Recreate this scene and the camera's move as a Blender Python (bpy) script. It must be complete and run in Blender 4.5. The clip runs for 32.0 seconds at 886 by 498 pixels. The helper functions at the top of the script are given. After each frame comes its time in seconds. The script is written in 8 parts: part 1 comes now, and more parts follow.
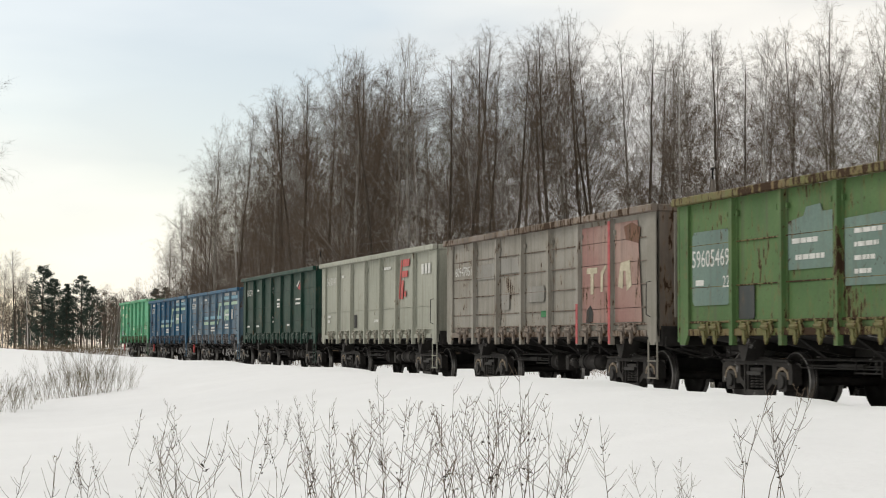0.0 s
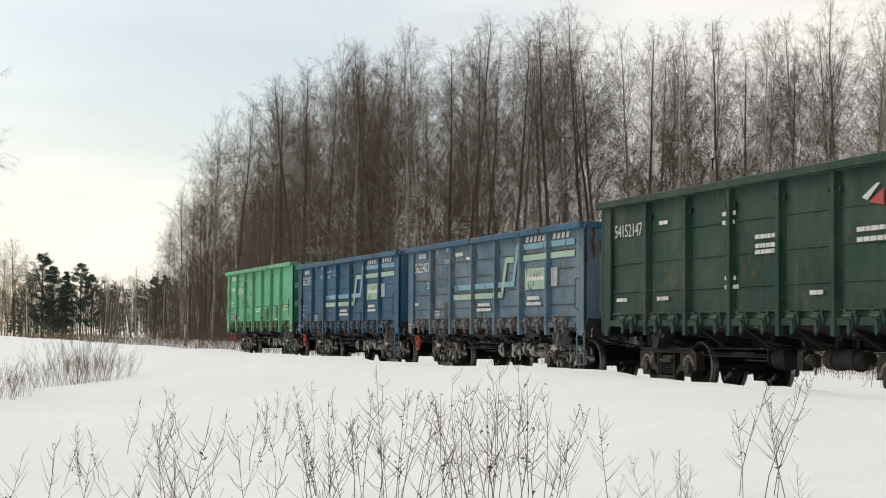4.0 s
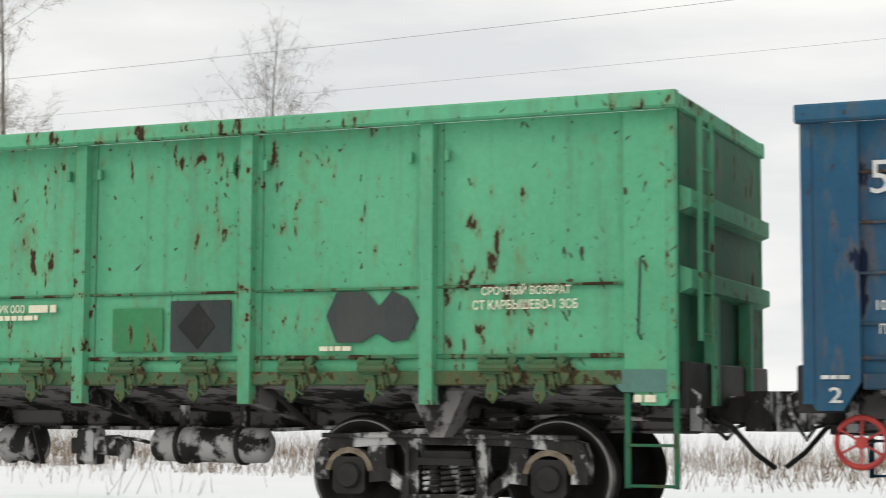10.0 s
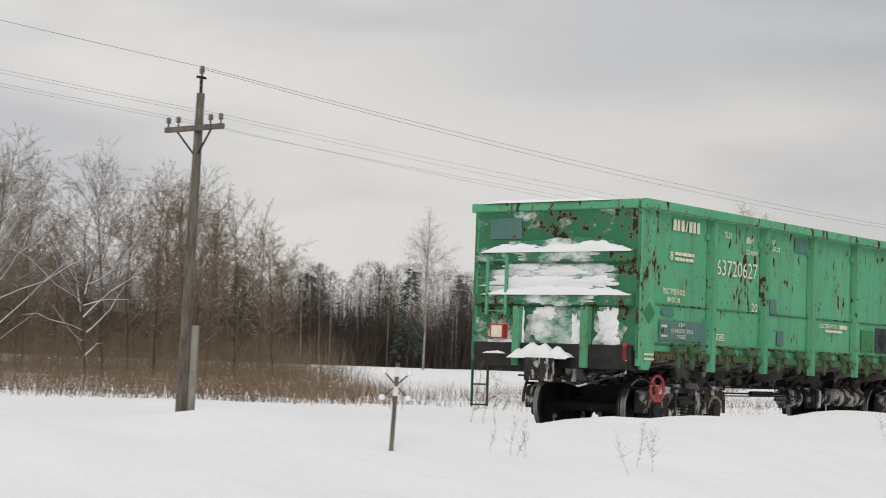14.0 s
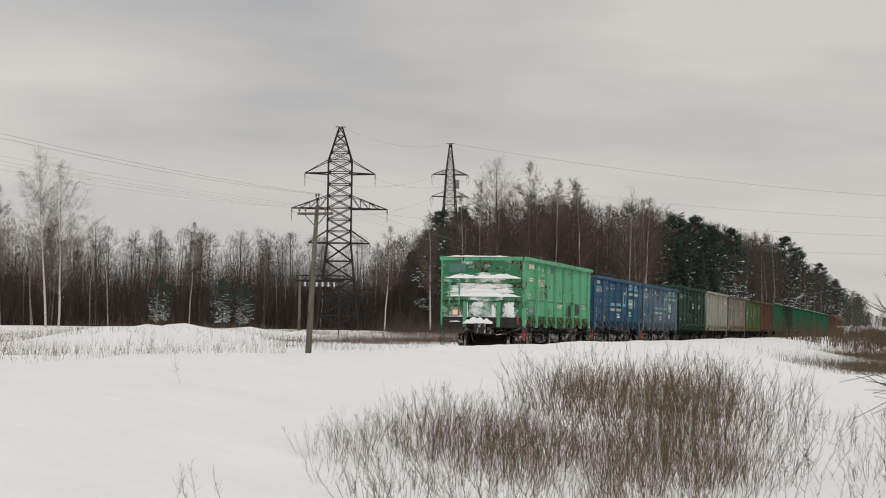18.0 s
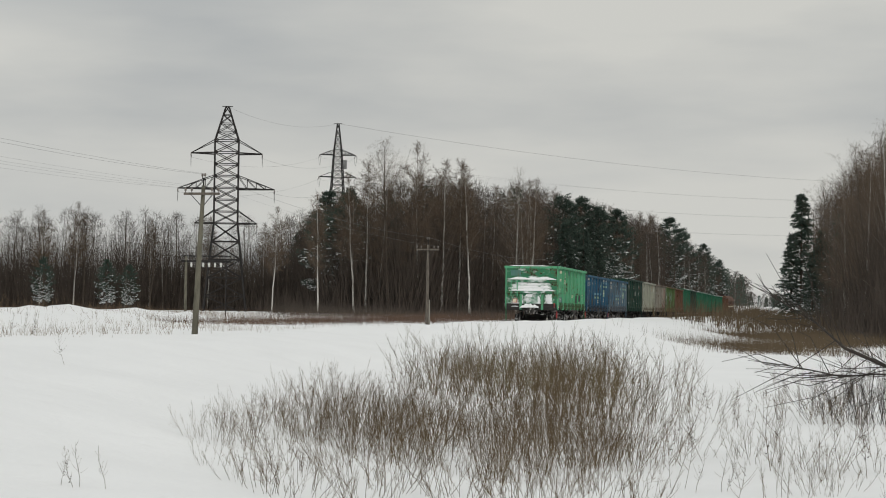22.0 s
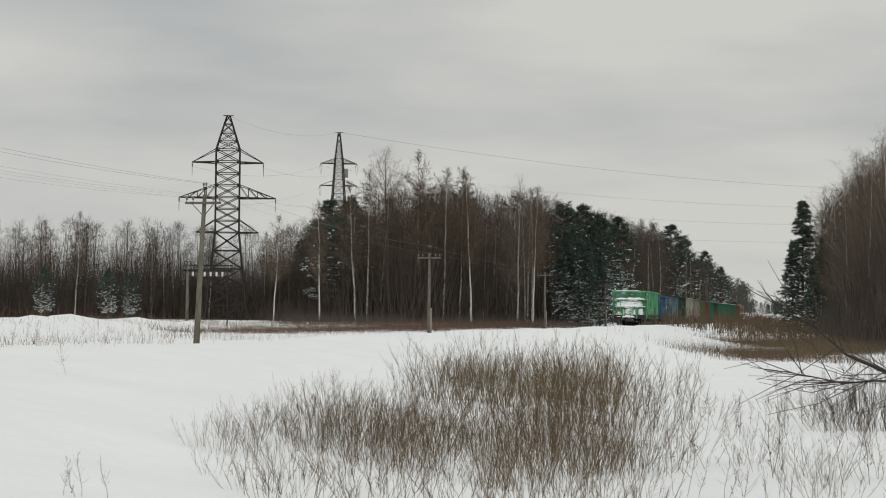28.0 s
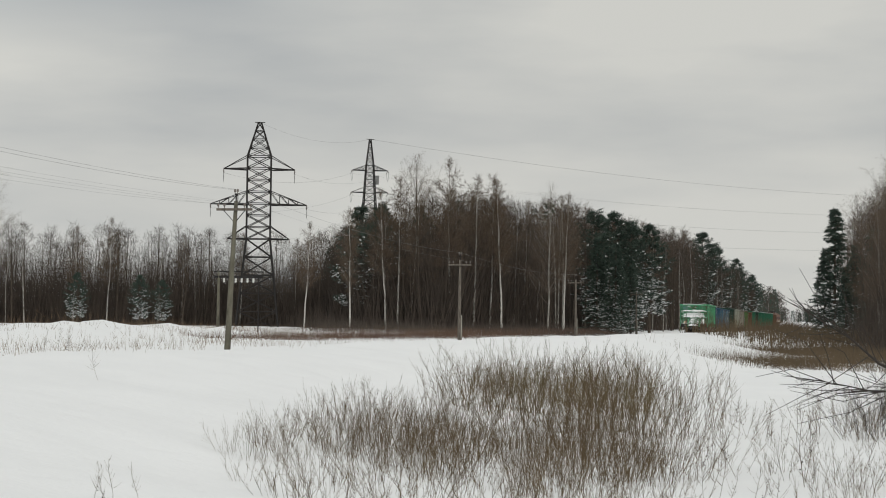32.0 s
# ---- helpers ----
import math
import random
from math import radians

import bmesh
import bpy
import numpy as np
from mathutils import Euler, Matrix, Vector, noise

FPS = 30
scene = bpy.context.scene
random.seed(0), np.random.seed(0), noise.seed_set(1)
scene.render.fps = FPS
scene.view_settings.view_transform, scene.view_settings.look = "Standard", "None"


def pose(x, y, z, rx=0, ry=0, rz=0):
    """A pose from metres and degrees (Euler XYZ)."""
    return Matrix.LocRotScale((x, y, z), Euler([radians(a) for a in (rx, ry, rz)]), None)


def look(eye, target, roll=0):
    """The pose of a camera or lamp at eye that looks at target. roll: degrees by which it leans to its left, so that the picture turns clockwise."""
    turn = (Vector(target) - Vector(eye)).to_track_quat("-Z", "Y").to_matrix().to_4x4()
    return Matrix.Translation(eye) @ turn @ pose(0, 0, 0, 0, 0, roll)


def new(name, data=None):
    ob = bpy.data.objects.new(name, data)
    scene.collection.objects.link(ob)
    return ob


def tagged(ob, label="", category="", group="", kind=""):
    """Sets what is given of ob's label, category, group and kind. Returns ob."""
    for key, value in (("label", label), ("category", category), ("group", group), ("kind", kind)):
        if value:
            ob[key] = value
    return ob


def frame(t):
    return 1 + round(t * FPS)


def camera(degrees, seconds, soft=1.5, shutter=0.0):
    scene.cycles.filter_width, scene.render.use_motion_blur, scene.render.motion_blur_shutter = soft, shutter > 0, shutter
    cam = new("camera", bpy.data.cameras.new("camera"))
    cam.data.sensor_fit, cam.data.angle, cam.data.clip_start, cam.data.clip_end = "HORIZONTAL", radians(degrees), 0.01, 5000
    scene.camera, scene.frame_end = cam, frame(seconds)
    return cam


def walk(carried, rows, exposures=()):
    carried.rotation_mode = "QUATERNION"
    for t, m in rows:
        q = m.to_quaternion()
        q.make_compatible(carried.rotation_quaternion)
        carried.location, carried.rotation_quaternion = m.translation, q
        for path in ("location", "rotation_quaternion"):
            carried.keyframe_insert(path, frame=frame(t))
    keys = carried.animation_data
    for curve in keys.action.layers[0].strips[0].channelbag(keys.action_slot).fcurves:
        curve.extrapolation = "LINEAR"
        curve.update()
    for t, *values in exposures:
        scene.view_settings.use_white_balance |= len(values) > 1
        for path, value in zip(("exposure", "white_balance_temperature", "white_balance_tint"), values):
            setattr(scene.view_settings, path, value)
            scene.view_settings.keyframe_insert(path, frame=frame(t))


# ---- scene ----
# one hand-held camera on a fixed spot: seconds, bearing from the track's normal, tilt up, lean
PAN = [(0, -72.73, 3.40, 0.08), (0.5, -72.97, 3.33, 0.13), (1, -73.19, 3.24, 0.13), (1.5, -73.29, 3.15, 0.09), (2, -73.16, 3.05, 0.19),
    (2.5, -73.01, 3.01, 0.32), (3, -72.99, 2.98, 0.33), (3.5, -72.84, 3.01, 0.33), (5.5, -71.68, 3.54, 0.28), (6, -70.62, 3.93, 0.42),
    (6.5, -69.63, 4.12, 0.48), (7, -67.98, 4.21, 0.60), (7.5, -63.59, 4.27, 1.02), (8, -58.11, 4.21, 1.11), (8.5, -50.76, 4.45, 1.05),
    (9, -40.83, 4.89, 0.50), (9.5, -30.84, 5.03, -0.28), (10, -22.93, 5.24, -0.04), (11, -2.83, 4.75, -0.29), (12, 21.32, 4.91, 0.35),
    (12.5, 31.92, 4.62, 0.94), (13, 40.70, 4.04, 0.76), (13.4, 45.56, 3.78, 1.44), (15.5, 64.94, 2.54, 0.97), (16, 67.82, 2.35, 1.19),
    (16.5, 69.78, 2.26, 1.16), (17, 71.80, 2.47, 0.92), (17.5, 73.60, 2.38, 0.88), (18, 74.79, 2.25, 0.82), (18.5, 76.12, 2.07, 0.74),
    (19, 77.11, 1.96, 0.72), (19.5, 77.76, 1.87, 0.75), (20, 78.18, 1.79, 0.85), (20.5, 78.65, 1.72, 0.78), (21, 78.78, 1.62, 0.71),
    (21.5, 78.60, 1.66, 0.74), (22, 78.49, 1.66, 0.74), (22.5, 78.56, 1.78, 0.50), (23, 78.54, 1.92, 0.37), (23.5, 78.57, 2.07, 0.31),
    (24, 78.48, 2.05, 0.45), (24.5, 78.50, 2.02, 0.42), (25, 78.47, 1.97, 0.19), (25.5, 78.55, 1.85, -0.06), (27.5, 78.65, 1.76, 0.54),
    (28, 78.44, 1.93, 0.51), (28.5, 78.28, 2.02, 0.40), (29, 78.06, 2.10, 0.17), (29.5, 77.86, 2.10, 0.22), (30, 77.73, 2.12, 0.40),
    (30.5, 77.62, 2.17, 0.47), (31, 77.53, 2.19, 0.54), (31.5, 77.47, 2.14, 0.58), (32, 77.43, 2.15, 0.71)]
EYE = Vector((0.0, 0.0, 1.07))
cam = camera(28.51, 32.0, soft=1.0, shutter=0.15)


def heading(bearing, tilt):
    b, e = radians(bearing), radians(tilt)
    return Vector((math.sin(b) * math.cos(e), math.cos(b) * math.cos(e), math.sin(e)))


walk(cam, [(t, look(EYE, EYE + heading(b, e) * 50, r)) for t, b, e, r in PAN],
     exposures=[(0, -0.10, 6750, 8), (6, -0.12, 6700, 8), (8, -0.12, 6650, 7), (9, 0.02, 6600, 8), (11.5, 0.08, 6500, 8), (12.5, 0.06, 6500, 8), (13.4, -0.14, 6520, 9), (15.5, -0.30, 6550, 13), (17, -0.32, 6700, 10), (20, -0.32, 6700, 12), (20.9, -0.32, 6550, 6), (32, -0.30, 6550, 6)])

# ---- sky and light ----
SUN_FROM = heading(-118, 30)
world = bpy.data.worlds.new("world")
scene.world = world
world.use_nodes = True


def build_world():
    nt = world.node_tree
    nt.nodes.clear()
    N, L = nt.nodes.new, nt.links.new
    out = N("ShaderNodeOutputWorld")
    sky = N("ShaderNodeTexSky")
    sky.sky_type, sky.sun_disc = "NISHITA", False
    sky.sun_elevation = math.asin(SUN_FROM.z)
    sky.sun_rotation = math.atan2(SUN_FROM.x, SUN_FROM.y)
    blue = N("ShaderNodeBackground")
    blue.inputs["Strength"].default_value = 0.12
    L(sky.outputs[0], blue.inputs[0])
    tc = N("ShaderNodeTexCoord")
    mp = N("ShaderNodeMapping")
    mp.inputs["Scale"].default_value = (1.6, 1.6, 7.0)
    mp.inputs["Location"].default_value = (0.7, 0.2, 0.35)
    L(tc.outputs["Generated"], mp.inputs[0])
    big = N("ShaderNodeTexNoise")
    big.inputs["Scale"].default_value, big.inputs["Detail"].default_value = 1.7, 6.0
    big.inputs["Roughness"].default_value = 0.48
    L(mp.outputs[0], big.inputs["Vector"])
    # cloud grey, brighter towards the veiled sun
    sep = N("ShaderNodeSeparateXYZ")
    L(tc.outputs["Generated"], sep.inputs[0])
    across = N("ShaderNodeMapRange")
    across.inputs["From Min"].default_value, across.inputs["From Max"].default_value = -1.0, 1.0
    L(sep.outputs[0], across.inputs[0])
    lit = N("ShaderNodeValToRGB")
    for k, (p, c) in enumerate(((0.0, 1.14), (0.09, 1.02), (0.24, 0.93), (0.55, 1.0), (0.80, 0.84), (0.98, 0.715))):
        if k > 1:
            lit.color_ramp.elements.new(p)
        lit.color_ramp.elements[k].position, lit.color_ramp.elements[k].color = p, (c, c, c, 1)
    L(across.outputs[0], lit.inputs[0])
    ramp = N("ShaderNodeValToRGB")
    e = ramp.color_ramp.elements
    e[0].position, e[0].color = 0.36, (0.76, 0.775, 0.80, 1)
    e[1].position, e[1].color = 0.58, (1.06, 1.04, 1.01, 1)
    L(big.outputs[0], ramp.inputs[0])
    mul = N("ShaderNodeVectorMath")
    mul.operation = "SCALE"
    L(ramp.outputs[0], mul.inputs[0])
    L(lit.outputs[0], mul.inputs["Scale"])
    # a darker bank of cloud high in the south-east
    def span(src, a, b, c, d):
        r = N("ShaderNodeMapRange")
        r.interpolation_type = "SMOOTHSTEP"
        for key, val in (("From Min", a), ("From Max", b), ("To Min", c), ("To Max", d)):
            r.inputs[key].default_value = val
        L(src, r.inputs[0])
        return r.outputs[0]

    def times(a, b):
        n = N("ShaderNodeMath")
        n.operation = "MULTIPLY"
        L(a, n.inputs[0])
        L(b, n.inputs[1])
        return n.outputs[0]
    ragged = N("ShaderNodeMath")
    ragged.operation = "MULTIPLY_ADD"
    ragged.inputs[1].default_value = 0.10
    L(big.outputs[0], ragged.inputs[0])
    L(sep.outputs[2], ragged.inputs[2])
    bank = times(times(span(ragged.outputs[0], 0.192, 0.232, 0, 1), span(sep.outputs[1], 0.24, 0.36, 0, 1)), times(span(sep.outputs[1], 0.52, 0.70, 1, 0), span(sep.outputs[0], 0.3, 0.6, 0, 1)))
    dark = N("ShaderNodeMix")
    dark.data_type, dark.blend_type = "RGBA", "MULTIPLY"
    L(bank, dark.inputs[0])
    L(mul.outputs[0], dark.inputs[6])
    dark.inputs[7].default_value = (0.80, 0.83, 0.87, 1)
    cloud = N("ShaderNodeBackground")
    cloud.inputs["Strength"].default_value = 1.0
    L(dark.outputs[2], cloud.inputs[0])
    gap = N("ShaderNodeTexNoise")
    gap.inputs["Scale"].default_value, gap.inputs["Detail"].default_value = 1.1, 4.0
    mp2 = N("ShaderNodeMapping")
    mp2.inputs["Scale"].default_value = (1.3, 1.3, 4.5)
    mp2.inputs["Location"].default_value = (0.15, 0.9, 0.0)
    L(tc.outputs["Generated"], mp2.inputs[0])
    L(mp2.outputs[0], gap.inputs["Vector"])
    thin = N("ShaderNodeMapRange")
    thin.inputs["From Min"].default_value, thin.inputs["From Max"].default_value = 0.55, 0.70
    thin.inputs["To Min"].default_value, thin.inputs["To Max"].default_value = 1.0, 0.38
    # the cloud thins out towards the west
    west = N("ShaderNodeMath")
    west.operation = "ADD"
    far = N("ShaderNodeMapRange")
    far.inputs["From Min"].default_value, far.inputs["From Max"].default_value = -0.98, -0.80
    far.inputs["To Min"].default_value, far.inputs["To Max"].default_value = 0.17, -0.20
    L(sep.outputs[0], far.inputs[0])
    L(far.outputs[0], west.inputs[0])
    L(gap.outputs[0], west.inputs[1])
    L(west.outputs[0], thin.inputs[0])
    mix = N("ShaderNodeMixShader")
    L(thin.outputs[0], mix.inputs[0])
    L(blue.outputs[0], mix.inputs[1])
    L(cloud.outputs[0], mix.inputs[2])
    L(mix.outputs[0], out.inputs[0])


build_world()
sun_data = bpy.data.lights.new("sun", "SUN")
sun_data.energy, sun_data.angle, sun_data.color = 0.9, radians(16), (1.0, 0.95, 0.88)
sun = new("sun", sun_data)
sun.matrix_world = look(SUN_FROM * 60, (0, 0, 0))

# ---- materials ----
def mat(name, rough=0.7, metal=0.0, spec=0.5):
    m = bpy.data.materials.new(name)
    m.use_nodes = True
    b = m.node_tree.nodes["Principled BSDF"]
    b.inputs["Roughness"].default_value, b.inputs["Metallic"].default_value = rough, metal
    b.inputs["Specular IOR Level"].default_value = spec
    return m, m.node_tree, b


def coords(nt, scale=(1, 1, 1), offset=(0, 0, 0), kind="Object", turn=0.0):
    tc, mp = nt.nodes.new("ShaderNodeTexCoord"), nt.nodes.new("ShaderNodeMapping")
    mp.inputs["Scale"].default_value, mp.inputs["Location"].default_value = scale, offset
    src = tc.outputs[kind]
    if turn:
        rot = nt.nodes.new("ShaderNodeMapping")
        rot.inputs["Rotation"].default_value = (0, turn, 0)
        nt.links.new(src, rot.inputs[0])
        src = rot.outputs[0]
    nt.links.new(src, mp.inputs[0])
    return mp.outputs[0]


def fbm(nt, vec, scale, detail=6, rough=0.55):
    n = nt.nodes.new("ShaderNodeTexNoise")
    n.inputs["Scale"].default_value, n.inputs["Detail"].default_value, n.inputs["Roughness"].default_value = scale, detail, rough
    nt.links.new(vec, n.inputs["Vector"])
    return n.outputs[0]


def ramp(nt, fac, stops):
    r = nt.nodes.new("ShaderNodeValToRGB")
    e = r.color_ramp.elements
    while len(e) < len(stops):
        e.new(0.5)
    for k, (p, c) in enumerate(stops):
        e[k].position = p
        e[k].color = (*c, 1) if isinstance(c, tuple) else (c, c, c, 1)
    nt.links.new(fac, r.inputs[0])
    return r.outputs[0]


def blend(nt, fac, a, b, mode="MIX"):
    x = nt.nodes.new("ShaderNodeMix")
    x.data_type, x.blend_type = "RGBA", mode
    for k, val in ((0, fac), (6, a), (7, b)):
        if isinstance(val, tuple):
            x.inputs[k].default_value = (*val, 1)
        elif isinstance(val, float):
            x.inputs[k].default_value = val
        else:
            nt.links.new(val, x.inputs[k])
    return x.outputs[2]


def math_node(nt, op, a, b):
    n = nt.nodes.new("ShaderNodeMath")
    n.operation = op
    for k, val in ((0, a), (1, b)):
        if isinstance(val, (int, float)):
            n.inputs[k].default_value = val
        else:
            nt.links.new(val, n.inputs[k])
    return n.outputs[0]


def relief(nt, b, height, strength=0.3, distance=0.01):
    n = nt.nodes.new("ShaderNodeBump")
    n.inputs["Strength"].default_value, n.inputs["Distance"].default_value = strength, distance
    nt.links.new(height, n.inputs["Height"])
    nt.links.new(n.outputs[0], b.inputs["Normal"])


RUST = (0.046, 0.027, 0.015)


def paint(name, rgb, faded, seed, rust=0.5, chip=RUST, dirt=(0.10, 0.085, 0.07), dirty=0.3, dust=0.0, frost=0.0, spots=(11.0, 11.0, 3.0), scratch=0.0):
    """Old wagon paint: fading in large clouds, vertical run marks, flaked spots down to rusty steel, grime."""
    m, nt, b = mat(name, 0.68, 0.0, 0.18)
    off = (seed * 7.3, seed * 3.1, seed * 1.7)
    v = coords(nt, (1, 1, 1), off)
    cloud = fbm(nt, v, 0.55, 5)
    col = ramp(nt, cloud, [(0.35, rgb), (0.68, faded)])
    fine = fbm(nt, v, 18.0, 5, 0.7)
    col = blend(nt, 0.28, col, ramp(nt, fine, [(0.3, 0.62), (0.7, 1.2)]), "MULTIPLY")
    # runs of dirty water
    vs = coords(nt, (5.5, 5.5, 0.33), off)
    runs = ramp(nt, fbm(nt, vs, 1.0, 5, 0.6), [(0.50, 0.0), (0.72, 1.0)])
    col = blend(nt, math_node(nt, "MULTIPLY", runs, dirty), col, dirt)
    # rust: patches where both a broad and a fine pattern agree
    broad = fbm(nt, v, 0.9, 3)
    vr = coords(nt, spots, (off[1], off[0], off[2]))
    spot = fbm(nt, vr, 1.0, 5, 0.62)
    both = math_node(nt, "ADD", spot, math_node(nt, "MULTIPLY", math_node(nt, "SUBTRACT", broad, 0.5), 0.55))
    edge = 0.765 - 0.20 * rust
    mask = ramp(nt, both, [(edge - 0.012, 0.0), (edge + 0.012, 1.0)])
    halo = ramp(nt, both, [(edge - 0.10, 0.0), (edge + 0.02, 1.0)])
    col = blend(nt, math_node(nt, "MULTIPLY", halo, 0.45), col, (0.21, 0.12, 0.05))
    col = blend(nt, mask, col, chip)
    if scratch:
        # slanting scrapes and single flaked dots
        for k, (turn, sc, lim) in enumerate(((0.75, (4.5, 9.0, 17.0), 0.765), (2.1, (5.0, 9.0, 19.0), 0.765), (1.5, (4.0, 9.0, 15.0), 0.745), (0.2, (16.0, 16.0, 11.0), 0.745))):
            n = fbm(nt, coords(nt, sc, (off[2] + 5 * k, off[0], off[1] - 3 * k), "Object", turn), 1.0, 3, 0.5)
            col = blend(nt, ramp(nt, n, [(lim - 0.05 * scratch - 0.008, 0.0), (lim - 0.05 * scratch + 0.008, 0.92)]), col, (0.060, 0.040, 0.020) if k % 2 else (0.045, 0.022, 0.014))
        stain = fbm(nt, coords(nt, (2.4, 2.4, 0.9), (off[1], off[2], off[0])), 1.0, 7, 0.68)
        col = blend(nt, ramp(nt, stain, [(0.57, 0.0), (0.75, 0.55)]), col, (0.16, 0.14, 0.045))
    if dust:
        col = blend(nt, math_node(nt, "MULTIPLY", ramp(nt, fbm(nt, v, 1.3, 6, 0.6), [(0.4, 0.0), (0.75, 1.0)]), dust), col, (0.42, 0.40, 0.37))
    if frost:
        f = fbm(nt, coords(nt, (1, 1, 1.6), off), 1.5, 8, 0.68)
        col = blend(nt, ramp(nt, f, [(0.60 - 0.14 * frost, 0.0), (0.74 - 0.12 * frost, 0.95)]), col, (0.78, 0.79, 0.81))
    nt.links.new(col, b.inputs["Base Color"])
    nt.links.new(ramp(nt, mask, [(0.0, 0.64), (1.0, 0.92)]), b.inputs["Roughness"])
    dents = fbm(nt, v, 1.7, 3)
    relief(nt, b, math_node(nt, "ADD", dents, math_node(nt, "MULTIPLY", mask, -0.15)), 0.35, 0.05)
    return m


def grit(name, a, c, scale=6.0, rough=0.8, metal=0.0, frost=0.0, bump=0.3, stretch=(1, 1, 1), chalk=(0.66, 0.65, 0.64)):
    """A mottled surface between two colours, with fine relief and, if wanted, wind-blown snow dust."""
    m, nt, b = mat(name, rough, metal, 0.4)
    v = coords(nt, stretch)
    n = fbm(nt, v, scale, 7, 0.6)
    col = ramp(nt, n, [(0.32, a), (0.68, c)])
    col = blend(nt, 0.3, col, ramp(nt, fbm(nt, v, scale * 7, 4), [(0.3, 0.6), (0.7, 1.3)]), "MULTIPLY")
    if frost:
        f = ramp(nt, fbm(nt, v, 3.1, 9, 0.62), [(0.64 - 0.2 * frost, 0.0), (0.71 - 0.2 * frost, 1.0)])
        col = blend(nt, f, col, chalk)
    nt.links.new(col, b.inputs["Base Color"])
    if bump:
        relief(nt, b, fbm(nt, v, scale * 3, 5), bump, 0.01)
    return m


def snow_material(name, bump=0.5, rgb=(0.86, 0.87, 0.89), dirt=0.0):
    m, nt, b = mat(name, 0.75, 0.0, 0.25)
    v = coords(nt)
    n = fbm(nt, v, 0.8, 6, 0.5)
    col = ramp(nt, n, [(0.3, tuple(k * 0.965 for k in rgb)), (0.7, rgb)])
    if dirt:
        col = blend(nt, math_node(nt, "MULTIPLY", ramp(nt, fbm(nt, v, 9.0, 8, 0.7), [(0.52, 0.0), (0.70, 1.0)]), dirt), col, (0.25, 0.20, 0.15))
    nt.links.new(col, b.inputs["Base Color"])
    h = math_node(nt, "ADD", math_node(nt, "MULTIPLY", fbm(nt, v, 1.1, 4), 1.0), math_node(nt, "MULTIPLY", fbm(nt, v, 14.0, 5, 0.6), 0.13))
    relief(nt, b, h, bump, 0.12)
    return m


SNOW = snow_material("field_snow", 0.55)
CAP_SNOW = snow_material("lying_snow", 0.6)
# base greyed for the shade under the train, with brown dirt over it
SHADED_DIRTY_SNOW = snow_material("track_snow", 0.6, (0.40, 0.40, 0.41), 0.7)
BARK = grit("grey_bark", (0.040, 0.031, 0.024), (0.105, 0.084, 0.066), 4.0, 0.9, stretch=(3, 3, 0.6))
LIMB = grit("birch_limb", (0.052, 0.042, 0.032), (0.135, 0.110, 0.088), 2.0, 0.85, bump=0)
OLIVE_BARK = grit("mossy_aspen_bark", (0.085, 0.075, 0.036), (0.21, 0.185, 0.10), 2.5, 0.9, stretch=(2, 2, 0.8))
DULL_BIRCH = grit("shaded_birch_bark", (0.10, 0.088, 0.076), (0.42, 0.40, 0.365), 1.1, 0.85, stretch=(1, 1, 1.6))
RUSSET = grit("russet_grass", (0.060, 0.036, 0.026), (0.130, 0.080, 0.056), 0.7, 0.95, bump=0)
BIRCH = grit("birch_bark", (0.24, 0.22, 0.20), (0.70, 0.68, 0.64), 3.2, 0.8, stretch=(1.2, 1.2, 2.4))
PALE_LIMB = grit("pale_birch_limb", (0.11, 0.090, 0.074), (0.30, 0.27, 0.235), 1.6, 0.85, bump=0)
ALDER_TWIG = grit("alder_twig", (0.118, 0.088, 0.058), (0.235, 0.178, 0.118), 1.5, 0.9, bump=0)
FALLEN = grit("wet_bark", (0.018, 0.014, 0.012), (0.050, 0.041, 0.035), 6.0, 0.8)
TWIG = grit("birch_twig", (0.070, 0.050, 0.034), (0.150, 0.109, 0.077), 2.0, 0.9, bump=0)
TWIG_DARK = grit("dark_twig", (0.037, 0.029, 0.0235), (0.082, 0.064, 0.052), 0.6, 0.9, bump=0)
REED = grit("brown_reed", (0.062, 0.044, 0.027), (0.140, 0.102, 0.060), 0.8, 0.9, bump=0)
ASPEN_TWIG = grit("aspen_twig", (0.055, 0.047, 0.026), (0.120, 0.102, 0.056), 2.0, 0.9, bump=0)
SHOOT = grit("willow_shoot", (0.064, 0.045, 0.026), (0.160, 0.116, 0.064), 1.2, 0.85, bump=0)
SHOOT_OLIVE = grit("olive_shoot", (0.066, 0.053, 0.026), (0.158, 0.126, 0.058), 1.2, 0.85, bump=0)
STALK = grit("dry_stalk", (0.082, 0.062, 0.045), (0.200, 0.155, 0.112), 3.0, 0.9, bump=0)
STRAW = grit("dry_grass", (0.10, 0.068, 0.043), (0.25, 0.175, 0.11), 0.7, 0.95, bump=0)
NEEDLE = grit("needles", (0.026, 0.042, 0.033), (0.062, 0.092, 0.072), 1.6, 0.85, bump=0)
STEEL_BLACK = grit("black_steel", (0.008, 0.0075, 0.007), (0.028, 0.025, 0.023), 5.0, 0.62, 0.0, bump=0.4)
FROSTED = grit("frosted_steel", (0.012, 0.011, 0.010), (0.045, 0.041, 0.038), 4.0, 0.8, 0.0, frost=0.60, stretch=(1.5, 1.5, 1.0), chalk=(0.56, 0.55, 0.54))
DUSTY = grit("snow_dusted_steel", (0.010, 0.009, 0.009), (0.03, 0.028, 0.026), 3.0, 0.85, 0.0, frost=0.92, chalk=(0.23, 0.215, 0.21))
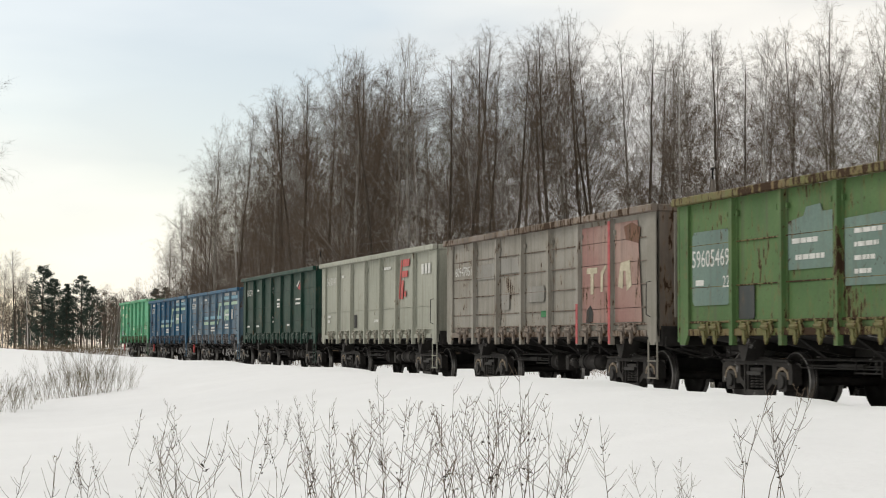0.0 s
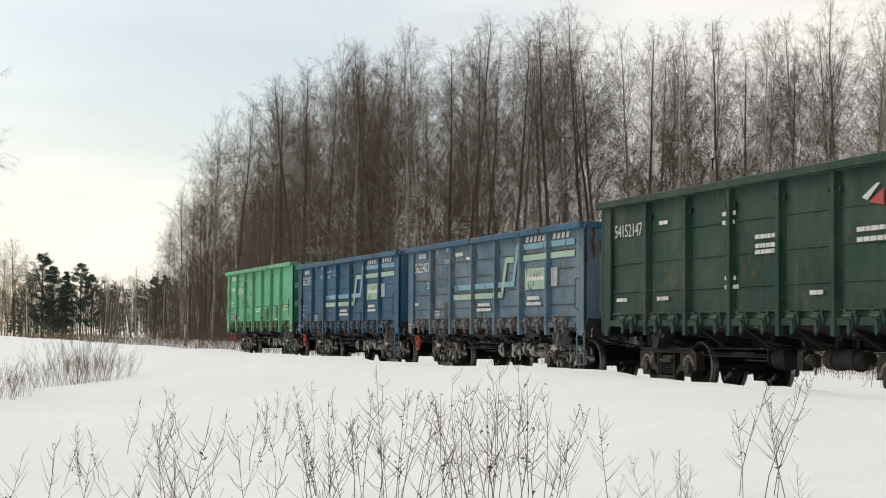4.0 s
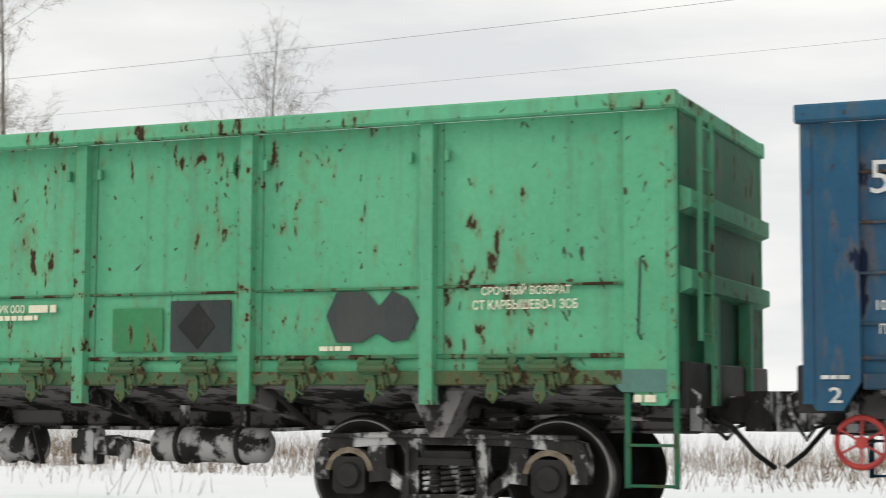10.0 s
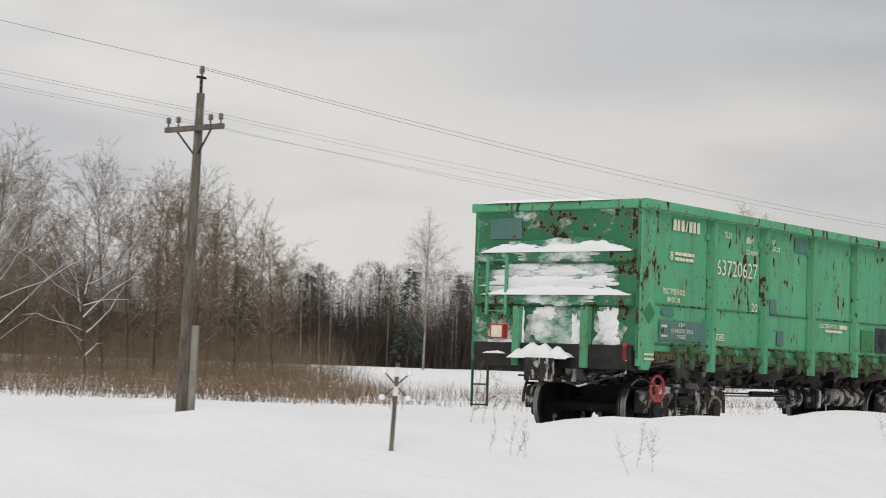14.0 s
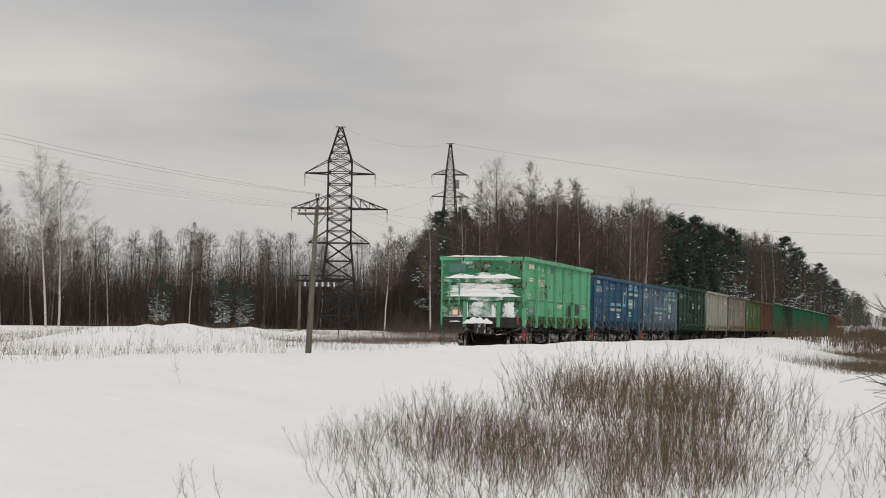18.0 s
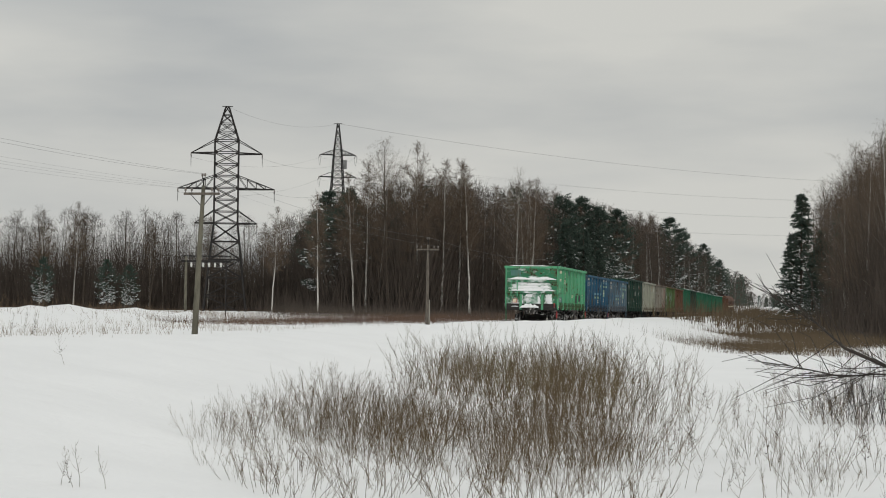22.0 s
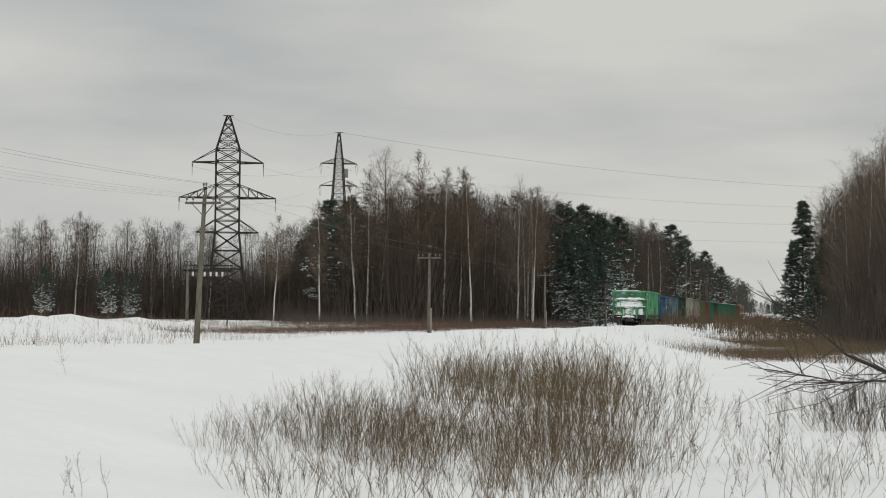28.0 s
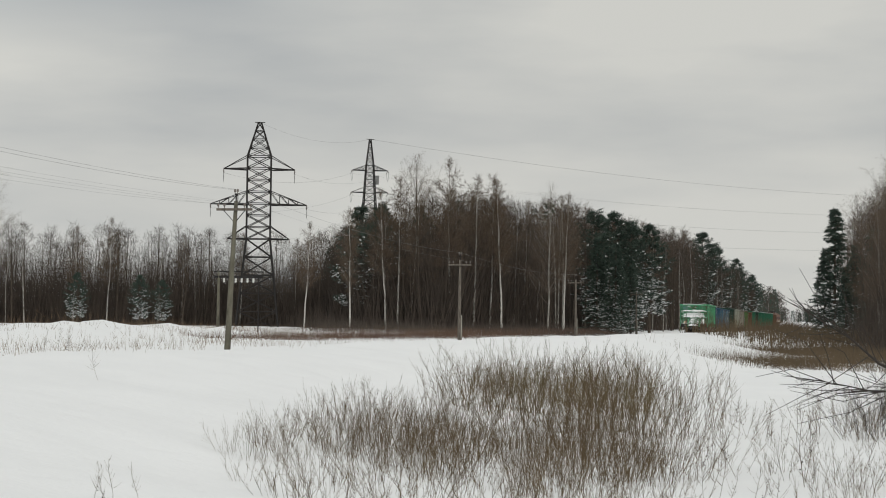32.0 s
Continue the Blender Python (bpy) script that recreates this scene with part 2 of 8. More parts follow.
TANK = grit("frosted_tank", (0.010, 0.009, 0.009), (0.03, 0.028, 0.026), 3.0, 0.8, 0.0, frost=0.88, chalk=(0.50, 0.48, 0.47))
POLE_GREY = grit("old_pole_concrete", (0.075, 0.070, 0.052), (0.165, 0.155, 0.120), 3.5, 0.9, stretch=(1, 1, 0.35))
TREAD = grit("worn_tread", (0.20, 0.19, 0.18), (0.36, 0.35, 0.34), 8.0, 0.35, 0.9)
OXIDE = grit("wheel_steel", (0.007, 0.006, 0.0055), (0.022, 0.018, 0.016), 5.0, 0.75, 0.0, frost=0.05)
BOXPAINT = grit("axlebox_arch", (0.17, 0.13, 0.09), (0.36, 0.30, 0.23), 8.0, 0.85)
WHITE_PAINT = grit("stencil_white", (0.50, 0.50, 0.47), (0.72, 0.72, 0.69), 9.0, 0.75)
CREAM_PAINT = grit("stencil_cream", (0.70, 0.65, 0.48), (0.84, 0.79, 0.62), 9.0, 0.75)
RED = grit("red_enamel", (0.33, 0.03, 0.03), (0.52, 0.06, 0.05), 5.0, 0.5)
FADED_CREAM = grit("faded_cream", (0.36, 0.32, 0.23), (0.56, 0.51, 0.38), 9.0, 0.8)
SOOTY = grit("sooty_steel", (0.010, 0.009, 0.008), (0.036, 0.032, 0.029), 4.0, 0.78, 0.0, frost=0.16, chalk=(0.30, 0.29, 0.28))
FADED_RED = grit("faded_red", (0.33, 0.04, 0.05), (0.48, 0.085, 0.085), 5.0, 0.6)
CONCRETE = grit("pole_concrete", (0.20, 0.19, 0.16), (0.36, 0.34, 0.30), 3.5, 0.9, stretch=(1, 1, 0.35))
OLDWOOD = grit("old_wood", (0.07, 0.06, 0.05), (0.19, 0.165, 0.14), 5.0, 0.9, stretch=(3, 3, 0.4))
GALV = grit("tower_steel", (0.008, 0.007, 0.007), (0.026, 0.022, 0.021), 2.0, 0.7)
WIRE = grit("wire", (0.16, 0.16, 0.16), (0.28, 0.28, 0.28), 2.0, 0.6, bump=0)
GLASSY = grit("porcelain", (0.10, 0.08, 0.07), (0.25, 0.22, 0.2), 4.0, 0.35)
RAIL = grit("rail_steel", (0.07, 0.045, 0.03), (0.16, 0.10, 0.07), 6.0, 0.7)
PLASTER = grit("white_wall", (0.60, 0.59, 0.57), (0.74, 0.73, 0.71), 2.0, 0.85)


# ---- mesh building ----
class Shape:
    """Collects faces for one mesh."""

    def __init__(self):
        self.v, self.f = [], []

    def add(self, verts, faces):
        n = len(self.v)
        self.v.extend(tuple(p) for p in verts)
        self.f.extend(tuple(n + i for i in f) for f in faces)
        return self

    def box(self, x0, x1, y0, y1, z0, z1):
        v = [(x, y, z) for x in (x0, x1) for y in (y0, y1) for z in (z0, z1)]
        return self.add(v, [(0, 1, 3, 2), (4, 6, 7, 5), (0, 4, 5, 1), (2, 3, 7, 6), (0, 2, 6, 4), (1, 5, 7, 3)])

    def prism(self, poly, axis, a, b):
        """A flat outline, in the two axes other than the given one, drawn out from a to b along it."""
        def at(p, h):
            return {"x": (h, p[0], p[1]), "y": (p[0], h, p[1]), "z": (p[0], p[1], h)}[axis]
        n = len(poly)
        v = [at(p, a) for p in poly] + [at(p, b) for p in poly]
        return self.add(v, [tuple(range(n)), tuple(range(2 * n - 1, n - 1, -1))] + [(i, n + i, n + (i + 1) % n, (i + 1) % n) for i in range(n)])

    def bar(self, axis, a, b, c0, c1, d0, d1, r=0.008):
        """A bar with chamfered long edges; c and d are its extents in the two other axes."""
        return self.prism([(c0 + r, d0), (c1 - r, d0), (c1, d0 + r), (c1, d1 - r), (c1 - r, d1), (c0 + r, d1), (c0, d1 - r), (c0, d0 + r)], axis, a, b)

    def tube(self, pts, radii, n=6, cap=True):
        pts = [Vector(p) for p in pts]
        if not hasattr(radii, "__len__"):
            radii = [radii] * len(pts)
        rings = []
        for i, p in enumerate(pts):
            d = (pts[min(i + 1, len(pts) - 1)] - pts[max(i - 1, 0)]).normalized()
            u = d.cross(Vector((0, 0, 1)) if abs(d.z) < 0.9 else Vector((1, 0, 0))).normalized()
            w = d.cross(u)
            rings.append([p + (u * math.cos(k * 2 * math.pi / n) + w * math.sin(k * 2 * math.pi / n)) * radii[i] for k in range(n)])
        v = [q for r in rings for q in r]
        f = [(i * n + k, i * n + (k + 1) % n, (i + 1) * n + (k + 1) % n, (i + 1) * n + k) for i in range(len(pts) - 1) for k in range(n)]
        if cap:
            f += [tuple(range(n - 1, -1, -1)), tuple((len(pts) - 1) * n + k for k in range(n))]
        return self.add(v, f)

    def lathe(self, profile, n=24, axis="y", at=(0, 0, 0)):
        """profile: (radius, along) pairs turned round the axis."""
        v, m = [], len(profile)
        for k in range(n):
            c, s = math.cos(2 * math.pi * k / n), math.sin(2 * math.pi * k / n)
            for r, h in profile:
                q = {"y": (r * c, h, r * s), "z": (r * c, r * s, h), "x": (h, r * c, r * s)}[axis]
                v.append((q[0] + at[0], q[1] + at[1], q[2] + at[2]))
        f = [(k * m + i, k * m + i + 1, ((k + 1) % n) * m + i + 1, ((k + 1) % n) * m + i) for k in range(n) for i in range(m - 1)]
        return self.add(v, f)

    def beam(self, p, q, w, h=None):
        """A square-section member from p to q."""
        p, q = Vector(p), Vector(q)
        h = h or w
        d = (q - p).normalized()
        u = d.cross(Vector((0, 0, 1)) if abs(d.z) < 0.95 else Vector((1, 0, 0))).normalized() * (w / 2)
        k = d.cross(u).normalized() * (h / 2)
        v = [e + a * u + b * k for e in (p, q) for a, b in ((-1, -1), (1, -1), (1, 1), (-1, 1))]
        return self.add(v, [(0, 1, 2, 3), (7, 6, 5, 4), (0, 4, 5, 1), (1, 5, 6, 2), (2, 6, 7, 3), (3, 7, 4, 0)])

    def mesh(self, name, material, smooth=False):
        me = bpy.data.meshes.new(name)
        me.from_pydata(self.v, [], self.f)
        if smooth:
            me.polygons.foreach_set("use_smooth", [True] * len(self.f))
        bm = bmesh.new()
        bm.from_mesh(me)
        bmesh.ops.recalc_face_normals(bm, faces=bm.faces)
        bm.to_mesh(me)
        bm.free()
        me.materials.append(material)
        return me


def part(name, shape, material, parent, label="", at=None, smooth=False):
    me = shape.mesh(name, material, smooth) if isinstance(shape, Shape) else shape
    ob = new(name, me)
    ob.parent = parent
    if at is not None:
        ob.matrix_basis = at
    if label:
        ob["label"] = label
    return ob


def thing(name, label, category, group="", at=None, kind=""):
    ob = tagged(new(name), label, category, group, kind)
    if at is not None:
        ob.matrix_basis = at
    return ob


def lettering(body, width, height):
    """A flat mesh of letters, fitted to a width and a height, in x and z, facing -y."""
    cu = bpy.data.curves.new("lettering", "FONT")
    cu.body, cu.size, cu.resolution_u, cu.offset = body, 1.0, 2, 0.014 if height < 0.13 else 0.0
    ob = bpy.data.objects.new("lettering", cu)
    scene.collection.objects.link(ob)
    bpy.context.view_layer.update()
    me = bpy.data.meshes.new_from_object(ob.evaluated_get(bpy.context.evaluated_depsgraph_get()))
    bpy.data.objects.remove(ob)
    n = len(me.vertices)
    co = np.zeros(n * 3)
    me.vertices.foreach_get("co", co)
    co = co.reshape(-1, 3)
    lo, hi = co.min(0), co.max(0)
    out = np.zeros_like(co)
    out[:, 0] = (co[:, 0] - lo[0]) / max(hi[0] - lo[0], 1e-6) * width
    out[:, 2] = (co[:, 1] - lo[1]) / max(hi[1] - lo[1], 1e-6) * height
    me.vertices.foreach_set("co", out.ravel())
    me.materials.clear()
    return me


# ---- the train ----
TRACK_Y, PITCH = 14.92, 13.92
POSTS = [1.73 * (i - 2.5) for i in range(6)]
SHARED = {}


def shared(key, make):
    if key not in SHARED:
        SHARED[key] = make()
    return SHARED[key]


def wheel_mesh():
    s = Shape()
    prof = [(0.0, 0.06), (0.10, 0.06), (0.12, 0.02), (0.20, -0.01), (0.38, 0.0), (0.405, -0.06), (0.474, -0.065), (0.4785, 0.0), (0.482, 0.045), (0.508, 0.055), (0.508, 0.07), (0.47, 0.075), (0.40, 0.065), (0.38, 0.03), (0.18, 0.03), (0.12, 0.09), (0.0, 0.09)]
    s.lathe(prof, 40, "y")
    return s.mesh("wheel", OXIDE, True)


def tread_mesh():
    return Shape().lathe([(0.452, -0.0665), (0.4745, -0.067), (0.4795, -0.05), (0.4800, 0.04), (0.484, 0.044)], 40, "y").mesh("tyre", TREAD, True)


def axle_mesh():
    return Shape().lathe([(0.0, -1.0), (0.065, -1.0), (0.065, -0.85), (0.095, -0.80), (0.095, -0.70), (0.082, -0.5), (0.080, 0.5), (0.095, 0.70), (0.095, 0.80), (0.065, 0.85), (0.065, 1.0), (0.0, 1.0)], 14, "y").mesh("axle", OXIDE, True)


def side_frame_mesh(cast):
    """A cast side frame: top chord, two pedestal jaws, sloping struts and the dipped lower chord."""
    s = Shape()
    y0, y1 = -1.09, -0.92
    top = [(-1.26, 0.66), (-1.22, 0.76), (-0.98, 0.82), (-0.55, 0.84), (-0.3, 0.87), (0.3, 0.87), (0.55, 0.84), (0.98, 0.82), (1.22, 0.76), (1.26, 0.66), (1.15, 0.66), (0.92, 0.70), (0.50, 0.73), (-0.50, 0.73), (-0.92, 0.70), (-1.15, 0.66)]
    s.prism(top, "y", y0, y1)
    s.prism([(-1.26, 0.66), (-1.13, 0.66), (-1.12, 0.42), (-1.26, 0.42)], "y", y0, y1)
    s.prism([(1.13, 0.66), (1.26, 0.66), (1.26, 0.42), (1.12, 0.42)], "y", y0, y1)
    for k in (-1, 1):
        s.prism([(k * 0.74, 0.71), (k * 0.58, 0.72), (k * 0.56, 0.42), (k * 0.73, 0.40)], "y", y0, y1)
        s.prism([(k * 0.36, 0.73), (k * 0.27, 0.73), (k * 0.27, 0.30), (k * 0.36, 0.30)], "y", y0, y1)
        s.prism([(k * 0.73, 0.52), (k * 0.60, 0.56), (k * 0.25, 0.30), (k * 0.25, 0.20)], "y", y0, y1)
        s.bar("y", y0 - 0.03, y0, k * 0.36 - 0.02, k * 0.36 + 0.02, 0.28, 0.74)
    s.prism([(-0.42, 0.31), (0.42, 0.31), (0.38, 0.19), (-0.38, 0.19)], "y", y0 - 0.02, y1)
    s.bar("x", -1.18, 1.18, y0 - 0.035, y0 + 0.01, 0.845 - 0.06, 0.845 - 0.02)
    return s.mesh("side_frame", cast)


def spring_mesh(cast):
    s = Shape()
    for cx in (-0.17, 0.0, 0.17):
        pts = [(cx + 0.075 * math.cos(a), -1.0 + 0.075 * math.sin(a), 0.32 + 0.24 * a / (2 * math.pi * 5)) for a in np.linspace(0, 2 * math.pi * 5, 60)]
        s.tube(pts, 0.019, 5)
    return s.mesh("spring_set", cast, True)


def bolster_mesh():
    s = Shape()
    s.prism([(-1.08, 0.57), (-1.08, 0.68), (-0.6, 0.80), (0.6, 0.80), (1.08, 0.68), (1.08, 0.57), (0.5, 0.50), (-0.5, 0.50)], "x", -0.22, 0.22)
    s.bar("y", -1.14, 1.14, -0.26, 0.26, 0.56, 0.62)
    s.lathe([(0, 0.80), (0.16, 0.80), (0.16, 0.86), (0, 0.86)], 16, "z")
    return s.mesh("bogie", STEEL_BLACK)


def axle_box_mesh():
    s = Shape()
    s.bar("y", -1.10, -0.86, -0.155, 0.155, 0.30, 0.62, 0.04)
    s.lathe([(0.0, -1.135), (0.10, -1.135), (0.115, -1.12), (0.115, -1.09)], 14, "y", (0, 0, 0.46))
    for a in range(6):
        s.lathe([(0.0, -1.13), (0.014, -1.13), (0.014, -1.10)], 6, "y", (0.09 * math.cos(a), 0, 0.46 + 0.09 * math.sin(a)))
    return s.mesh("axle_box", STEEL_BLACK)


def arch_mesh():
    out = [(0.235 * math.cos(a), 0.47 + 0.235 * math.sin(a)) for a in np.linspace(0.15, math.pi - 0.15, 9)]
    inn = [(0.185 * math.cos(a), 0.47 + 0.185 * math.sin(a)) for a in np.linspace(math.pi - 0.15, 0.15, 9)]
    return Shape().prism(out + inn, "y", -1.098, -0.95).mesh("jaw_liner", BOXPAINT)


def add_bogie(car, bx, wheels, cast):
    b = part("bogie", shared("bolster", bolster_mesh), None, car, "black cast bogie bolster", pose(bx, 0, 0))
    for side in (0, 180):
        turn = pose(0, 0, 0, 0, 0, side)
        part("side_frame", shared(("side_frame", cast.name), lambda: side_frame_mesh(cast)), None, b, "", turn)
        part("spring_set", shared(("spring", cast.name), lambda: spring_mesh(cast)), None, b, "", turn)
        for ax in (-0.925, 0.925):
            part("axle_box", shared("axle_box", axle_box_mesh), None, b, "", turn @ pose(ax, 0, 0))
            part("jaw_liner", shared("arch", arch_mesh), None, b, "ochre worn liner over the axle box", turn @ pose(ax, 0, 0))
    for ax in (-0.925, 0.925):
        w = part("wheelset", shared("axle", axle_mesh), None, car, "dark steel wheelset with bright treads", pose(bx + ax, 0, 0.4785))
        for side in (0, 180):
            wh = part("wheel", shared("wheel", wheel_mesh), None, w, "", pose(0, -0.78, 0, 0, 0, 0) if side == 0 else pose(0, 0.78, 0, 0, 0, 180))
            part("tyre", shared("tread", tread_mesh), None, w, "polished tread", wh.matrix_basis.copy())
        wheels.append((w, bx + ax))


def coupler_mesh(sx):
    s = Shape()
    s.bar("x", sx * 6.3, sx * 6.72, -0.11, 0.11, 0.92, 1.16, 0.02)
    s.prism([(sx * 6.70, -0.20), (sx * 6.70, 0.14), (sx * 6.82, 0.20), (sx * 6.95, 0.17), (sx * 6.93, 0.05), (sx * 6.86, 0.0), (sx * 6.86, -0.08), (sx * 6.96, -0.12), (sx * 6.94, -0.24)], "z", 0.86, 1.20)
    s.bar("y", -0.22, 0.22, sx * 6.42 - 0.08, sx * 6.42 + 0.08, 0.84, 0.92)
    s.bar("y", -0.3, 0.3, sx * 6.30 - 0.05, sx * 6.30 + 0.05, 0.86, 1.26)
    return s


def hose_shape(sx, yy):
    return Shape().tube([(sx * 6.45, yy, 0.98), (sx * 6.62, yy, 0.90), (sx * 6.80, yy * 0.8, 0.68), (sx * 6.95, yy * 0.5, 0.55)], 0.024, 7)


def gondola(spec):
    """An open-topped freight wagon; its origin is on the rail at mid-length and -y is the side towards the road."""
    top, low, half, W = spec["top"], spec["low"], spec["half"], 1.55
    skin, rib, endp = spec["skin"], spec["rib"], spec["end"]
    sheet_low = low + 0.27
    car = thing("gondola_wagon", spec["label"], "freight wagon", "wagons of the train")
    wheels = []
    fine = spec["fine"]
    # snow dust lies on the running gear of the last three wagons only
    dusty, frosty, tank = (DUSTY, FROSTED, TANK) if spec["seed"] < 4 else (SOOTY, SOOTY, SOOTY)
    rim_h = 0.14
    xs = [-half] + POSTS + [half]
    nseam = spec.get("seams", 1)
    for side in (-1, 1):
        if side == 1 and not fine:
            part("far_side", Shape().box(-half, half, W - 0.10, W - 0.05, sheet_low, top - 0.05), skin, car)
        else:
            for i in range(7):
                s = Shape()
                a, b = xs[i] + 0.02, xs[i + 1] - 0.02
                # each sheet is slightly dished between the posts, with pressed seams
                zs = np.linspace(sheet_low, top - rim_h + 0.01, 9)
                us = np.linspace(a, b, 9)
                v = []
                rr = random.Random(spec["seed"] * 31 + i * 7 + side)
                p1, p2 = rr.uniform(-0.022, 0.011), rr.uniform(-0.010, 0.010)
                for z in zs:
                    for u in us:
                        q, w = (u - a) / (b - a), (z - zs[0]) / (zs[-1] - zs[0])
                        bulge = p1 * math.sin(math.pi * q) * math.sin(math.pi * w) + p2 * math.sin(2 * math.pi * q) * math.sin(math.pi * w)
                        v.append((u, side * (W - 0.085 + bulge), z))
                s.add(v, [(r * 9 + c, r * 9 + c + 1, (r + 1) * 9 + c + 1, (r + 1) * 9 + c) for r in range(8) for c in range(8)])
                s.add([(x, y - side * 0.012, z) for x, y, z in v], [(r * 9 + c, (r + 1) * 9 + c, (r + 1) * 9 + c + 1, r * 9 + c + 1) for r in range(8) for c in range(8)])
                part("side_panel", s, skin, car, smooth=True)
                if side == -1:
                    t = Shape()
                    for k in range(nseam):
                        zz = sheet_low + (top - rim_h - sheet_low) * ((k + 1) / (nseam + 1) if nseam > 1 else 0.34)
                        t.bar("x", a + 0.03, b - 0.03, -(W - 0.062), -(W - 0.088), zz - 0.012, zz + 0.012, 0.006)
                    t.bar("x", a + 0.02, b - 0.02, -(W - 0.055), -(W - 0.09), sheet_low + 0.11, sheet_low + 0.15, 0.01)
                    part("weld_seam", t, spec["seam"], car)
        for i, x in enumerate(POSTS):
            # ribs are hat sections: two flanges, two webs and a crown
            y = [side * (W - 0.075), side * (W - 0.07), side * W, side * (W + 0.012)]
            poly = [(x - 0.125, y[0]), (x - 0.125, y[1]), (x - 0.07, y[1]), (x - 0.058, y[3]), (x + 0.058, y[3]), (x + 0.07, y[1]), (x + 0.125, y[1]), (x + 0.125, y[0])]
            s = Shape().prism(poly, "z", sheet_low - 0.05, top - rim_h)
            s.prism([(x - 0.075, y[0]), (x - 0.058, y[3]), (x + 0.058, y[3]), (x + 0.075, y[0])], "z", low, sheet_low - 0.05)
            part("post", s, rib, car)
            if side == -1 and fine:
                for k in (-0.17, 0.17):
                    part("cleat", Shape().bar("z", top - 0.46, top - 0.37, x + k - 0.02, x + k + 0.02, -W + 0.02, -W + 0.075, 0.006), rib, car)
        for sx in (-1, 1):
            # corner post with a cut-off lower corner
            e, w = sx * half, sx * (half - 0.44)
            poly = [(w, top - rim_h), (e, top - rim_h), (e, low + 0.16), (e - sx * 0.10, low), (w + sx * 0.14, low), (w, low + 0.22)]
            part("corner_post", Shape().prism(poly, "y", side * (W - 0.082), side * (W - 0.03)), skin, car)
            part("corner_post", Shape().bar("z", low + 0.05, top - rim_h, e - sx * 0.10 if sx > 0 else e, e if sx > 0 else e - sx * 0.10, side * (W - 0.10) if side > 0 else side * (W - 0.02), side * (W - 0.02) if side > 0 else side * (W - 0.10), 0.015), rib, car)
        part("top_rail", Shape().bar("x", -half - 0.02, half + 0.02, side * W - 0.085, side * W + 0.035, top - rim_h, top, 0.018), spec["rim"], car)
        part("side_sill", Shape().bar("x", -half + 0.46, half - 0.46, side * (W - 0.02) if side < 0 else W - 0.12, side * (W - 0.12) if side < 0 else W - 0.02, sheet_low - 0.11, sheet_low + 0.01, 0.012), spec["sill"], car)
        if side == -1 or fine:
            for i in range(7):
                for q in (0.28, 0.72):
                    x = xs[i] + (xs[i + 1] - xs[i]) * q
                    if i in (0, 6):
                        x = xs[1] - 0.35 - 0.95 * (1 - q) if i == 0 else xs[6] + 0.35 + 0.95 * q
                    part("hatch_latch", shared(("latch", side, spec["latch_key"]), lambda: latch_shape(side, W).mesh("hatch_latch", spec["latch"])), None, car, "", pose(x, 0, sheet_low))
    for sx in (-1, 1):
        e = sx * half
        a, b = sorted((e - sx * 0.05, e - sx * 0.01))
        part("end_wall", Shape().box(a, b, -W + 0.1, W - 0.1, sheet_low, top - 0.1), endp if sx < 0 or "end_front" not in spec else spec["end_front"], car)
        part("end_rail", Shape().bar("y", -W + 0.085, W - 0.085, min(e - sx * 0.10, e + sx * 0.02), max(e - sx * 0.10, e + sx * 0.02), top - rim_h, top, 0.018), spec["rim"], car)
        body = top - sheet_low
        for fz in (0.33, 0.62):
            zc = sheet_low + body * fz
            s = Shape()
            s.prism([(e - sx * 0.01, zc - 0.11), (e + sx * 0.09, zc - 0.07), (e + sx * 0.09, zc + 0.07), (e - sx * 0.01, zc + 0.11)], "y", -spec["beam"], spec["beam"])
            part("end_beam", s, endp if sx < 0 or "end_front" not in spec else PAINTS["green_post"], car)
        for yy in (-0.62, 0.62):
            part("end_stake", Shape().prism([(e, yy - 0.08), (e + sx * 0.10, yy - 0.06), (e + sx * 0.10, yy + 0.06), (e, yy + 0.08)], "z", low + 0.0, sheet_low + body * 0.33 - 0.1), rib, car)
        part("head_stock", Shape().bar("y", -W + 0.12, W - 0.12, min(e - sx * 0.14, e + sx * 0.06), max(e - sx * 0.14, e + sx * 0.06), low - 0.02, sheet_low + 0.08, 0.015), STEEL_BLACK, car)
        part("coupler", coupler_mesh(sx), frosty, car, "frosty automatic coupler")
        if fine:
            part("brake_hose", hose_shape(sx, -0.33 * sx), STEEL_BLACK, car, smooth=True)
            s = Shape().tube([(e + sx * 0.12, -W + 0.15, 1.02), (e + sx * 0.16, -0.6, 0.80), (e + sx * 0.16, -0.2, 0.90), (e + sx * 0.14, 0.5, 0.93)], 0.016, 6)
            s.tube([(e + sx * 0.12, -W + 0.15, 1.02), (e + sx * 0.14, -W + 0.16, 1.16), (e + sx * 0.06, -W + 0.2, 1.2)], 0.014, 6)
            part("uncoupling_lever", s, frosty, car)
    # interior floor, centre sill, cross-beams and sloping hatch plates
    part("floor", Shape().box(-half + 0.05, half - 0.05, -W + 0.1, W - 0.1, sheet_low - 0.03, sheet_low), STEEL_BLACK, car)
    sill = part("centre_sill", Shape().bar("x", -6.3, 6.3, -0.24, 0.24, 0.86, 1.22, 0.02), dusty, car, "snow-dusted grey centre sill")
    for k in (-1, 1):
        part("flange", Shape().bar("x", -6.3, 6.3, k * 0.24 - 0.06, k * 0.24 + 0.06, 0.835, 0.858, 0.005), dusty, sill)
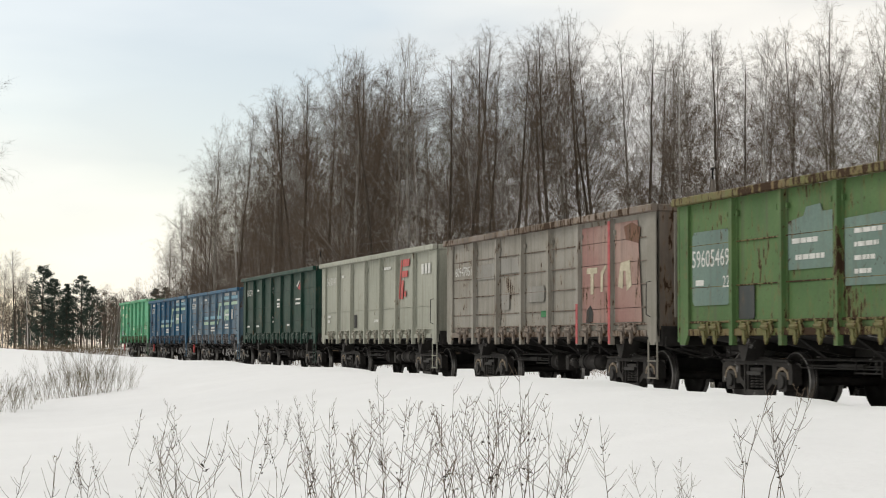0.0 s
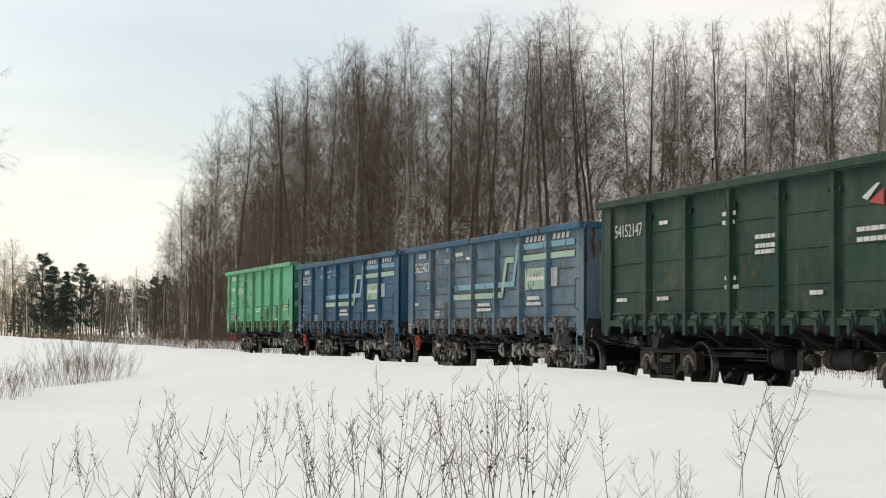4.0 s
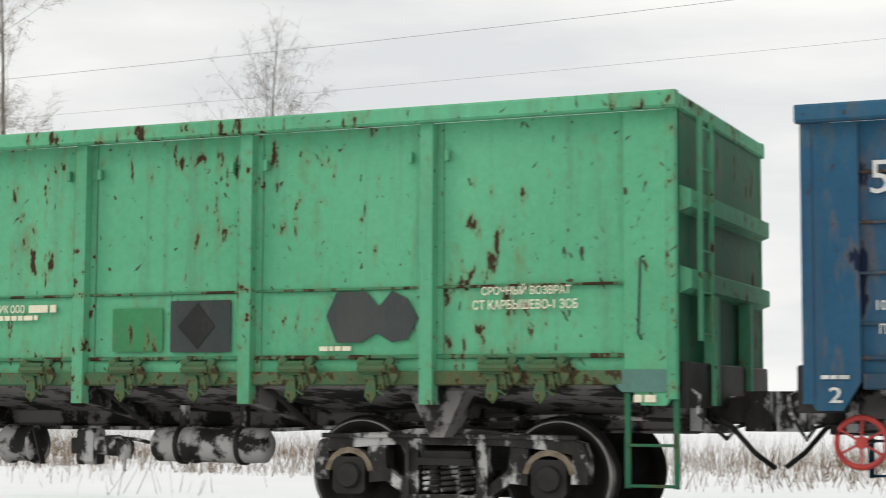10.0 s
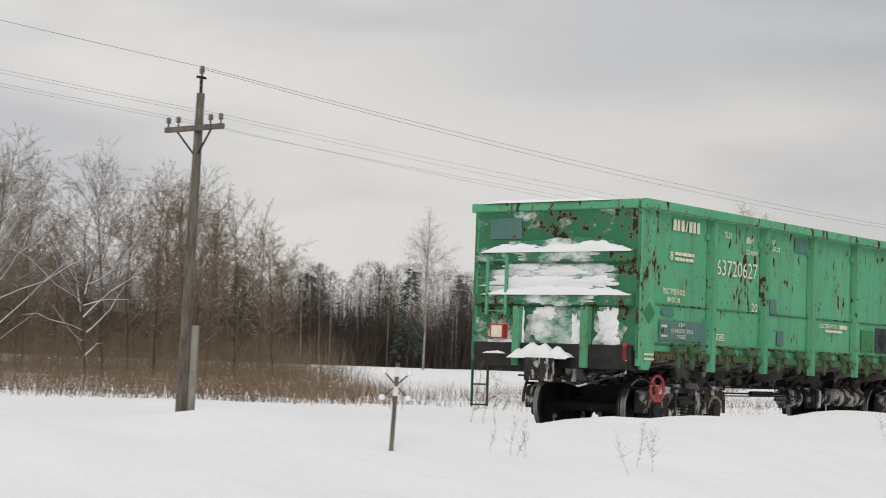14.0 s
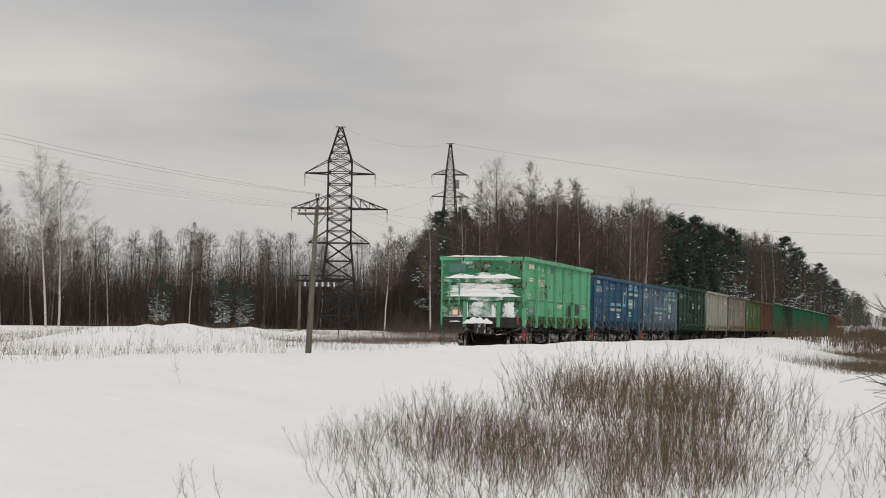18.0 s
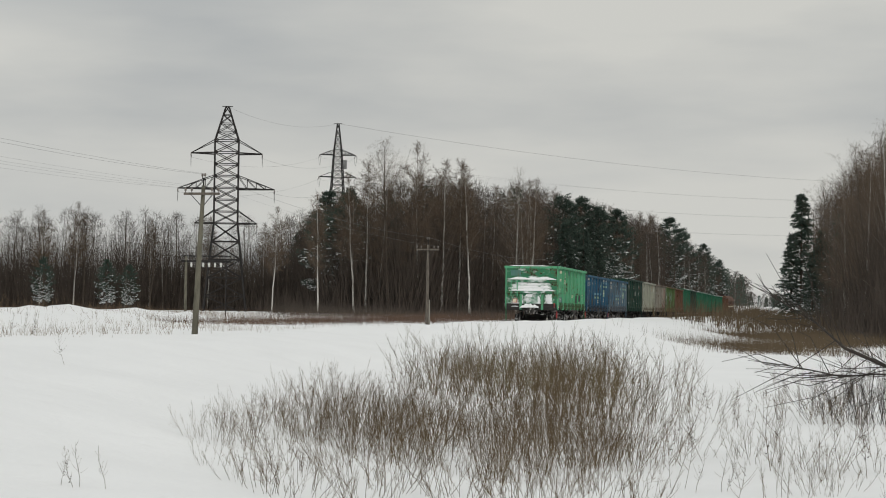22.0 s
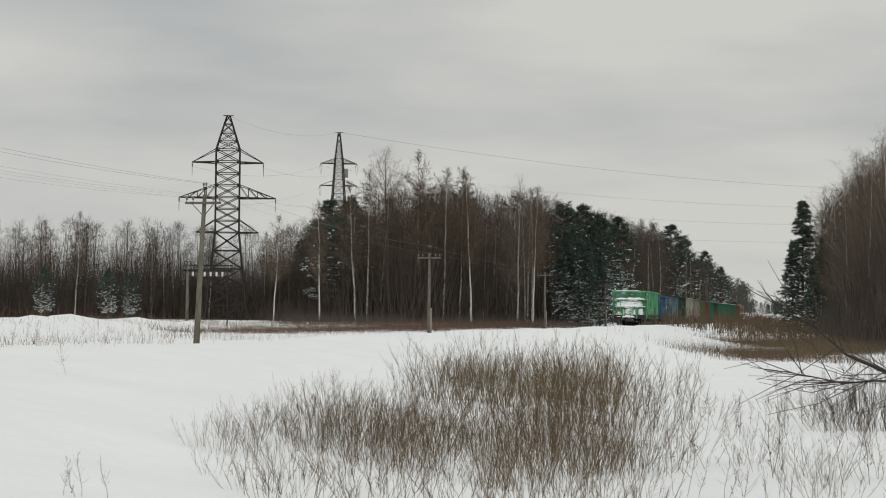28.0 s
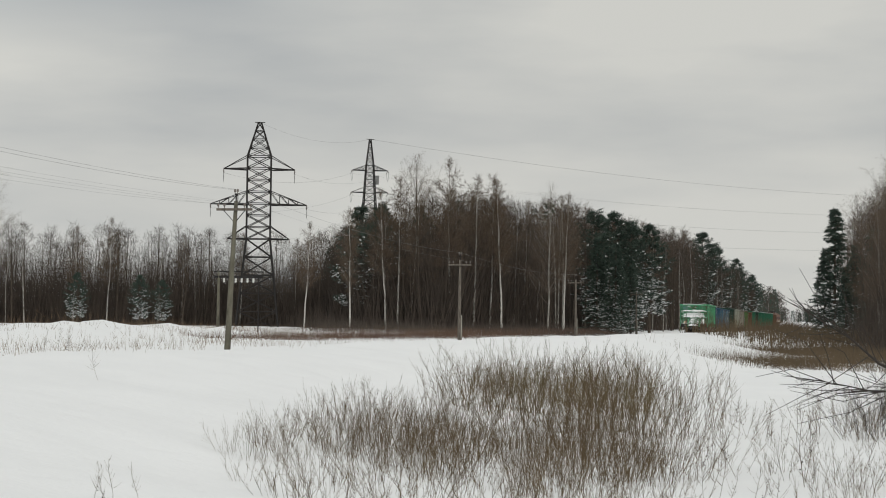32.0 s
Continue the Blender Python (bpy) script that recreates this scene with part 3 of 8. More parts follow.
    for x in POSTS:
        part("cross_bearer", Shape().prism([(-W + 0.08, low + 0.02), (-W + 0.08, sheet_low - 0.04), (W - 0.08, sheet_low - 0.04), (W - 0.08, low + 0.02), (0.3, 0.88), (-0.3, 0.88)], "x", x - 0.05, x + 0.05), dusty if fine else STEEL_BLACK, car)
    if fine:
        for i in range(7):
            a, b = max(xs[i] + 0.1, -5.9), min(xs[i + 1] - 0.1, 5.9)
            for side in (-1, 1):
                part("floor_hatch", Shape().prism([(side * (W - 0.16), sheet_low - 0.10), (side * (W - 0.16), sheet_low - 0.13), (side * 0.28, 1.00), (side * 0.28, 1.04)], "x", a, b), dusty, car, "snow-dusted discharge hatch")
        for x in POSTS[1:5]:
            part("prop", Shape().beam((x + 0.12, -W + 0.2, sheet_low - 0.12), (x + 0.38, -0.95, 0.86), 0.07, 0.03), STEEL_BLACK, car)
        # brake gear under the middle
        part("air_reservoir", Shape().lathe([(0, -0.62), (0.10, -0.61), (0.16, -0.56), (0.165, -0.2), (0.175, -0.19), (0.175, -0.15), (0.165, -0.14), (0.165, 0.25), (0.175, 0.26), (0.175, 0.30), (0.165, 0.31), (0.16, 0.56), (0.10, 0.61), (0, 0.62)], 18, "x", (1.88, -0.85, 0.70)), tank, car, "snow-dusted air reservoir", smooth=True)
        for x in (1.58, 2.22):
            part("tank_strap", Shape().lathe([(0.166, -0.022), (0.184, -0.022), (0.184, 0.022), (0.166, 0.022)], 18, "x", (x, -0.85, 0.70)), STEEL_BLACK, car, smooth=True)
            part("tank_hanger", Shape().bar("z", 0.84, 1.06, x - 0.03, x + 0.03, -0.90, -0.80, 0.008), frosty, car)
        part("valve", Shape().lathe([(0, -0.10), (0.06, -0.10), (0.085, -0.03), (0.085, 0.05), (0.03, 0.10), (0, 0.10)], 12, "z", (0.98, -0.92, 0.66)).tube([(0.98, -0.92, 0.58), (0.98, -0.93, 0.44)], 0.016, 6), frosty, car)
        part("branch_pipe", Shape().tube([(0.66, -0.9, 0.72), (0.86, -0.95, 0.76), (1.12, -0.92, 0.74), (1.26, -0.86, 0.70)], 0.018, 6), frosty, car, smooth=True)
        for p, q in (((-0.02, -0.96, 0.84), (0.10, -0.98, 0.50)), ((-0.62, -0.92, 0.92), (-0.52, -0.95, 0.58))):
            part("lever", Shape().beam(p, q, 0.06, 0.02), STEEL_BLACK, car)
        s = Shape().lathe([(0, -0.20), (0.17, -0.20), (0.19, -0.17), (0.19, -0.12), (0.165, -0.10), (0.165, 0.12), (0.19, 0.14), (0.19, 0.17), (0.06, 0.22), (0, 0.22)], 18, "x", (-0.25, -0.80, 0.68))
        part("brake_cylinder", s, tank, car, smooth=True)
        part("air_distributor", Shape().bar("x", 0.48, 0.66, -0.98, -0.78, 0.50, 0.84, 0.03).lathe([(0, -0.12), (0.09, -0.12), (0.10, 0.12), (0, 0.12)], 12, "x", (0.78, -0.88, 0.68)).bar("x", 0.40, 0.48, -0.95, -0.8, 0.6, 0.75, 0.01), frosty, car)
        for z, y, r in ((0.83, -0.95, 0.012), (0.74, -0.92, 0.016), (0.70, -1.00, 0.012)):
            part("brake_rod", Shape().tube([(-2.9, y, z), (-0.45, y, z)], r, 6), STEEL_BLACK, car)
        part("brake_pipe", Shape().tube([(-6.3, -0.55, 0.95), (-5.2, -0.6, 0.98), (-2.5, -0.62, 0.84), (2.5, -0.62, 0.84), (5.2, -0.6, 0.98), (6.3, -0.55, 0.95)], 0.02, 6), frosty, car)
        part("slack_adjuster", Shape().tube([(-1.9, -0.92, 0.74), (-1.1, -0.92, 0.74)], 0.042, 8), STEEL_BLACK, car)
        part("handrail_loop", Shape().tube([(-1.2, -1.02, 0.83), (-1.2, -1.02, 0.66), (-1.25, -1.02, 0.64), (-0.5, -1.02, 0.64), (-0.45, -1.02, 0.66), (-0.45, -1.02, 0.83)], 0.012, 5), STEEL_BLACK, car)
    # ladders and steps at diagonal corners
    for sx, sy in ((1, -1), (-1, 1)):
        e = sx * half
        s = Shape()
        foot = sheet_low + 0.25
        zt = top - 0.16
        if "end_front" in spec and sx < 0:
            # the tail of the green wagon keeps only the middle of its ladder
            foot, zt = sheet_low + 0.50, sheet_low + 1.42
        for yy in (sy * 1.18, sy * 0.82):
            s.bar("z", foot, zt, e + sx * 0.10 - 0.02, e + sx * 0.10 + 0.02, yy - 0.025, yy + 0.025, 0.006)
        rungs = 6 if zt > sheet_low + 1.5 else 3
        for k in range(rungs):
            zz = foot + 0.06 + k * (zt - foot - 0.14) / (rungs - 1)
            s.tube([(e + sx * 0.10, sy * 1.18, zz), (e + sx * 0.10, sy * 0.82, zz)], 0.012, 6)
        part("ladder", s, rib, car)
        s = Shape()
        w0, w1 = e - sx * 0.42, e - sx * 0.02
        for xx in (w0, w1):
            s.bar("z", 0.42, low + 0.1, xx - 0.025, xx + 0.025, sy * (W - 0.05) - 0.01, sy * (W - 0.05) + 0.01, 0.004)
        for zz in (0.44, 0.76):
            a, b = sorted((w0, w1))
            s.bar("x", a, b, sy * (W - 0.05) - 0.03, sy * (W - 0.05) + 0.03, zz - 0.012, zz + 0.012, 0.004)
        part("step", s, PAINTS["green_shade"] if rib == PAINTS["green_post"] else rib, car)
        s = Shape().tube([(e - sx * 0.28, sy * (W - 0.03), sheet_low + 0.92), (e - sx * 0.28, sy * (W + 0.05), sheet_low + 0.90), (e - sx * 0.30, sy * (W + 0.05), sheet_low + 0.3), (e - sx * 0.30, sy * (W - 0.03), sheet_low + 0.26)], 0.010, 6)
        part("handrail", s, STEEL_BLACK if fine else rib, car)
    for bx in (-4.325, 4.325):
        if fine:
            part("bolster_bracket", Shape().prism([(bx - 0.26, low + 0.12), (bx + 0.26, low + 0.12), (bx + 0.07, 0.80), (bx - 0.05, 0.80)], "y", -W + 0.22, -W + 0.55), dusty, car, "snow-dusted bracket over the bogie")
        add_bogie(car, bx, wheels, frosty)
    return car, wheels


def latch_shape(side, W):
    """A hinge bracket and the hanging lever of a floor hatch."""
    s, y = Shape(), side * (W - 0.03)
    s.bar("x", -0.10, 0.10, min(y, y + side * 0.06), max(y, y + side * 0.06), -0.02, 0.10, 0.02)
    s.lathe([(0, -0.13), (0.035, -0.13), (0.035, 0.13), (0, 0.13)], 8, "x", (0, y + side * 0.05, 0.03))
    s.prism([(-0.15, 0.07), (-0.06, 0.11), (0.02, -0.06), (0.03, -0.20), (-0.02, -0.26), (-0.08, -0.20), (-0.06, -0.08)], "y", y, y + side * 0.04)
    s.prism([(0.08, 0.10), (0.20, 0.06), (0.24, -0.02), (0.19, -0.10), (0.15, -0.02), (0.09, 0.02)], "y", y, y + side * 0.045)
    s.lathe([(0, 0.0), (0.045, 0.0), (0.045, 0.05), (0.02, 0.06), (0, 0.06)] if side > 0 else [(0, -0.06), (0.02, -0.06), (0.045, -0.05), (0.045, 0.0), (0, 0.0)], 9, "y", (-0.10, y, 0.09))
    s.lathe([(0, 0.0), (0.035, 0.0), (0.035, 0.05), (0, 0.05)] if side > 0 else [(0, -0.05), (0.035, -0.05), (0.035, 0.0), (0, 0.0)], 9, "y", (0.16, y, 0.10))
    s.tube([(0.12, y + side * 0.05, -0.02), (0.15, y + side * 0.06, -0.12), (0.10, y + side * 0.05, -0.19), (0.04, y + side * 0.04, -0.15)], 0.012, 5)
    s.bar("x", 0.05, 0.10, min(y, y + side * 0.03), max(y, y + side * 0.03), -0.15, 0.0, 0.008)
    return s


def flat_mark(car, name, material, x0, x1, z0, z1, y=-1.470, label="", cut=0.0):
    c = cut
    poly = [(x0 + c, z0), (x1 - c, z0), (x1, z0 + c), (x1, z1 - c), (x1 - c, z1), (x0 + c, z1), (x0, z1 - c), (x0, z0 + c)] if c else [(x0, z0), (x1, z0), (x1, z1), (x0, z1)]
    return part(name, Shape().prism(poly, "y", y - 0.006, y), material, car, label)


def outline_mark(car, name, material, poly, y=-1.488, label=""):
    return part(name, Shape().prism(poly, "y", y - 0.006, y), material, car, label)


def words(car, text, material, x0, x1, z0, z1, y=-1.490):
    me = shared(("text", text, round(x1 - x0, 3), round(z1 - z0, 3), material.name), lambda: lettering(text, x1 - x0, z1 - z0))
    if not me.materials:
        me.materials.append(material)
    return part("lettering", me, None, car, "stencilled writing", pose(x0, y, z0))


def bars(car, material, x0, x1, z0, z1, n=3, y=-1.490):
    """Writing that cannot be read, as short bars."""
    rr = random.Random(int(abs(x0 * 97 + z0 * 31) * 10))
    x = x0
    while x < x1 - 0.02:
        w = min(rr.uniform(0.9, 3.2) * (z1 - z0), x1 - x)
        part("lettering", Shape().prism([(x, z0), (x + w, z0), (x + w, z1), (x, z1)], "y", y - 0.004, y), material, car, "illegible bar of paint")
        x += w + 0.35 * (z1 - z0)


def blocks(car, material, x0, x1, z0, z1):
    """A painted operator's mark as plain upright bars."""
    w = (x1 - x0) / 7
    for k in range(7):
        x = x0 + k * w
        if k == 3:
            poly = [(x, z0), (x + w * 0.25, z0), (x + w * 0.7, z1), (x + w * 0.45, z1)]
            outline_mark(car, "lettering", material, poly, -1.4905, "painted mark")
        else:
            flat_mark(car, "lettering", material, x, x + w * (0.62 if k % 2 else 0.72), z0, z1, -1.4905, "plain bar of paint")


def hand_wheel(car, x, y, z, material, spokes=6, label=""):
    s = Shape()
    ring = [(x + 0.19 * math.cos(a), y, z + 0.19 * math.sin(a)) for a in np.linspace(0, 2 * math.pi, 25)]
    s.tube(ring, 0.023, 8, cap=False)
    w = part("hand_wheel", s, material, car, label)
    for k in range(spokes):
        a = k * 2 * math.pi / spokes + 0.5
        part("spoke", Shape().beam((x, y, z), (x + 0.19 * math.cos(a), y, z + 0.19 * math.sin(a)), 0.045, 0.016), material, w)
    part("hub", Shape().lathe([(0, -0.03), (0.05, -0.03), (0.05, 0.03), (0, 0.03)], 10, "y", (x, y, z)), material, w)
    part("brake_shaft", Shape().tube([(x, y, z), (x, y + 0.6, z)], 0.02, 6), STEEL_BLACK, car)


G1, G2 = (0.098, 0.375, 0.205), (0.132, 0.44, 0.25)
B1, B2 = (0.017, 0.078, 0.148), (0.030, 0.115, 0.200)
PAINTS = {
    "green": paint("green_paint", G1, G2, 1, 0.58, scratch=0.9, spots=(9.0, 9.0, 3.4)),
    "green_post": paint("green_post_paint", (0.085, 0.32, 0.175), (0.12, 0.40, 0.23), 30, 0.55, spots=(9.0, 9.0, 6.0), scratch=0.7, chip=(0.055, 0.028, 0.016)),
    # green darkened for the shaded, dirty front end; the steps share it
    "green_shade": paint("shaded_green_paint", (0.020, 0.115, 0.060), (0.034, 0.155, 0.082), 31, 0.5, scratch=0.6),
    "green_low": paint("green_paint_rusty", (0.055, 0.17, 0.085), (0.07, 0.10, 0.045), 2, 0.85, spots=(12.0, 12.0, 9.0), chip=(0.05, 0.04, 0.02), dirty=0.6),
    "green_seam": paint("green_seam", (0.05, 0.24, 0.13), (0.06, 0.20, 0.10), 3, 1.1),
    "green_deep": paint("deep_green_end_paint", (0.030, 0.150, 0.080), (0.046, 0.20, 0.105), 4, 0.60, spots=(6.0, 6.0, 6.0), frost=0.35, chip=(0.035, 0.022, 0.014)),
    "blue": paint("blue_paint", B1, B2, 5, 0.50, scratch=0.5, chip=(0.010, 0.018, 0.042), spots=(5.0, 5.0, 1.3)),
    "blue_low": paint("blue_paint_grimy", (0.013, 0.046, 0.088), (0.026, 0.058, 0.085), 6, 0.9, dust=0.1),
    "blue_pale": paint("faded_blue_paint", (0.052, 0.125, 0.195), (0.085, 0.165, 0.228), 7, 0.5, dirty=0.5, dust=0.3),
    "blue_pale_low": paint("faded_blue_grimy", (0.07, 0.10, 0.14), (0.13, 0.13, 0.13), 8, 1.0, dirty=0.6),
    "bottle": paint("bottle_green_paint", (0.007, 0.036, 0.026), (0.013, 0.052, 0.036), 9, 0.2, dust=0.08),
    "pale": paint("pale_grey_paint", (0.31, 0.32, 0.265), (0.385, 0.39, 0.33), 10, 0.1, dirty=0.35),
    "pale_low": paint("pale_grey_grimy", (0.20, 0.20, 0.165), (0.30, 0.30, 0.25), 35, 0.7, dirty=0.7),
    "weathered": paint("weathered_grey_paint", (0.235, 0.22, 0.185), (0.34, 0.325, 0.29), 11, 0.42, dirty=0.6),
    "weathered_low": paint("weathered_brown", (0.13, 0.105, 0.085), (0.25, 0.21, 0.18), 12, 1.0, dirty=0.6),
    "brown_patch": paint("brown_overpaint", (0.050, 0.046, 0.040), (0.082, 0.076, 0.066), 37, 0.4),
    "flake": paint("old_cream_flakes", (0.13, 0.20, 0.20), (0.25, 0.30, 0.21), 38, 0.9, chip=B1, spots=(14.0, 14.0, 12.0)),
    "green_frosted": paint("frosted_green_paint", (0.045, 0.20, 0.11), (0.06, 0.24, 0.13), 39, 0.4, frost=1.15),
    "grey_patch": paint("pale_grey_overpaint", (0.21, 0.205, 0.185), (0.30, 0.29, 0.265), 36, 0.35, dirty=0.5),
    "pink": paint("faded_pink_paint", (0.30, 0.165, 0.145), (0.37, 0.265, 0.225), 13, 0.6, dirty=0.5),
    "lime": paint("old_leaf_green_paint", (0.068, 0.135, 0.048), (0.110, 0.190, 0.072), 14, 0.65, dirty=0.5, scratch=0.8),
    "lime_low": paint("old_leaf_green_rusty", (0.12, 0.15, 0.05), (0.17, 0.12, 0.06), 15, 1.2),
    "brown": paint("red_brown_paint", (0.10, 0.045, 0.03), (0.17, 0.085, 0.055), 16, 0.8, dirty=0.5),
    "grass": paint("bright_green_paint", (0.018, 0.125, 0.072), (0.032, 0.165, 0.098), 17, 0.1),
    "patch": paint("grey_overpaint", (0.082, 0.185, 0.165), (0.105, 0.225, 0.19), 18, 0.4, scratch=0.5),
    "patch_pale": paint("pale_overpaint", (0.12, 0.185, 0.165), (0.16, 0.235, 0.20), 33, 0.45, scratch=0.7),
    "patch_dark": paint("dark_overpaint", (0.035, 0.045, 0.045), (0.06, 0.07, 0.07), 19, 0.3),
    "patch_green": paint("green_overpaint", (0.035, 0.20, 0.075), (0.05, 0.24, 0.10), 20, 0.3),
    "stripe_blue": paint("pale_blue_stripe", (0.17, 0.34, 0.44), (0.23, 0.42, 0.50), 21, 0.45, chip=B1),
    "stripe_green": paint("pale_green_stripe", (0.31, 0.46, 0.36), (0.39, 0.53, 0.40), 22, 0.45, chip=B1),
    "black": paint("black_paint", (0.012, 0.013, 0.013), (0.03, 0.03, 0.03), 23, 0.3),
}


def spec(kind, top, low, half, fine, label, seed, seams=1, **over):
    pick = {
        "green": ("green", "green_post", "green_deep", "green", "green_low", "green_seam", "green_low"),
        "blue": ("blue", "blue", "blue", "blue", "blue_low", "blue_low", "blue_low"),
        "blue_pale": ("blue_pale", "blue_pale", "blue_pale", "blue", "blue_pale_low", "blue_pale_low", "blue_pale_low"),
        "bottle": ("bottle",) * 7, "pale": ("pale", "pale", "pale", "pale", "pale", "pale", "pale_low"),
        "weathered": ("weathered", "weathered", "weathered_low", "weathered_low", "weathered_low", "weathered_low", "weathered_low"),
        "lime": ("lime", "lime", "weathered_low", "lime_low", "lime_low", "lime_low", "lime_low"),
        "brown": ("brown",) * 7, "grass": ("grass",) * 7,
    }[kind]
    keys = ("skin", "rib", "end", "rim", "sill", "seam", "latch")
    d = {k: PAINTS[p] for k, p in zip(keys, pick)}
    d.update(beam=1.43 if kind == "green" else 1.05)
    # the front wall, facing the next wagon, has its shade in the paint
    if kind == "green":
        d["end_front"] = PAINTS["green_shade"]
    d.update(top=top, low=low, half=half, fine=fine, label=label, seed=seed, seams=seams, latch_key=pick[6])
    return d


TRAIN = []


def build_train():
    specs = [
        spec("green", 3.58, 1.075, 6.48, True, "bright green open wagon, scraped and rust-flecked, snow on its tail end", 1),
        spec("blue", 3.39, 1.04, 6.46, True, "deep blue open wagon with pale blue and green stripes", 2, 4),
        spec("blue_pale", 3.39, 1.04, 6.46, True, "faded blue open wagon with pale stripes and grimy lower edge", 3, 4),
        spec("bottle", 3.69, 1.06, 6.50, True, "dark bottle-green open wagon with small white stencils", 4, 3),
        spec("pale", 3.69, 1.06, 6.50, True, "pale grey-green open wagon with a red painted emblem", 5),
        spec("weathered", 3.69, 1.06, 6.50, True, "weathered grey open wagon with a faded pink end", 6, 4),
        spec("lime", 3.69, 1.06, 6.50, True, "old leaf-green open wagon with grey patches and rust", 7, 2),
        spec("brown", 3.69, 1.06, 6.50, False, "red-brown open wagon, stained and dull", 8),
    ]
    for i in range(8):
        specs.append(spec("bottle" if i == 1 else "grass", 3.86, 1.06, 6.50, False, "dark green open wagon with snow along its rim" if i == 1 else "bright green open wagon with snow along its rim", 9 + i))
    for i in range(2):
        specs.append(spec("brown", 3.69, 1.06, 6.50, False, "red-brown open wagon, stained and dull", 18 + i))
    for sp in specs:
        TRAIN.append(gondola(sp))
    dress_green(TRAIN[0][0])
    for k in (1, 2):
        dress_blue(TRAIN[k][0], k)
    dress_others()
    for k in range(8, 16):
        c = TRAIN[k][0]
        for side in (-1, 1):
            part("rim_snow", snow_ridge((-6.4, side * 1.55, 3.86), (6.4, side * 1.55, 3.86), 0.07, 0.05, 24, k), CAP_SNOW, c, "snow lying on the rim", smooth=True)


def snow_ridge(p, q, w, h, n, seed):
    """Snow lying along an edge from p to q, uneven in height and width."""
    p, q, s, rr = Vector(p), Vector(q), Shape(), random.Random(seed)
    d = (q - p).normalized()
    u = d.cross(Vector((0, 0, 1))).normalized()
    v, m = [], 7
    a0, a1 = rr.uniform(0, 6), rr.uniform(0, 6)
    for i in range(n + 1):
        t = i / n
        hh = h * (0.72 + 0.13 * math.sin(t * 9 + a0) + 0.10 * math.sin(t * 27 + a1) + rr.uniform(-0.10, 0.10)) * min(1, 6 * t + 0.15, 6 * (1 - t) + 0.15)
        ww = w * (0.9 + 0.2 * math.sin(t * 13 + a1))
        for k in range(m):
            a = math.pi * k / (m - 1)
            v.append(p + d * ((q - p).length * t) + u * (ww * math.cos(a)) + Vector((0, 0, max(hh, 0.006) * math.sin(a))))
    return s.add(v, [(i * m + k, i * m + k + 1, (i + 1) * m + k + 1, (i + 1) * m + k) for i in range(n) for k in range(m - 1)])


def splat(y, z, ry, rz, x, sx, seed, thick=0.03):
    """A ragged patch of blown snow stuck on an end wall at x, facing sx."""
    s, rr = Shape(), random.Random(seed)
    n = 56
    ph = [rr.uniform(0, 6) for _ in range(4)]
    rim, mid = [], []
    for k in range(n):
        a = 2 * math.pi * k / n
        r = 1 + 0.16 * math.sin(3 * a + ph[0]) + (0.05 if ry > 0.5 else 0.14) * math.sin(7 * a + ph[1]) + 0.09 * math.sin(13 * a + ph[2]) + 0.05 * math.sin(21 * a + ph[3]) + rr.uniform(-0.045, 0.045)
        rim.append((x, y + ry * r * math.cos(a), z + rz * r * math.sin(a)))
        mid.append((x + sx * thick * (0.75 + rr.uniform(-0.2, 0.2)), y + ry * 0.6 * r * math.cos(a), z + rz * 0.6 * r * math.sin(a)))
    c = [(x + sx * thick, y, z)]
    return s.add(rim + mid + c, [(k, (k + 1) % n, n + (k + 1) % n, n + k) for k in range(n)] + [(n + k, n + (k + 1) % n, 2 * n) for k in range(n)])


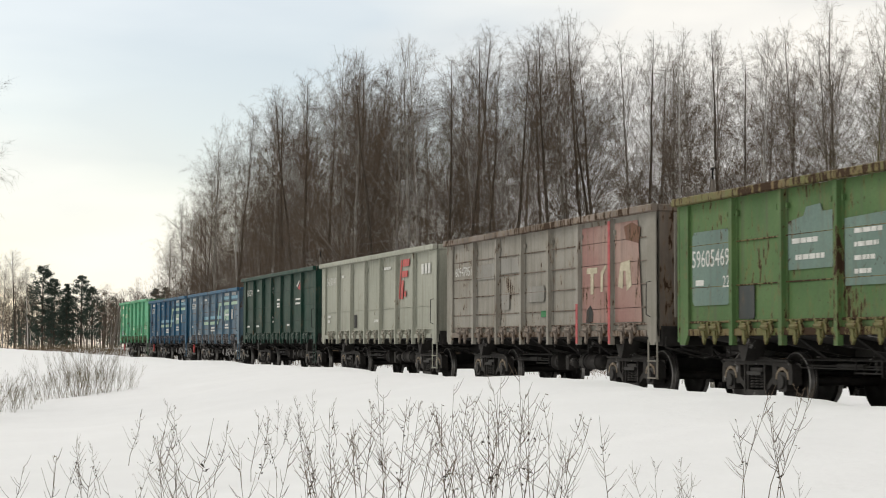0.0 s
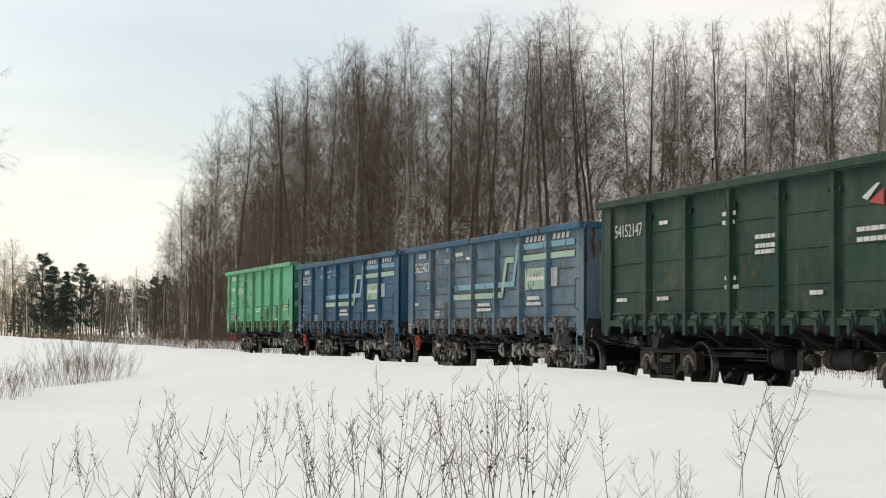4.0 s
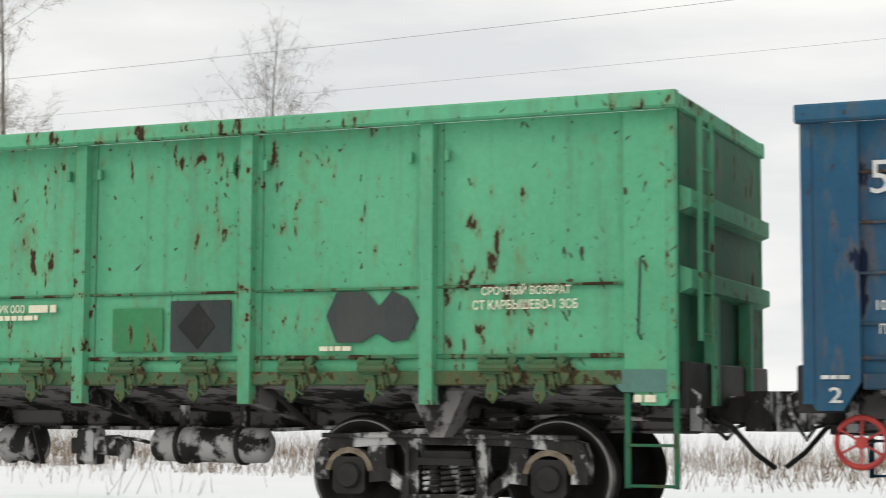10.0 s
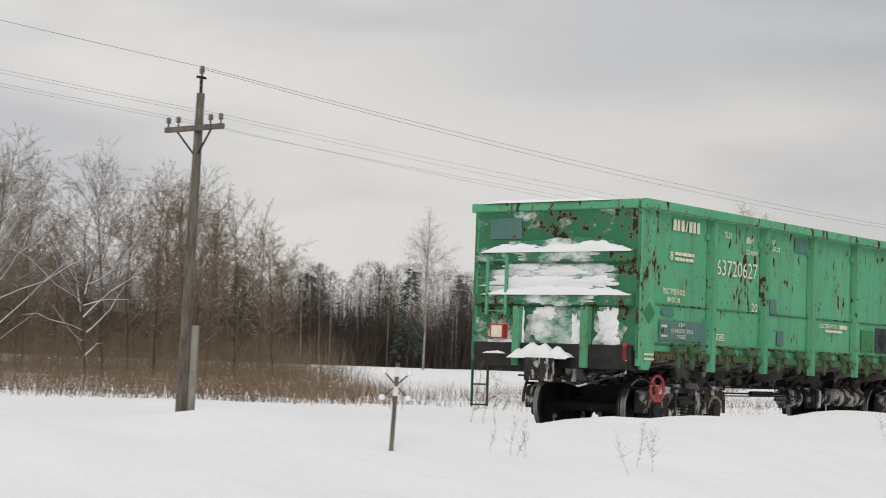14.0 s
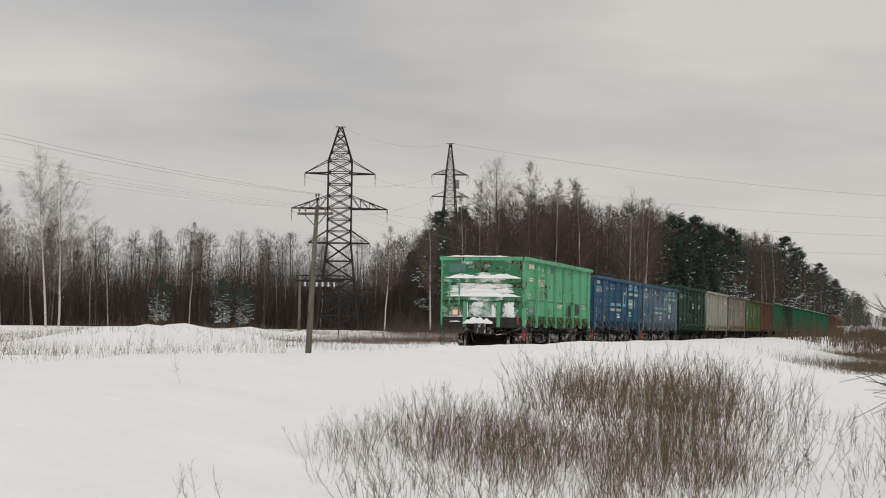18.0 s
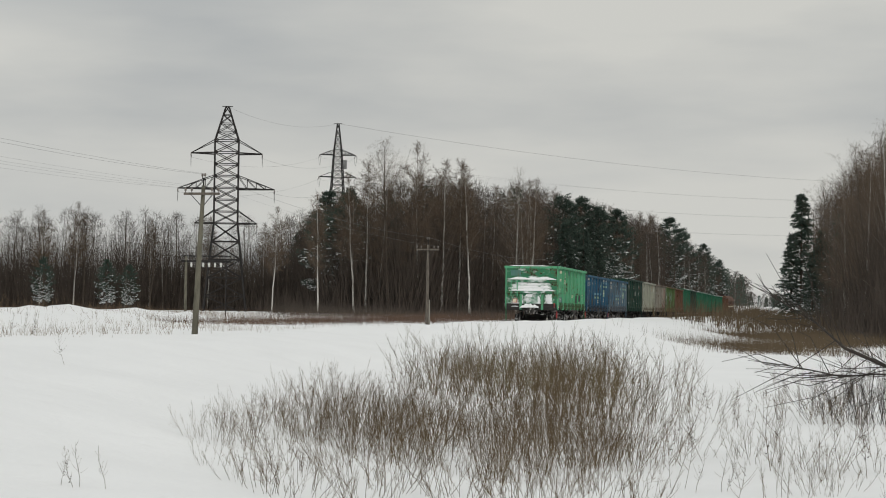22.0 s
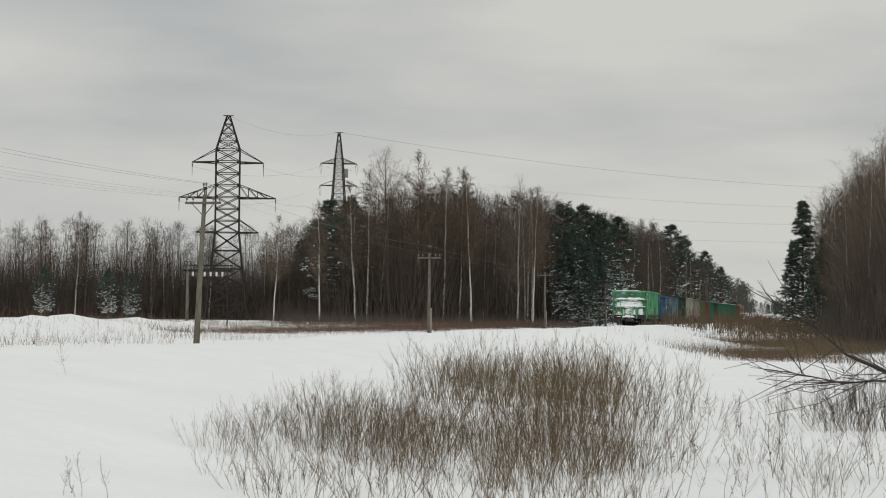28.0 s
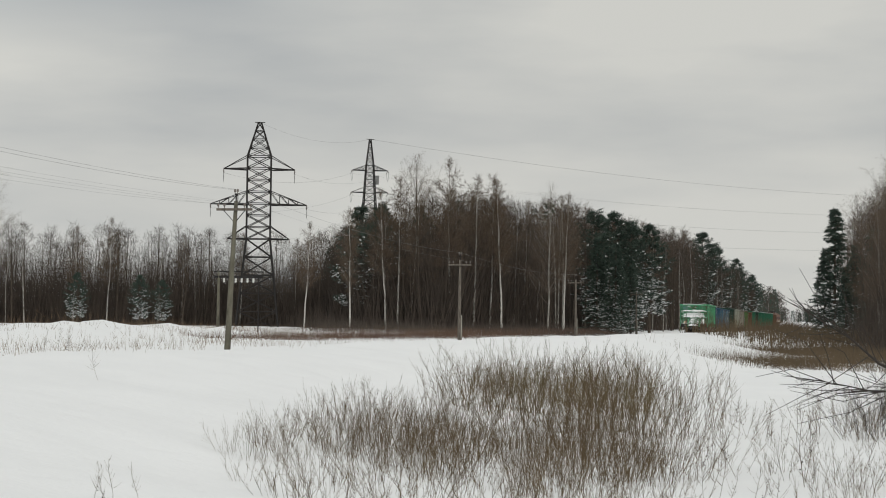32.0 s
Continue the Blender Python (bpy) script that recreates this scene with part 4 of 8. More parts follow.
def dress_green(c):
    P = PAINTS
    m = CREAM_PAINT
    for x0, x1, z0, z1, p in ((-1.5, -1.06, 3.15, 3.38, "patch"), (-2.37, -2.13, 2.04, 2.31, "patch"), (-2.08, -1.85, 1.56, 1.80, "patch"), (1.19, 1.72, 1.54, 1.93, "patch_green"), (1.80, 2.42, 1.53, 1.99, "patch_dark"), (-5.79, -5.44, 1.90, 2.0, "patch"), (-5.85, -4.46, 1.53, 1.83, "patch"), (-4.62, -4.44, 1.40, 1.53, "patch")):
        flat_mark(c, "paint_patch", P[p], x0, x1, z0, z1, y=-1.482, label="square of overpaint" if p != "patch_dark" else "dark square of overpaint", cut=0.012)
    outline_mark(c, "paint_patch", P["black"], [(1.88, 1.76), (2.08, 1.97), (2.26, 1.76), (2.08, 1.56)], -1.4885, "black diamond of overpaint")
    outline_mark(c, "paint_patch", P["patch_dark"], [(3.36, 1.83), (3.46, 2.04), (3.74, 2.03), (3.86, 1.90), (3.98, 2.04), (4.12, 1.97), (4.23, 1.80), (4.12, 1.62), (3.98, 1.60), (3.84, 1.68), (3.70, 1.60), (3.46, 1.60)], -1.4825, "dark double diamond of overpaint")
    outline_mark(c, "paint_patch", P["patch_green"], [(-6.38, 1.91), (-6.21, 2.07), (-6.05, 1.91), (-6.21, 1.75)], -1.523, "diamond of darker green")
    flat_mark(c, "paint_patch", P["patch"], 5.98, 6.42, 1.18, 1.36, -1.523, "grey smear of overpaint", 0.04)
    words(c, "63720627", m, -4.17, -2.82, 2.60, 2.85)
    words(c, "20", m, -3.00, -2.80, 2.07, 2.21)
    words(c, "75.0т", m, -3.95, -3.70, 3.20, 3.30)
    words(c, "88м³", m, -3.23, -2.98, 3.16, 3.27)
    words(c, "120 км/ч", m, -3.23, -2.84, 2.98, 3.07)
    words(c, "КР", m, -2.33, -2.22, 3.22, 3.29)
    words(c, "09.07.22", m, -2.44, -2.05, 3.10, 3.18)
    words(c, "ПОСТРОЕН 0022", m, -5.78, -5.13, 2.22, 2.31)
    words(c, "09.07.18", m, -5.66, -5.28, 2.10, 2.18)
    words(c, "ДР", WHITE_PAINT, -5.30, -5.10, 1.74, 1.80)
    words(c, "10.04.2022 2025", WHITE_PAINT, -5.50, -4.86, 1.65, 1.71)
    words(c, "ПРОБЕГ", WHITE_PAINT, -5.34, -5.06, 1.56, 1.62)
    bars(c, WHITE_PAINT, -5.80, -5.62, 1.58, 1.61)
    bars(c, WHITE_PAINT, -5.80, -5.62, 1.72, 1.76)
    words(c, "8", m, -5.60, -5.50, 2.74, 2.87)
    bars(c, m, -5.46, -4.88, 2.82, 2.87)
    bars(c, m, -5.46, -4.90, 2.74, 2.79)
    blocks(c, m, -5.53, -4.70, 3.19, 3.36)
    words(c, "СРОЧНЫЙ ВОЗВРАТ", m, 4.80, 5.58, 1.98, 2.07)
    words(c, "СТ КАРБЫШЕВО-1 ЗСБ", m, 4.72, 5.64, 1.86, 1.94)
    words(c, "СОБСТВЕННИК ООО", m, -0.52, 0.22, 1.91, 1.985)
    bars(c, m, 0.27, 0.57, 1.91, 1.98)
    bars(c, m, -0.30, 0.37, 1.84, 1.885)
    bars(c, m, 3.30, 3.62, 1.53, 1.57)
    bars(c, m, -6.34, -6.06, 1.22, 1.25, y=-1.531)
    bars(c, m, -6.34, -6.06, 1.29, 1.32, y=-1.531)
    bars(c, m, 6.12, 6.34, 1.10, 1.16, y=-1.531)
    s = Shape()
    for x0, x1, z0, z1 in ((-4.18, -3.88, 1.66, 1.675), (-4.18, -3.88, 1.575, 1.59), (-4.18, -4.165, 1.575, 1.675), (-3.895, -3.88, 1.575, 1.675)):
        s.prism([(x0, z0), (x1, z0), (x1, z1), (x0, z1)], "y", -1.494, -1.490)
    part("frame_mark", s, m, c)
    words(c, "23 800", m, -4.15, -3.92, 1.60, 1.65)
    for sx in (-1,):
        e = sx * 6.48
        yy = 0.95
        s = Shape().box(min(e, e + sx * 0.135), max(e, e + sx * 0.135), yy - 0.12, yy + 0.12, 1.48, 1.70)
        part("warning_plate", s, RED, c, "red and cream warning plate")
        part("plate_face", Shape().box(min(e + sx * 0.135, e + sx * 0.139), max(e + sx * 0.135, e + sx * 0.139), yy - 0.098, yy + 0.098, 1.502, 1.678), CREAM_PAINT, c)
    hand_wheel(c, -5.62, -1.34, 0.80, FADED_RED, 3, "faded red hand-brake wheel")
    part("red_latch", Shape().bar("z", 1.20, 1.46, -6.54, -6.48, -1.36, -1.28, 0.01), RED, c, "small red latch")
    # snow on the tail end
    e = -6.48
    body = 3.58 - 1.345
    for fz, h in ((0.33, 0.17), (0.62, 0.19)):
        z = 1.345 + body * fz + 0.10
        part("lying_snow", snow_ridge((e - 0.045, -1.42, z - 0.03), (e - 0.045, 1.30, z - 0.03), 0.075, h, 40, int(fz * 100)), CAP_SNOW, c, "snow lying on the end beam", smooth=True)
    part("lying_snow", snow_ridge((e - 0.0, -1.0, 3.57), (e - 0.0, 1.35, 3.57), 0.07, 0.06, 30, 3), CAP_SNOW, c, "snow lying on the top rail", smooth=True)
    for k, (y, z, ry, rz, th) in enumerate(((-0.05, 2.46, 1.20, 0.20, 0.006), (0.15, 2.42, 0.90, 0.24, 0.009), (-0.10, 1.66, 0.52, 0.40, 0.006), (0.95, 1.72, 0.22, 0.30, 0.006), (-0.98, 1.62, 0.26, 0.42, 0.006), (-0.05, 2.92, 0.9, 0.10, 0.006), (0.0, 2.76, 0.7, 0.10, 0.006), (-0.1, 2.10, 0.75, 0.10, 0.006), (-0.25, 1.28, 0.5, 0.20, 0.006), (0.05, 1.40, 0.16, 0.34, 0.008))):
        back = e - (0.092 if abs(z - 2.10) < 0.1 or abs(z - 2.75) < 0.1 else 0.003 if z > 1.45 else 0.007)
        part("frost", splat(y, z, ry, rz, back, -1, 80 + k, th), P["green_frosted"], c, "thin frost smeared on the end wall", smooth=True)
    for k, (y, z, ry, rz, th) in enumerate(((0.20, 2.34, 1.00, 0.09, 0.03), (-0.75, 2.36, 0.4, 0.08, 0.03), (0.85, 2.32, 0.40, 0.12, 0.035), (-1.0, 1.70, 0.17, 0.30, 0.05), (-1.06, 1.52, 0.14, 0.16, 0.06), (0.12, 1.90, 0.20, 0.10, 0.018), (-0.42, 1.55, 0.07, 0.34, 0.02), (0.56, 1.62, 0.05, 0.36, 0.02), (0.95, 1.44, 0.24, 0.08, 0.04), (0.95, 1.30, 0.20, 0.05, 0.04), (-0.15, 2.52, 0.45, 0.07, 0.018), (0.55, 2.60, 0.35, 0.06, 0.015))):
        part("blown_snow", splat(y, z, ry, rz, e - 0.012, -1, 40 + k, th), CAP_SNOW, c, "wind-blown snow stuck on the end wall", smooth=True)
    part("blown_snow", snow_ridge((-6.62, -0.45, 1.19), (-6.62, 0.65, 1.19), 0.14, 0.27, 16, 9), CAP_SNOW, c, "heap of snow on the coupler", smooth=True)
    part("lying_snow", snow_ridge((-6.66, 0.75, 1.25), (-6.66, 1.15, 1.25), 0.04, 0.05, 10, 19), CAP_SNOW, c, smooth=True)
    part("end_band", Shape().box(e - 0.0065, e - 0.003, -1.44, 1.44, 1.10, 1.42), P["black"], c, "black painted band across the lower end")
    flat = Shape().box(e - 0.008, e - 0.004, 0.62, 1.22, 3.02, 3.34)
    part("paint_patch", flat, P["patch"], c, "grey square of overpaint on the end")


def dress_blue(c, k):
    P, m, y = PAINTS, WHITE_PAINT, -1.492
    words(c, "56224736" if k == 1 else "56224033", m, -5.93, -4.46, 2.69, 2.95)
    words(c, "20", m, -4.77, -4.53, 2.23, 2.42)
    blocks(c, m, -5.57, -4.88, 3.06, 3.19)
    words(c, "70т", m, -3.97, -3.78, 3.12, 3.27)
    words(c, "77м³", m, -3.20, -2.92, 3.14, 3.28)
    words(c, "120 км/ч", m, -3.24, -2.76, 2.84, 2.97)
    if k == 1:
        words(c, "ПОСТРОЕН 10В", m, -2.31, -1.70, 3.00, 3.09)
        words(c, "25 02 08", m, -2.25, -1.85, 2.85, 2.93)
        words(c, "КР 4", m, -1.36, -1.15, 3.02, 3.10)
        words(c, "10.10.20", m, -1.42, -1.08, 2.88, 2.96)
        words(c, "ДР", m, -5.80, -5.70, 1.92, 2.00)
        words(c, "10.10.23", m, -5.90, -5.60, 1.80, 1.88)
        words(c, "ПРОБЕГ", m, -5.88, -5.56, 1.62, 1.70)
    else:
        bars(c, m, -2.31, -1.70, 3.00, 3.09)
        bars(c, m, -1.42, -1.08, 2.88, 2.96)
        bars(c, m, -5.90, -5.60, 1.80, 1.88)
    words(c, "2", m, -6.26, -6.16, 1.10, 1.22, y=-1.531)
    bars(c, m, -6.32, -6.08, 1.28, 1.31, y=-1.531)
    words(c, "23 500", m, -4.02, -3.70, 1.50, 1.60)
    flat_mark(c, "paint_patch", P["brown_patch"], -3.23, -2.78, 1.48, 1.86, -1.482, "dark brown-grey square of overpaint")
    # flaked remains of older cream lettering, and a boxed stencil
    rr = random.Random(70 + k)
    for i in range(34):
        x, z = rr.uniform(-4.1, -2.85), rr.gauss(2.52, 0.11) if i % 3 else rr.gauss(2.30, 0.05)
        w, h = rr.uniform(0.015, 0.07), rr.uniform(0.012, 0.045)
        poly = [(x + w * rr.uniform(0.4, 1.1) * math.cos(a), z + h * rr.uniform(0.4, 1.1) * math.sin(a)) for a in np.linspace(0, 5.5, 8)]
        outline_mark(c, "paint_flake", P["flake"], poly, -1.480, "flake of old cream paint")
    s = Shape()
    for x0, x1, z0, z1 in ((-4.06, -3.66, 1.63, 1.645), (-4.06, -3.66, 1.455, 1.47), (-4.06, -4.045, 1.47, 1.63), (-3.675, -3.66, 1.47, 1.63)):
        s.prism([(x0, z0), (x1, z0), (x1, z1), (x0, z1)], "y", -1.494, -1.490)
    part("frame_mark", s, m, c)
    # stripes are painted across ribs and sheets: pieces on the sheets between the ribs
    xs = [-6.0] + POSTS + [6.0]
    def run(mt, x0, x1, z0, z1):
        for i in range(7):
            a, b = max(x0, xs[i] + 0.13), min(x1, xs[i + 1] - 0.13)
            if b > a:
                flat_mark(c, "stripe", mt, a, b, z0, z1, -1.490, "painted stripe")
        for p in POSTS:
            if x0 < p < x1:
                flat_mark(c, "stripe", mt, p - 0.055, p + 0.055, z0, z1, -1.5635)
    run(P["stripe_blue"], -2.05, 2.10, 2.14, 2.27)
    run(P["stripe_blue"], 2.32, 6.02, 2.95, 3.08)
    outline_mark(c, "stripe", P["stripe_blue"], [(1.95, 2.14), (2.12, 2.14), (2.40, 2.95), (2.40, 3.08), (2.28, 3.08)], -1.4905)
    run(P["stripe_green"], -2.42, 1.30, 1.90, 2.03)
    run(P["stripe_green"], 1.55, 2.10, 2.70, 2.83)
    run(P["stripe_green"], 2.74, 6.02, 2.70, 2.83)
    outline_mark(c, "stripe", P["stripe_green"], [(1.15, 1.90), (1.32, 1.90), (1.66, 2.70), (1.66, 2.83), (1.52, 2.83)], -1.4905)
    flat_mark(c, "stripe", P["stripe_green"], 2.85, 4.19, 2.05, 2.52, -1.490, "pale green painted panel")
    for i in range(5):
        flat_mark(c, "stripe", m, 4.52 + i * 0.075, 4.555 + i * 0.075, 2.10, 2.50, -1.490)
        outline_mark(c, "stripe", P["stripe_blue"], [(-2.40 + i * 0.06, 2.14), (-2.375 + i * 0.06, 2.14), (-2.345 + i * 0.06, 2.27), (-2.37 + i * 0.06, 2.27)], -1.4905)
    bars(c, m, 3.0, 4.1, 2.25, 2.33, y=-1.497)
    for x0, x1 in ((2.88, 4.18), (4.58, 5.6)):
        x = x0
        while x < x1 - 0.1:
            outline_mark(c, "lettering", m, [(x, 3.11), (x + 0.16, 3.11), (x + 0.22, 3.23), (x + 0.07, 3.23)], -1.4905, "white slanted paint mark")
            x += 0.26
    bars(c, m, 3.0, 3.75, 1.82, 1.90)
    bars(c, m, 2.95, 3.85, 1.70, 1.77)
    bars(c, m, -0.5, 0.4, 1.72, 1.79)
    bars(c, m, -0.6, 0.5, 1.60, 1.67)
    hand_wheel(c, -6.05, -1.36, 0.80, RED, 6, "red hand-brake wheel")


def dress_others():
    P = PAINTS
    c = TRAIN[3][0]
    words(c, "54152147", WHITE_PAINT, -5.9, -4.6, 2.95, 3.2)
    for x, z, n in ((-3.8, 3.1, 0.4), (-1.2, 3.1, 0.5), (-1.2, 2.95, 0.5), (0.0, 2.65, 0.7), (0.0, 2.5, 0.7), (0.0, 2.4, 0.7), (3.2, 2.6, 0.8), (3.2, 2.45, 0.8), (-1.1, 2.0, 0.4), (-1.1, 1.85, 0.5), (1.8, 1.7, 0.4), (-3.9, 1.7, 0.5), (-5.8, 1.7, 0.5)):
        bars(c, WHITE_PAINT, x, x + n, z, z + 0.07)
    outline_mark(c, "emblem", WHITE_PAINT, [(3.35, 3.10), (3.75, 3.28), (3.85, 3.28), (3.50, 3.05)], -1.4905, "white slanting emblem")
    outline_mark(c, "emblem", RED, [(3.55, 3.02), (3.95, 3.2), (3.95, 2.95)], -1.4907, "red corner of the emblem")
    c = TRAIN[4][0]
    words(c, "54150149", WHITE_PAINT, -5.9, -4.7, 2.95, 3.2)
    outline_mark(c, "emblem", RED, [(2.78, 2.32), (2.87, 2.32), (3.09, 3.42), (2.98, 3.42)], -1.4905, "red slanted emblem")
    outline_mark(c, "emblem", RED, [(3.14, 3.22), (3.80, 3.22), (3.86, 3.42), (3.18, 3.42)], -1.4905)
    outline_mark(c, "emblem", RED, [(3.07, 2.92), (3.62, 2.92), (3.67, 3.10), (3.11, 3.10)], -1.4905)
    outline_mark(c, "emblem", RED, [(2.95, 2.32), (3.18, 2.32), (3.28, 2.84), (3.05, 2.84)], -1.4905)
    outline_mark(c, "emblem", RED, [(3.32, 2.38), (3.48, 2.38), (3.51, 2.54), (3.35, 2.54)], -1.4905)
    for x in (5.0, 5.32, 5.62):
        flat_mark(c, "lettering", WHITE_PAINT, x, x + 0.22, 2.95, 3.22, -1.490, "white paint mark")
    for x, z, n in ((-3.9, 3.15, 0.3), (1.2, 3.2, 0.7), (-5.8, 1.9, 0.4), (-5.8, 1.75, 0.3), (0.1, 1.7, 0.5)):
        bars(c, WHITE_PAINT, x, x + n, z, z + 0.08)
    flat_mark(c, "paint_patch", P["black"], -2.3, -2.0, 1.55, 1.95, -1.482, "black square of overpaint")
    c = TRAIN[5][0]
    words(c, "60947051", WHITE_PAINT, -5.9, -4.6, 2.75, 2.98)
    for i in range(5, 7):
        a, b = (POSTS[4] + 0.13, POSTS[5] - 0.13) if i == 5 else (POSTS[5] + 0.13, 5.75)
        outline_mark(c, "paint_patch", P["pink"], [(a, 1.5), (b, 1.5), (b - (0.2 if i == 6 else 0), 3.45), (a, 3.45)], -1.482, "faded pink paint")
    for p in (POSTS[4], POSTS[5]):
        flat_mark(c, "paint_patch", FADED_RED, p - 0.056, p + 0.056, 1.08, 1.9 if p == POSTS[4] else 3.5, -1.5635, "red painted rib")
    outline_mark(c, "lettering", FADED_CREAM, [(3.0, 2.62), (3.55, 2.62), (3.55, 2.50), (3.36, 2.50), (3.34, 2.08), (3.20, 2.08), (3.20, 2.50), (3.0, 2.50)], -1.4905, "cream hand-painted mark")
    outline_mark(c, "lettering", FADED_CREAM, [(4.62, 2.2), (4.75, 2.66), (5.2, 2.70), (5.28, 2.2), (5.05, 2.1), (5.0, 2.5), (4.88, 2.5), (4.85, 2.15)], -1.4905, "cream hand-painted mark")
    outline_mark(c, "paint_patch", P["black"], [(2.95, 1.5), (3.3, 1.52), (3.32, 1.72), (3.18, 1.86), (2.98, 1.75)], -1.4905, "black blot of paint")
    flat_mark(c, "paint_patch", P["patch_green"], 0.3, 0.62, 1.66, 1.80, -1.482)
    outline_mark(c, "lettering", FADED_CREAM, [(3.72, 2.12), (3.84, 2.12), (3.86, 2.46), (4.02, 2.60), (4.0, 2.66), (3.74, 2.52)], -1.4905, "cream hand-painted mark")
    outline_mark(c, "paint_patch", P["brown"], [(5.0, 3.1), (5.6, 3.0), (5.7, 3.3), (5.3, 3.42), (4.9, 3.36)], -1.4835, "rust-red smear on pink paint")
    for x0, x1, z0, z1 in ((-4.15, -2.85, 2.62, 2.98), (-2.4, -1.1, 2.7, 3.05), (-2.35, -1.8, 1.85, 2.25), (-0.6, 0.5, 2.0, 2.35)):
        flat_mark(c, "paint_patch", P["grey_patch"], x0, x1, z0, z1, -1.4815, "pale grey square of overpaint", 0.05)
    c = TRAIN[6][0]
    flat_mark(c, "paint_patch", P["patch_pale"], -5.95, -4.5, 1.75, 3.05, -1.4815, "grey-blue square of overpaint", 0.08)
    outline_mark(c, "paint_patch", P["patch_pale"], [(-2.44, 2.25), (-1.02, 2.25), (-1.02, 3.12), (-1.35, 3.12), (-1.42, 3.24), (-1.85, 3.22), (-1.95, 3.08), (-2.44, 3.02)], -1.4815, "grey-blue patch of overpaint")
    outline_mark(c, "paint_patch", P["patch_pale"], [(-0.70, 1.95), (0.70, 1.95), (0.70, 3.0), (-0.70, 2.96)], -1.4815, "grey-blue square of overpaint")
    outline_mark(c, "paint_patch", P["patch_pale"], [(1.05, 2.3), (2.40, 2.3), (2.40, 3.1), (1.05, 3.1)], -1.4815, "grey-blue square of overpaint")
    for i in range(4):
        bars(c, WHITE_PAINT, -0.42, 0.35 - 0.1 * i, 2.72 - i * 0.2, 2.79 - i * 0.2)
    flat_mark(c, "paint_patch", P["patch_dark"], -4.15, -3.6, 1.5, 2.05, -1.4815, "dark square of overpaint", 0.03)
    words(c, "59605469", WHITE_PAINT, -5.95, -4.5, 2.42, 2.72)
    words(c, "22", WHITE_PAINT, -4.75, -4.5, 2.05, 2.25)
    bars(c, WHITE_PAINT, -5.8, -5.45, 2.1, 2.2)
    bars(c, WHITE_PAINT, -2.3, -1.5, 2.66, 2.74)
    bars(c, WHITE_PAINT, -2.2, -1.3, 2.40, 2.48)


def locomotive():
    """A two-unit freight diesel seen from behind at a distance."""
    loco = thing("diesel_locomotive", "dark red-brown freight diesel locomotive with sooty roof", "locomotive")
    wheels = []
    for k, x0 in enumerate((0.0, 17.0)):
        s = Shape()
        s.prism([(-1.45, 1.2), (-1.5, 3.3), (-1.2, 3.85), (-0.7, 4.15), (0.7, 4.15), (1.2, 3.85), (1.5, 3.3), (1.45, 1.2)], "x", x0 + 0.4, x0 + 16.2)
        part("body", s, PAINTS["brown"], loco)
        part("roof_grilles", Shape().bar("x", x0 + 2, x0 + 9, -0.6, 0.6, 4.15, 4.35, 0.05).bar("x", x0 + 10, x0 + 13, -0.5, 0.5, 4.15, 4.55, 0.05), STEEL_BLACK, loco)
        part("frame", Shape().bar("x", x0 + 0.1, x0 + 16.5, -1.5, 1.5, 0.95, 1.2, 0.02), STEEL_BLACK, loco)
        part("fuel_tank", Shape().bar("x", x0 + 6.2, x0 + 10.4, -1.3, 1.3, 0.35, 0.95, 0.1), STEEL_BLACK, loco)
        for i in range(5):
            part("window", Shape().box(x0 + 2 + i * 2.6, x0 + 2.7 + i * 2.6, -1.52, -1.47, 2.6, 3.1), STEEL_BLACK, loco)
        part("stripe", Shape().box(x0 + 0.5, x0 + 16.1, -1.525, -1.47, 1.9, 2.1), CREAM_PAINT, loco)
        part("end_door", Shape().box(x0 + 0.36, x0 + 0.41, -0.4, 0.4, 1.3, 3.2), STEEL_BLACK, loco)
        for bx in (x0 + 3.2, x0 + 13.4):
            add_bogie(loco, bx, wheels, SOOTY)
    return loco, wheels


def rear_at(t):
    """How far along the line the tail coupler is at t seconds."""
    return -113.406 + 9.6217 * t + 0.00467 * (t - 16) ** 2 / 2


build_train()
LOCO, LOCO_WHEELS = locomotive()


def motions():
    sets = [(c, w, k * PITCH + PITCH / 2) for k, (c, w) in enumerate(TRAIN)] + [(LOCO, LOCO_WHEELS, len(TRAIN) * PITCH)]
    spin = []
    for i in range(0, 961, 2):
        spin.append((i / 30, math.degrees(rear_at(i / 30) / 0.4785)))
    for c, wheels, s in sets:
        rows = []
        for i in range(17):
            x = rear_at(i * 2.0) + s
            rows.append((i * 2.0, pose(x, TRACK_Y, float(fall(x)), 0, math.degrees(math.atan(0.0053)) if abs(x) < 300 else 0.0)))
        walk(c, rows)
        for w, wx in wheels:
            walk(w, [(t, pose(wx, 0, 0.4785, 0, a % 360.0)) for t, a in spin])


# ---- ground and line ----
def smooth(a, b, v):
    t = np.clip((v - a) / (b - a), 0, 1)
    return t * t * (3 - 2 * t)


def fall(x):
    """The line drops gently towards +x."""
    return -0.0053 * np.clip(x, -300, 300)


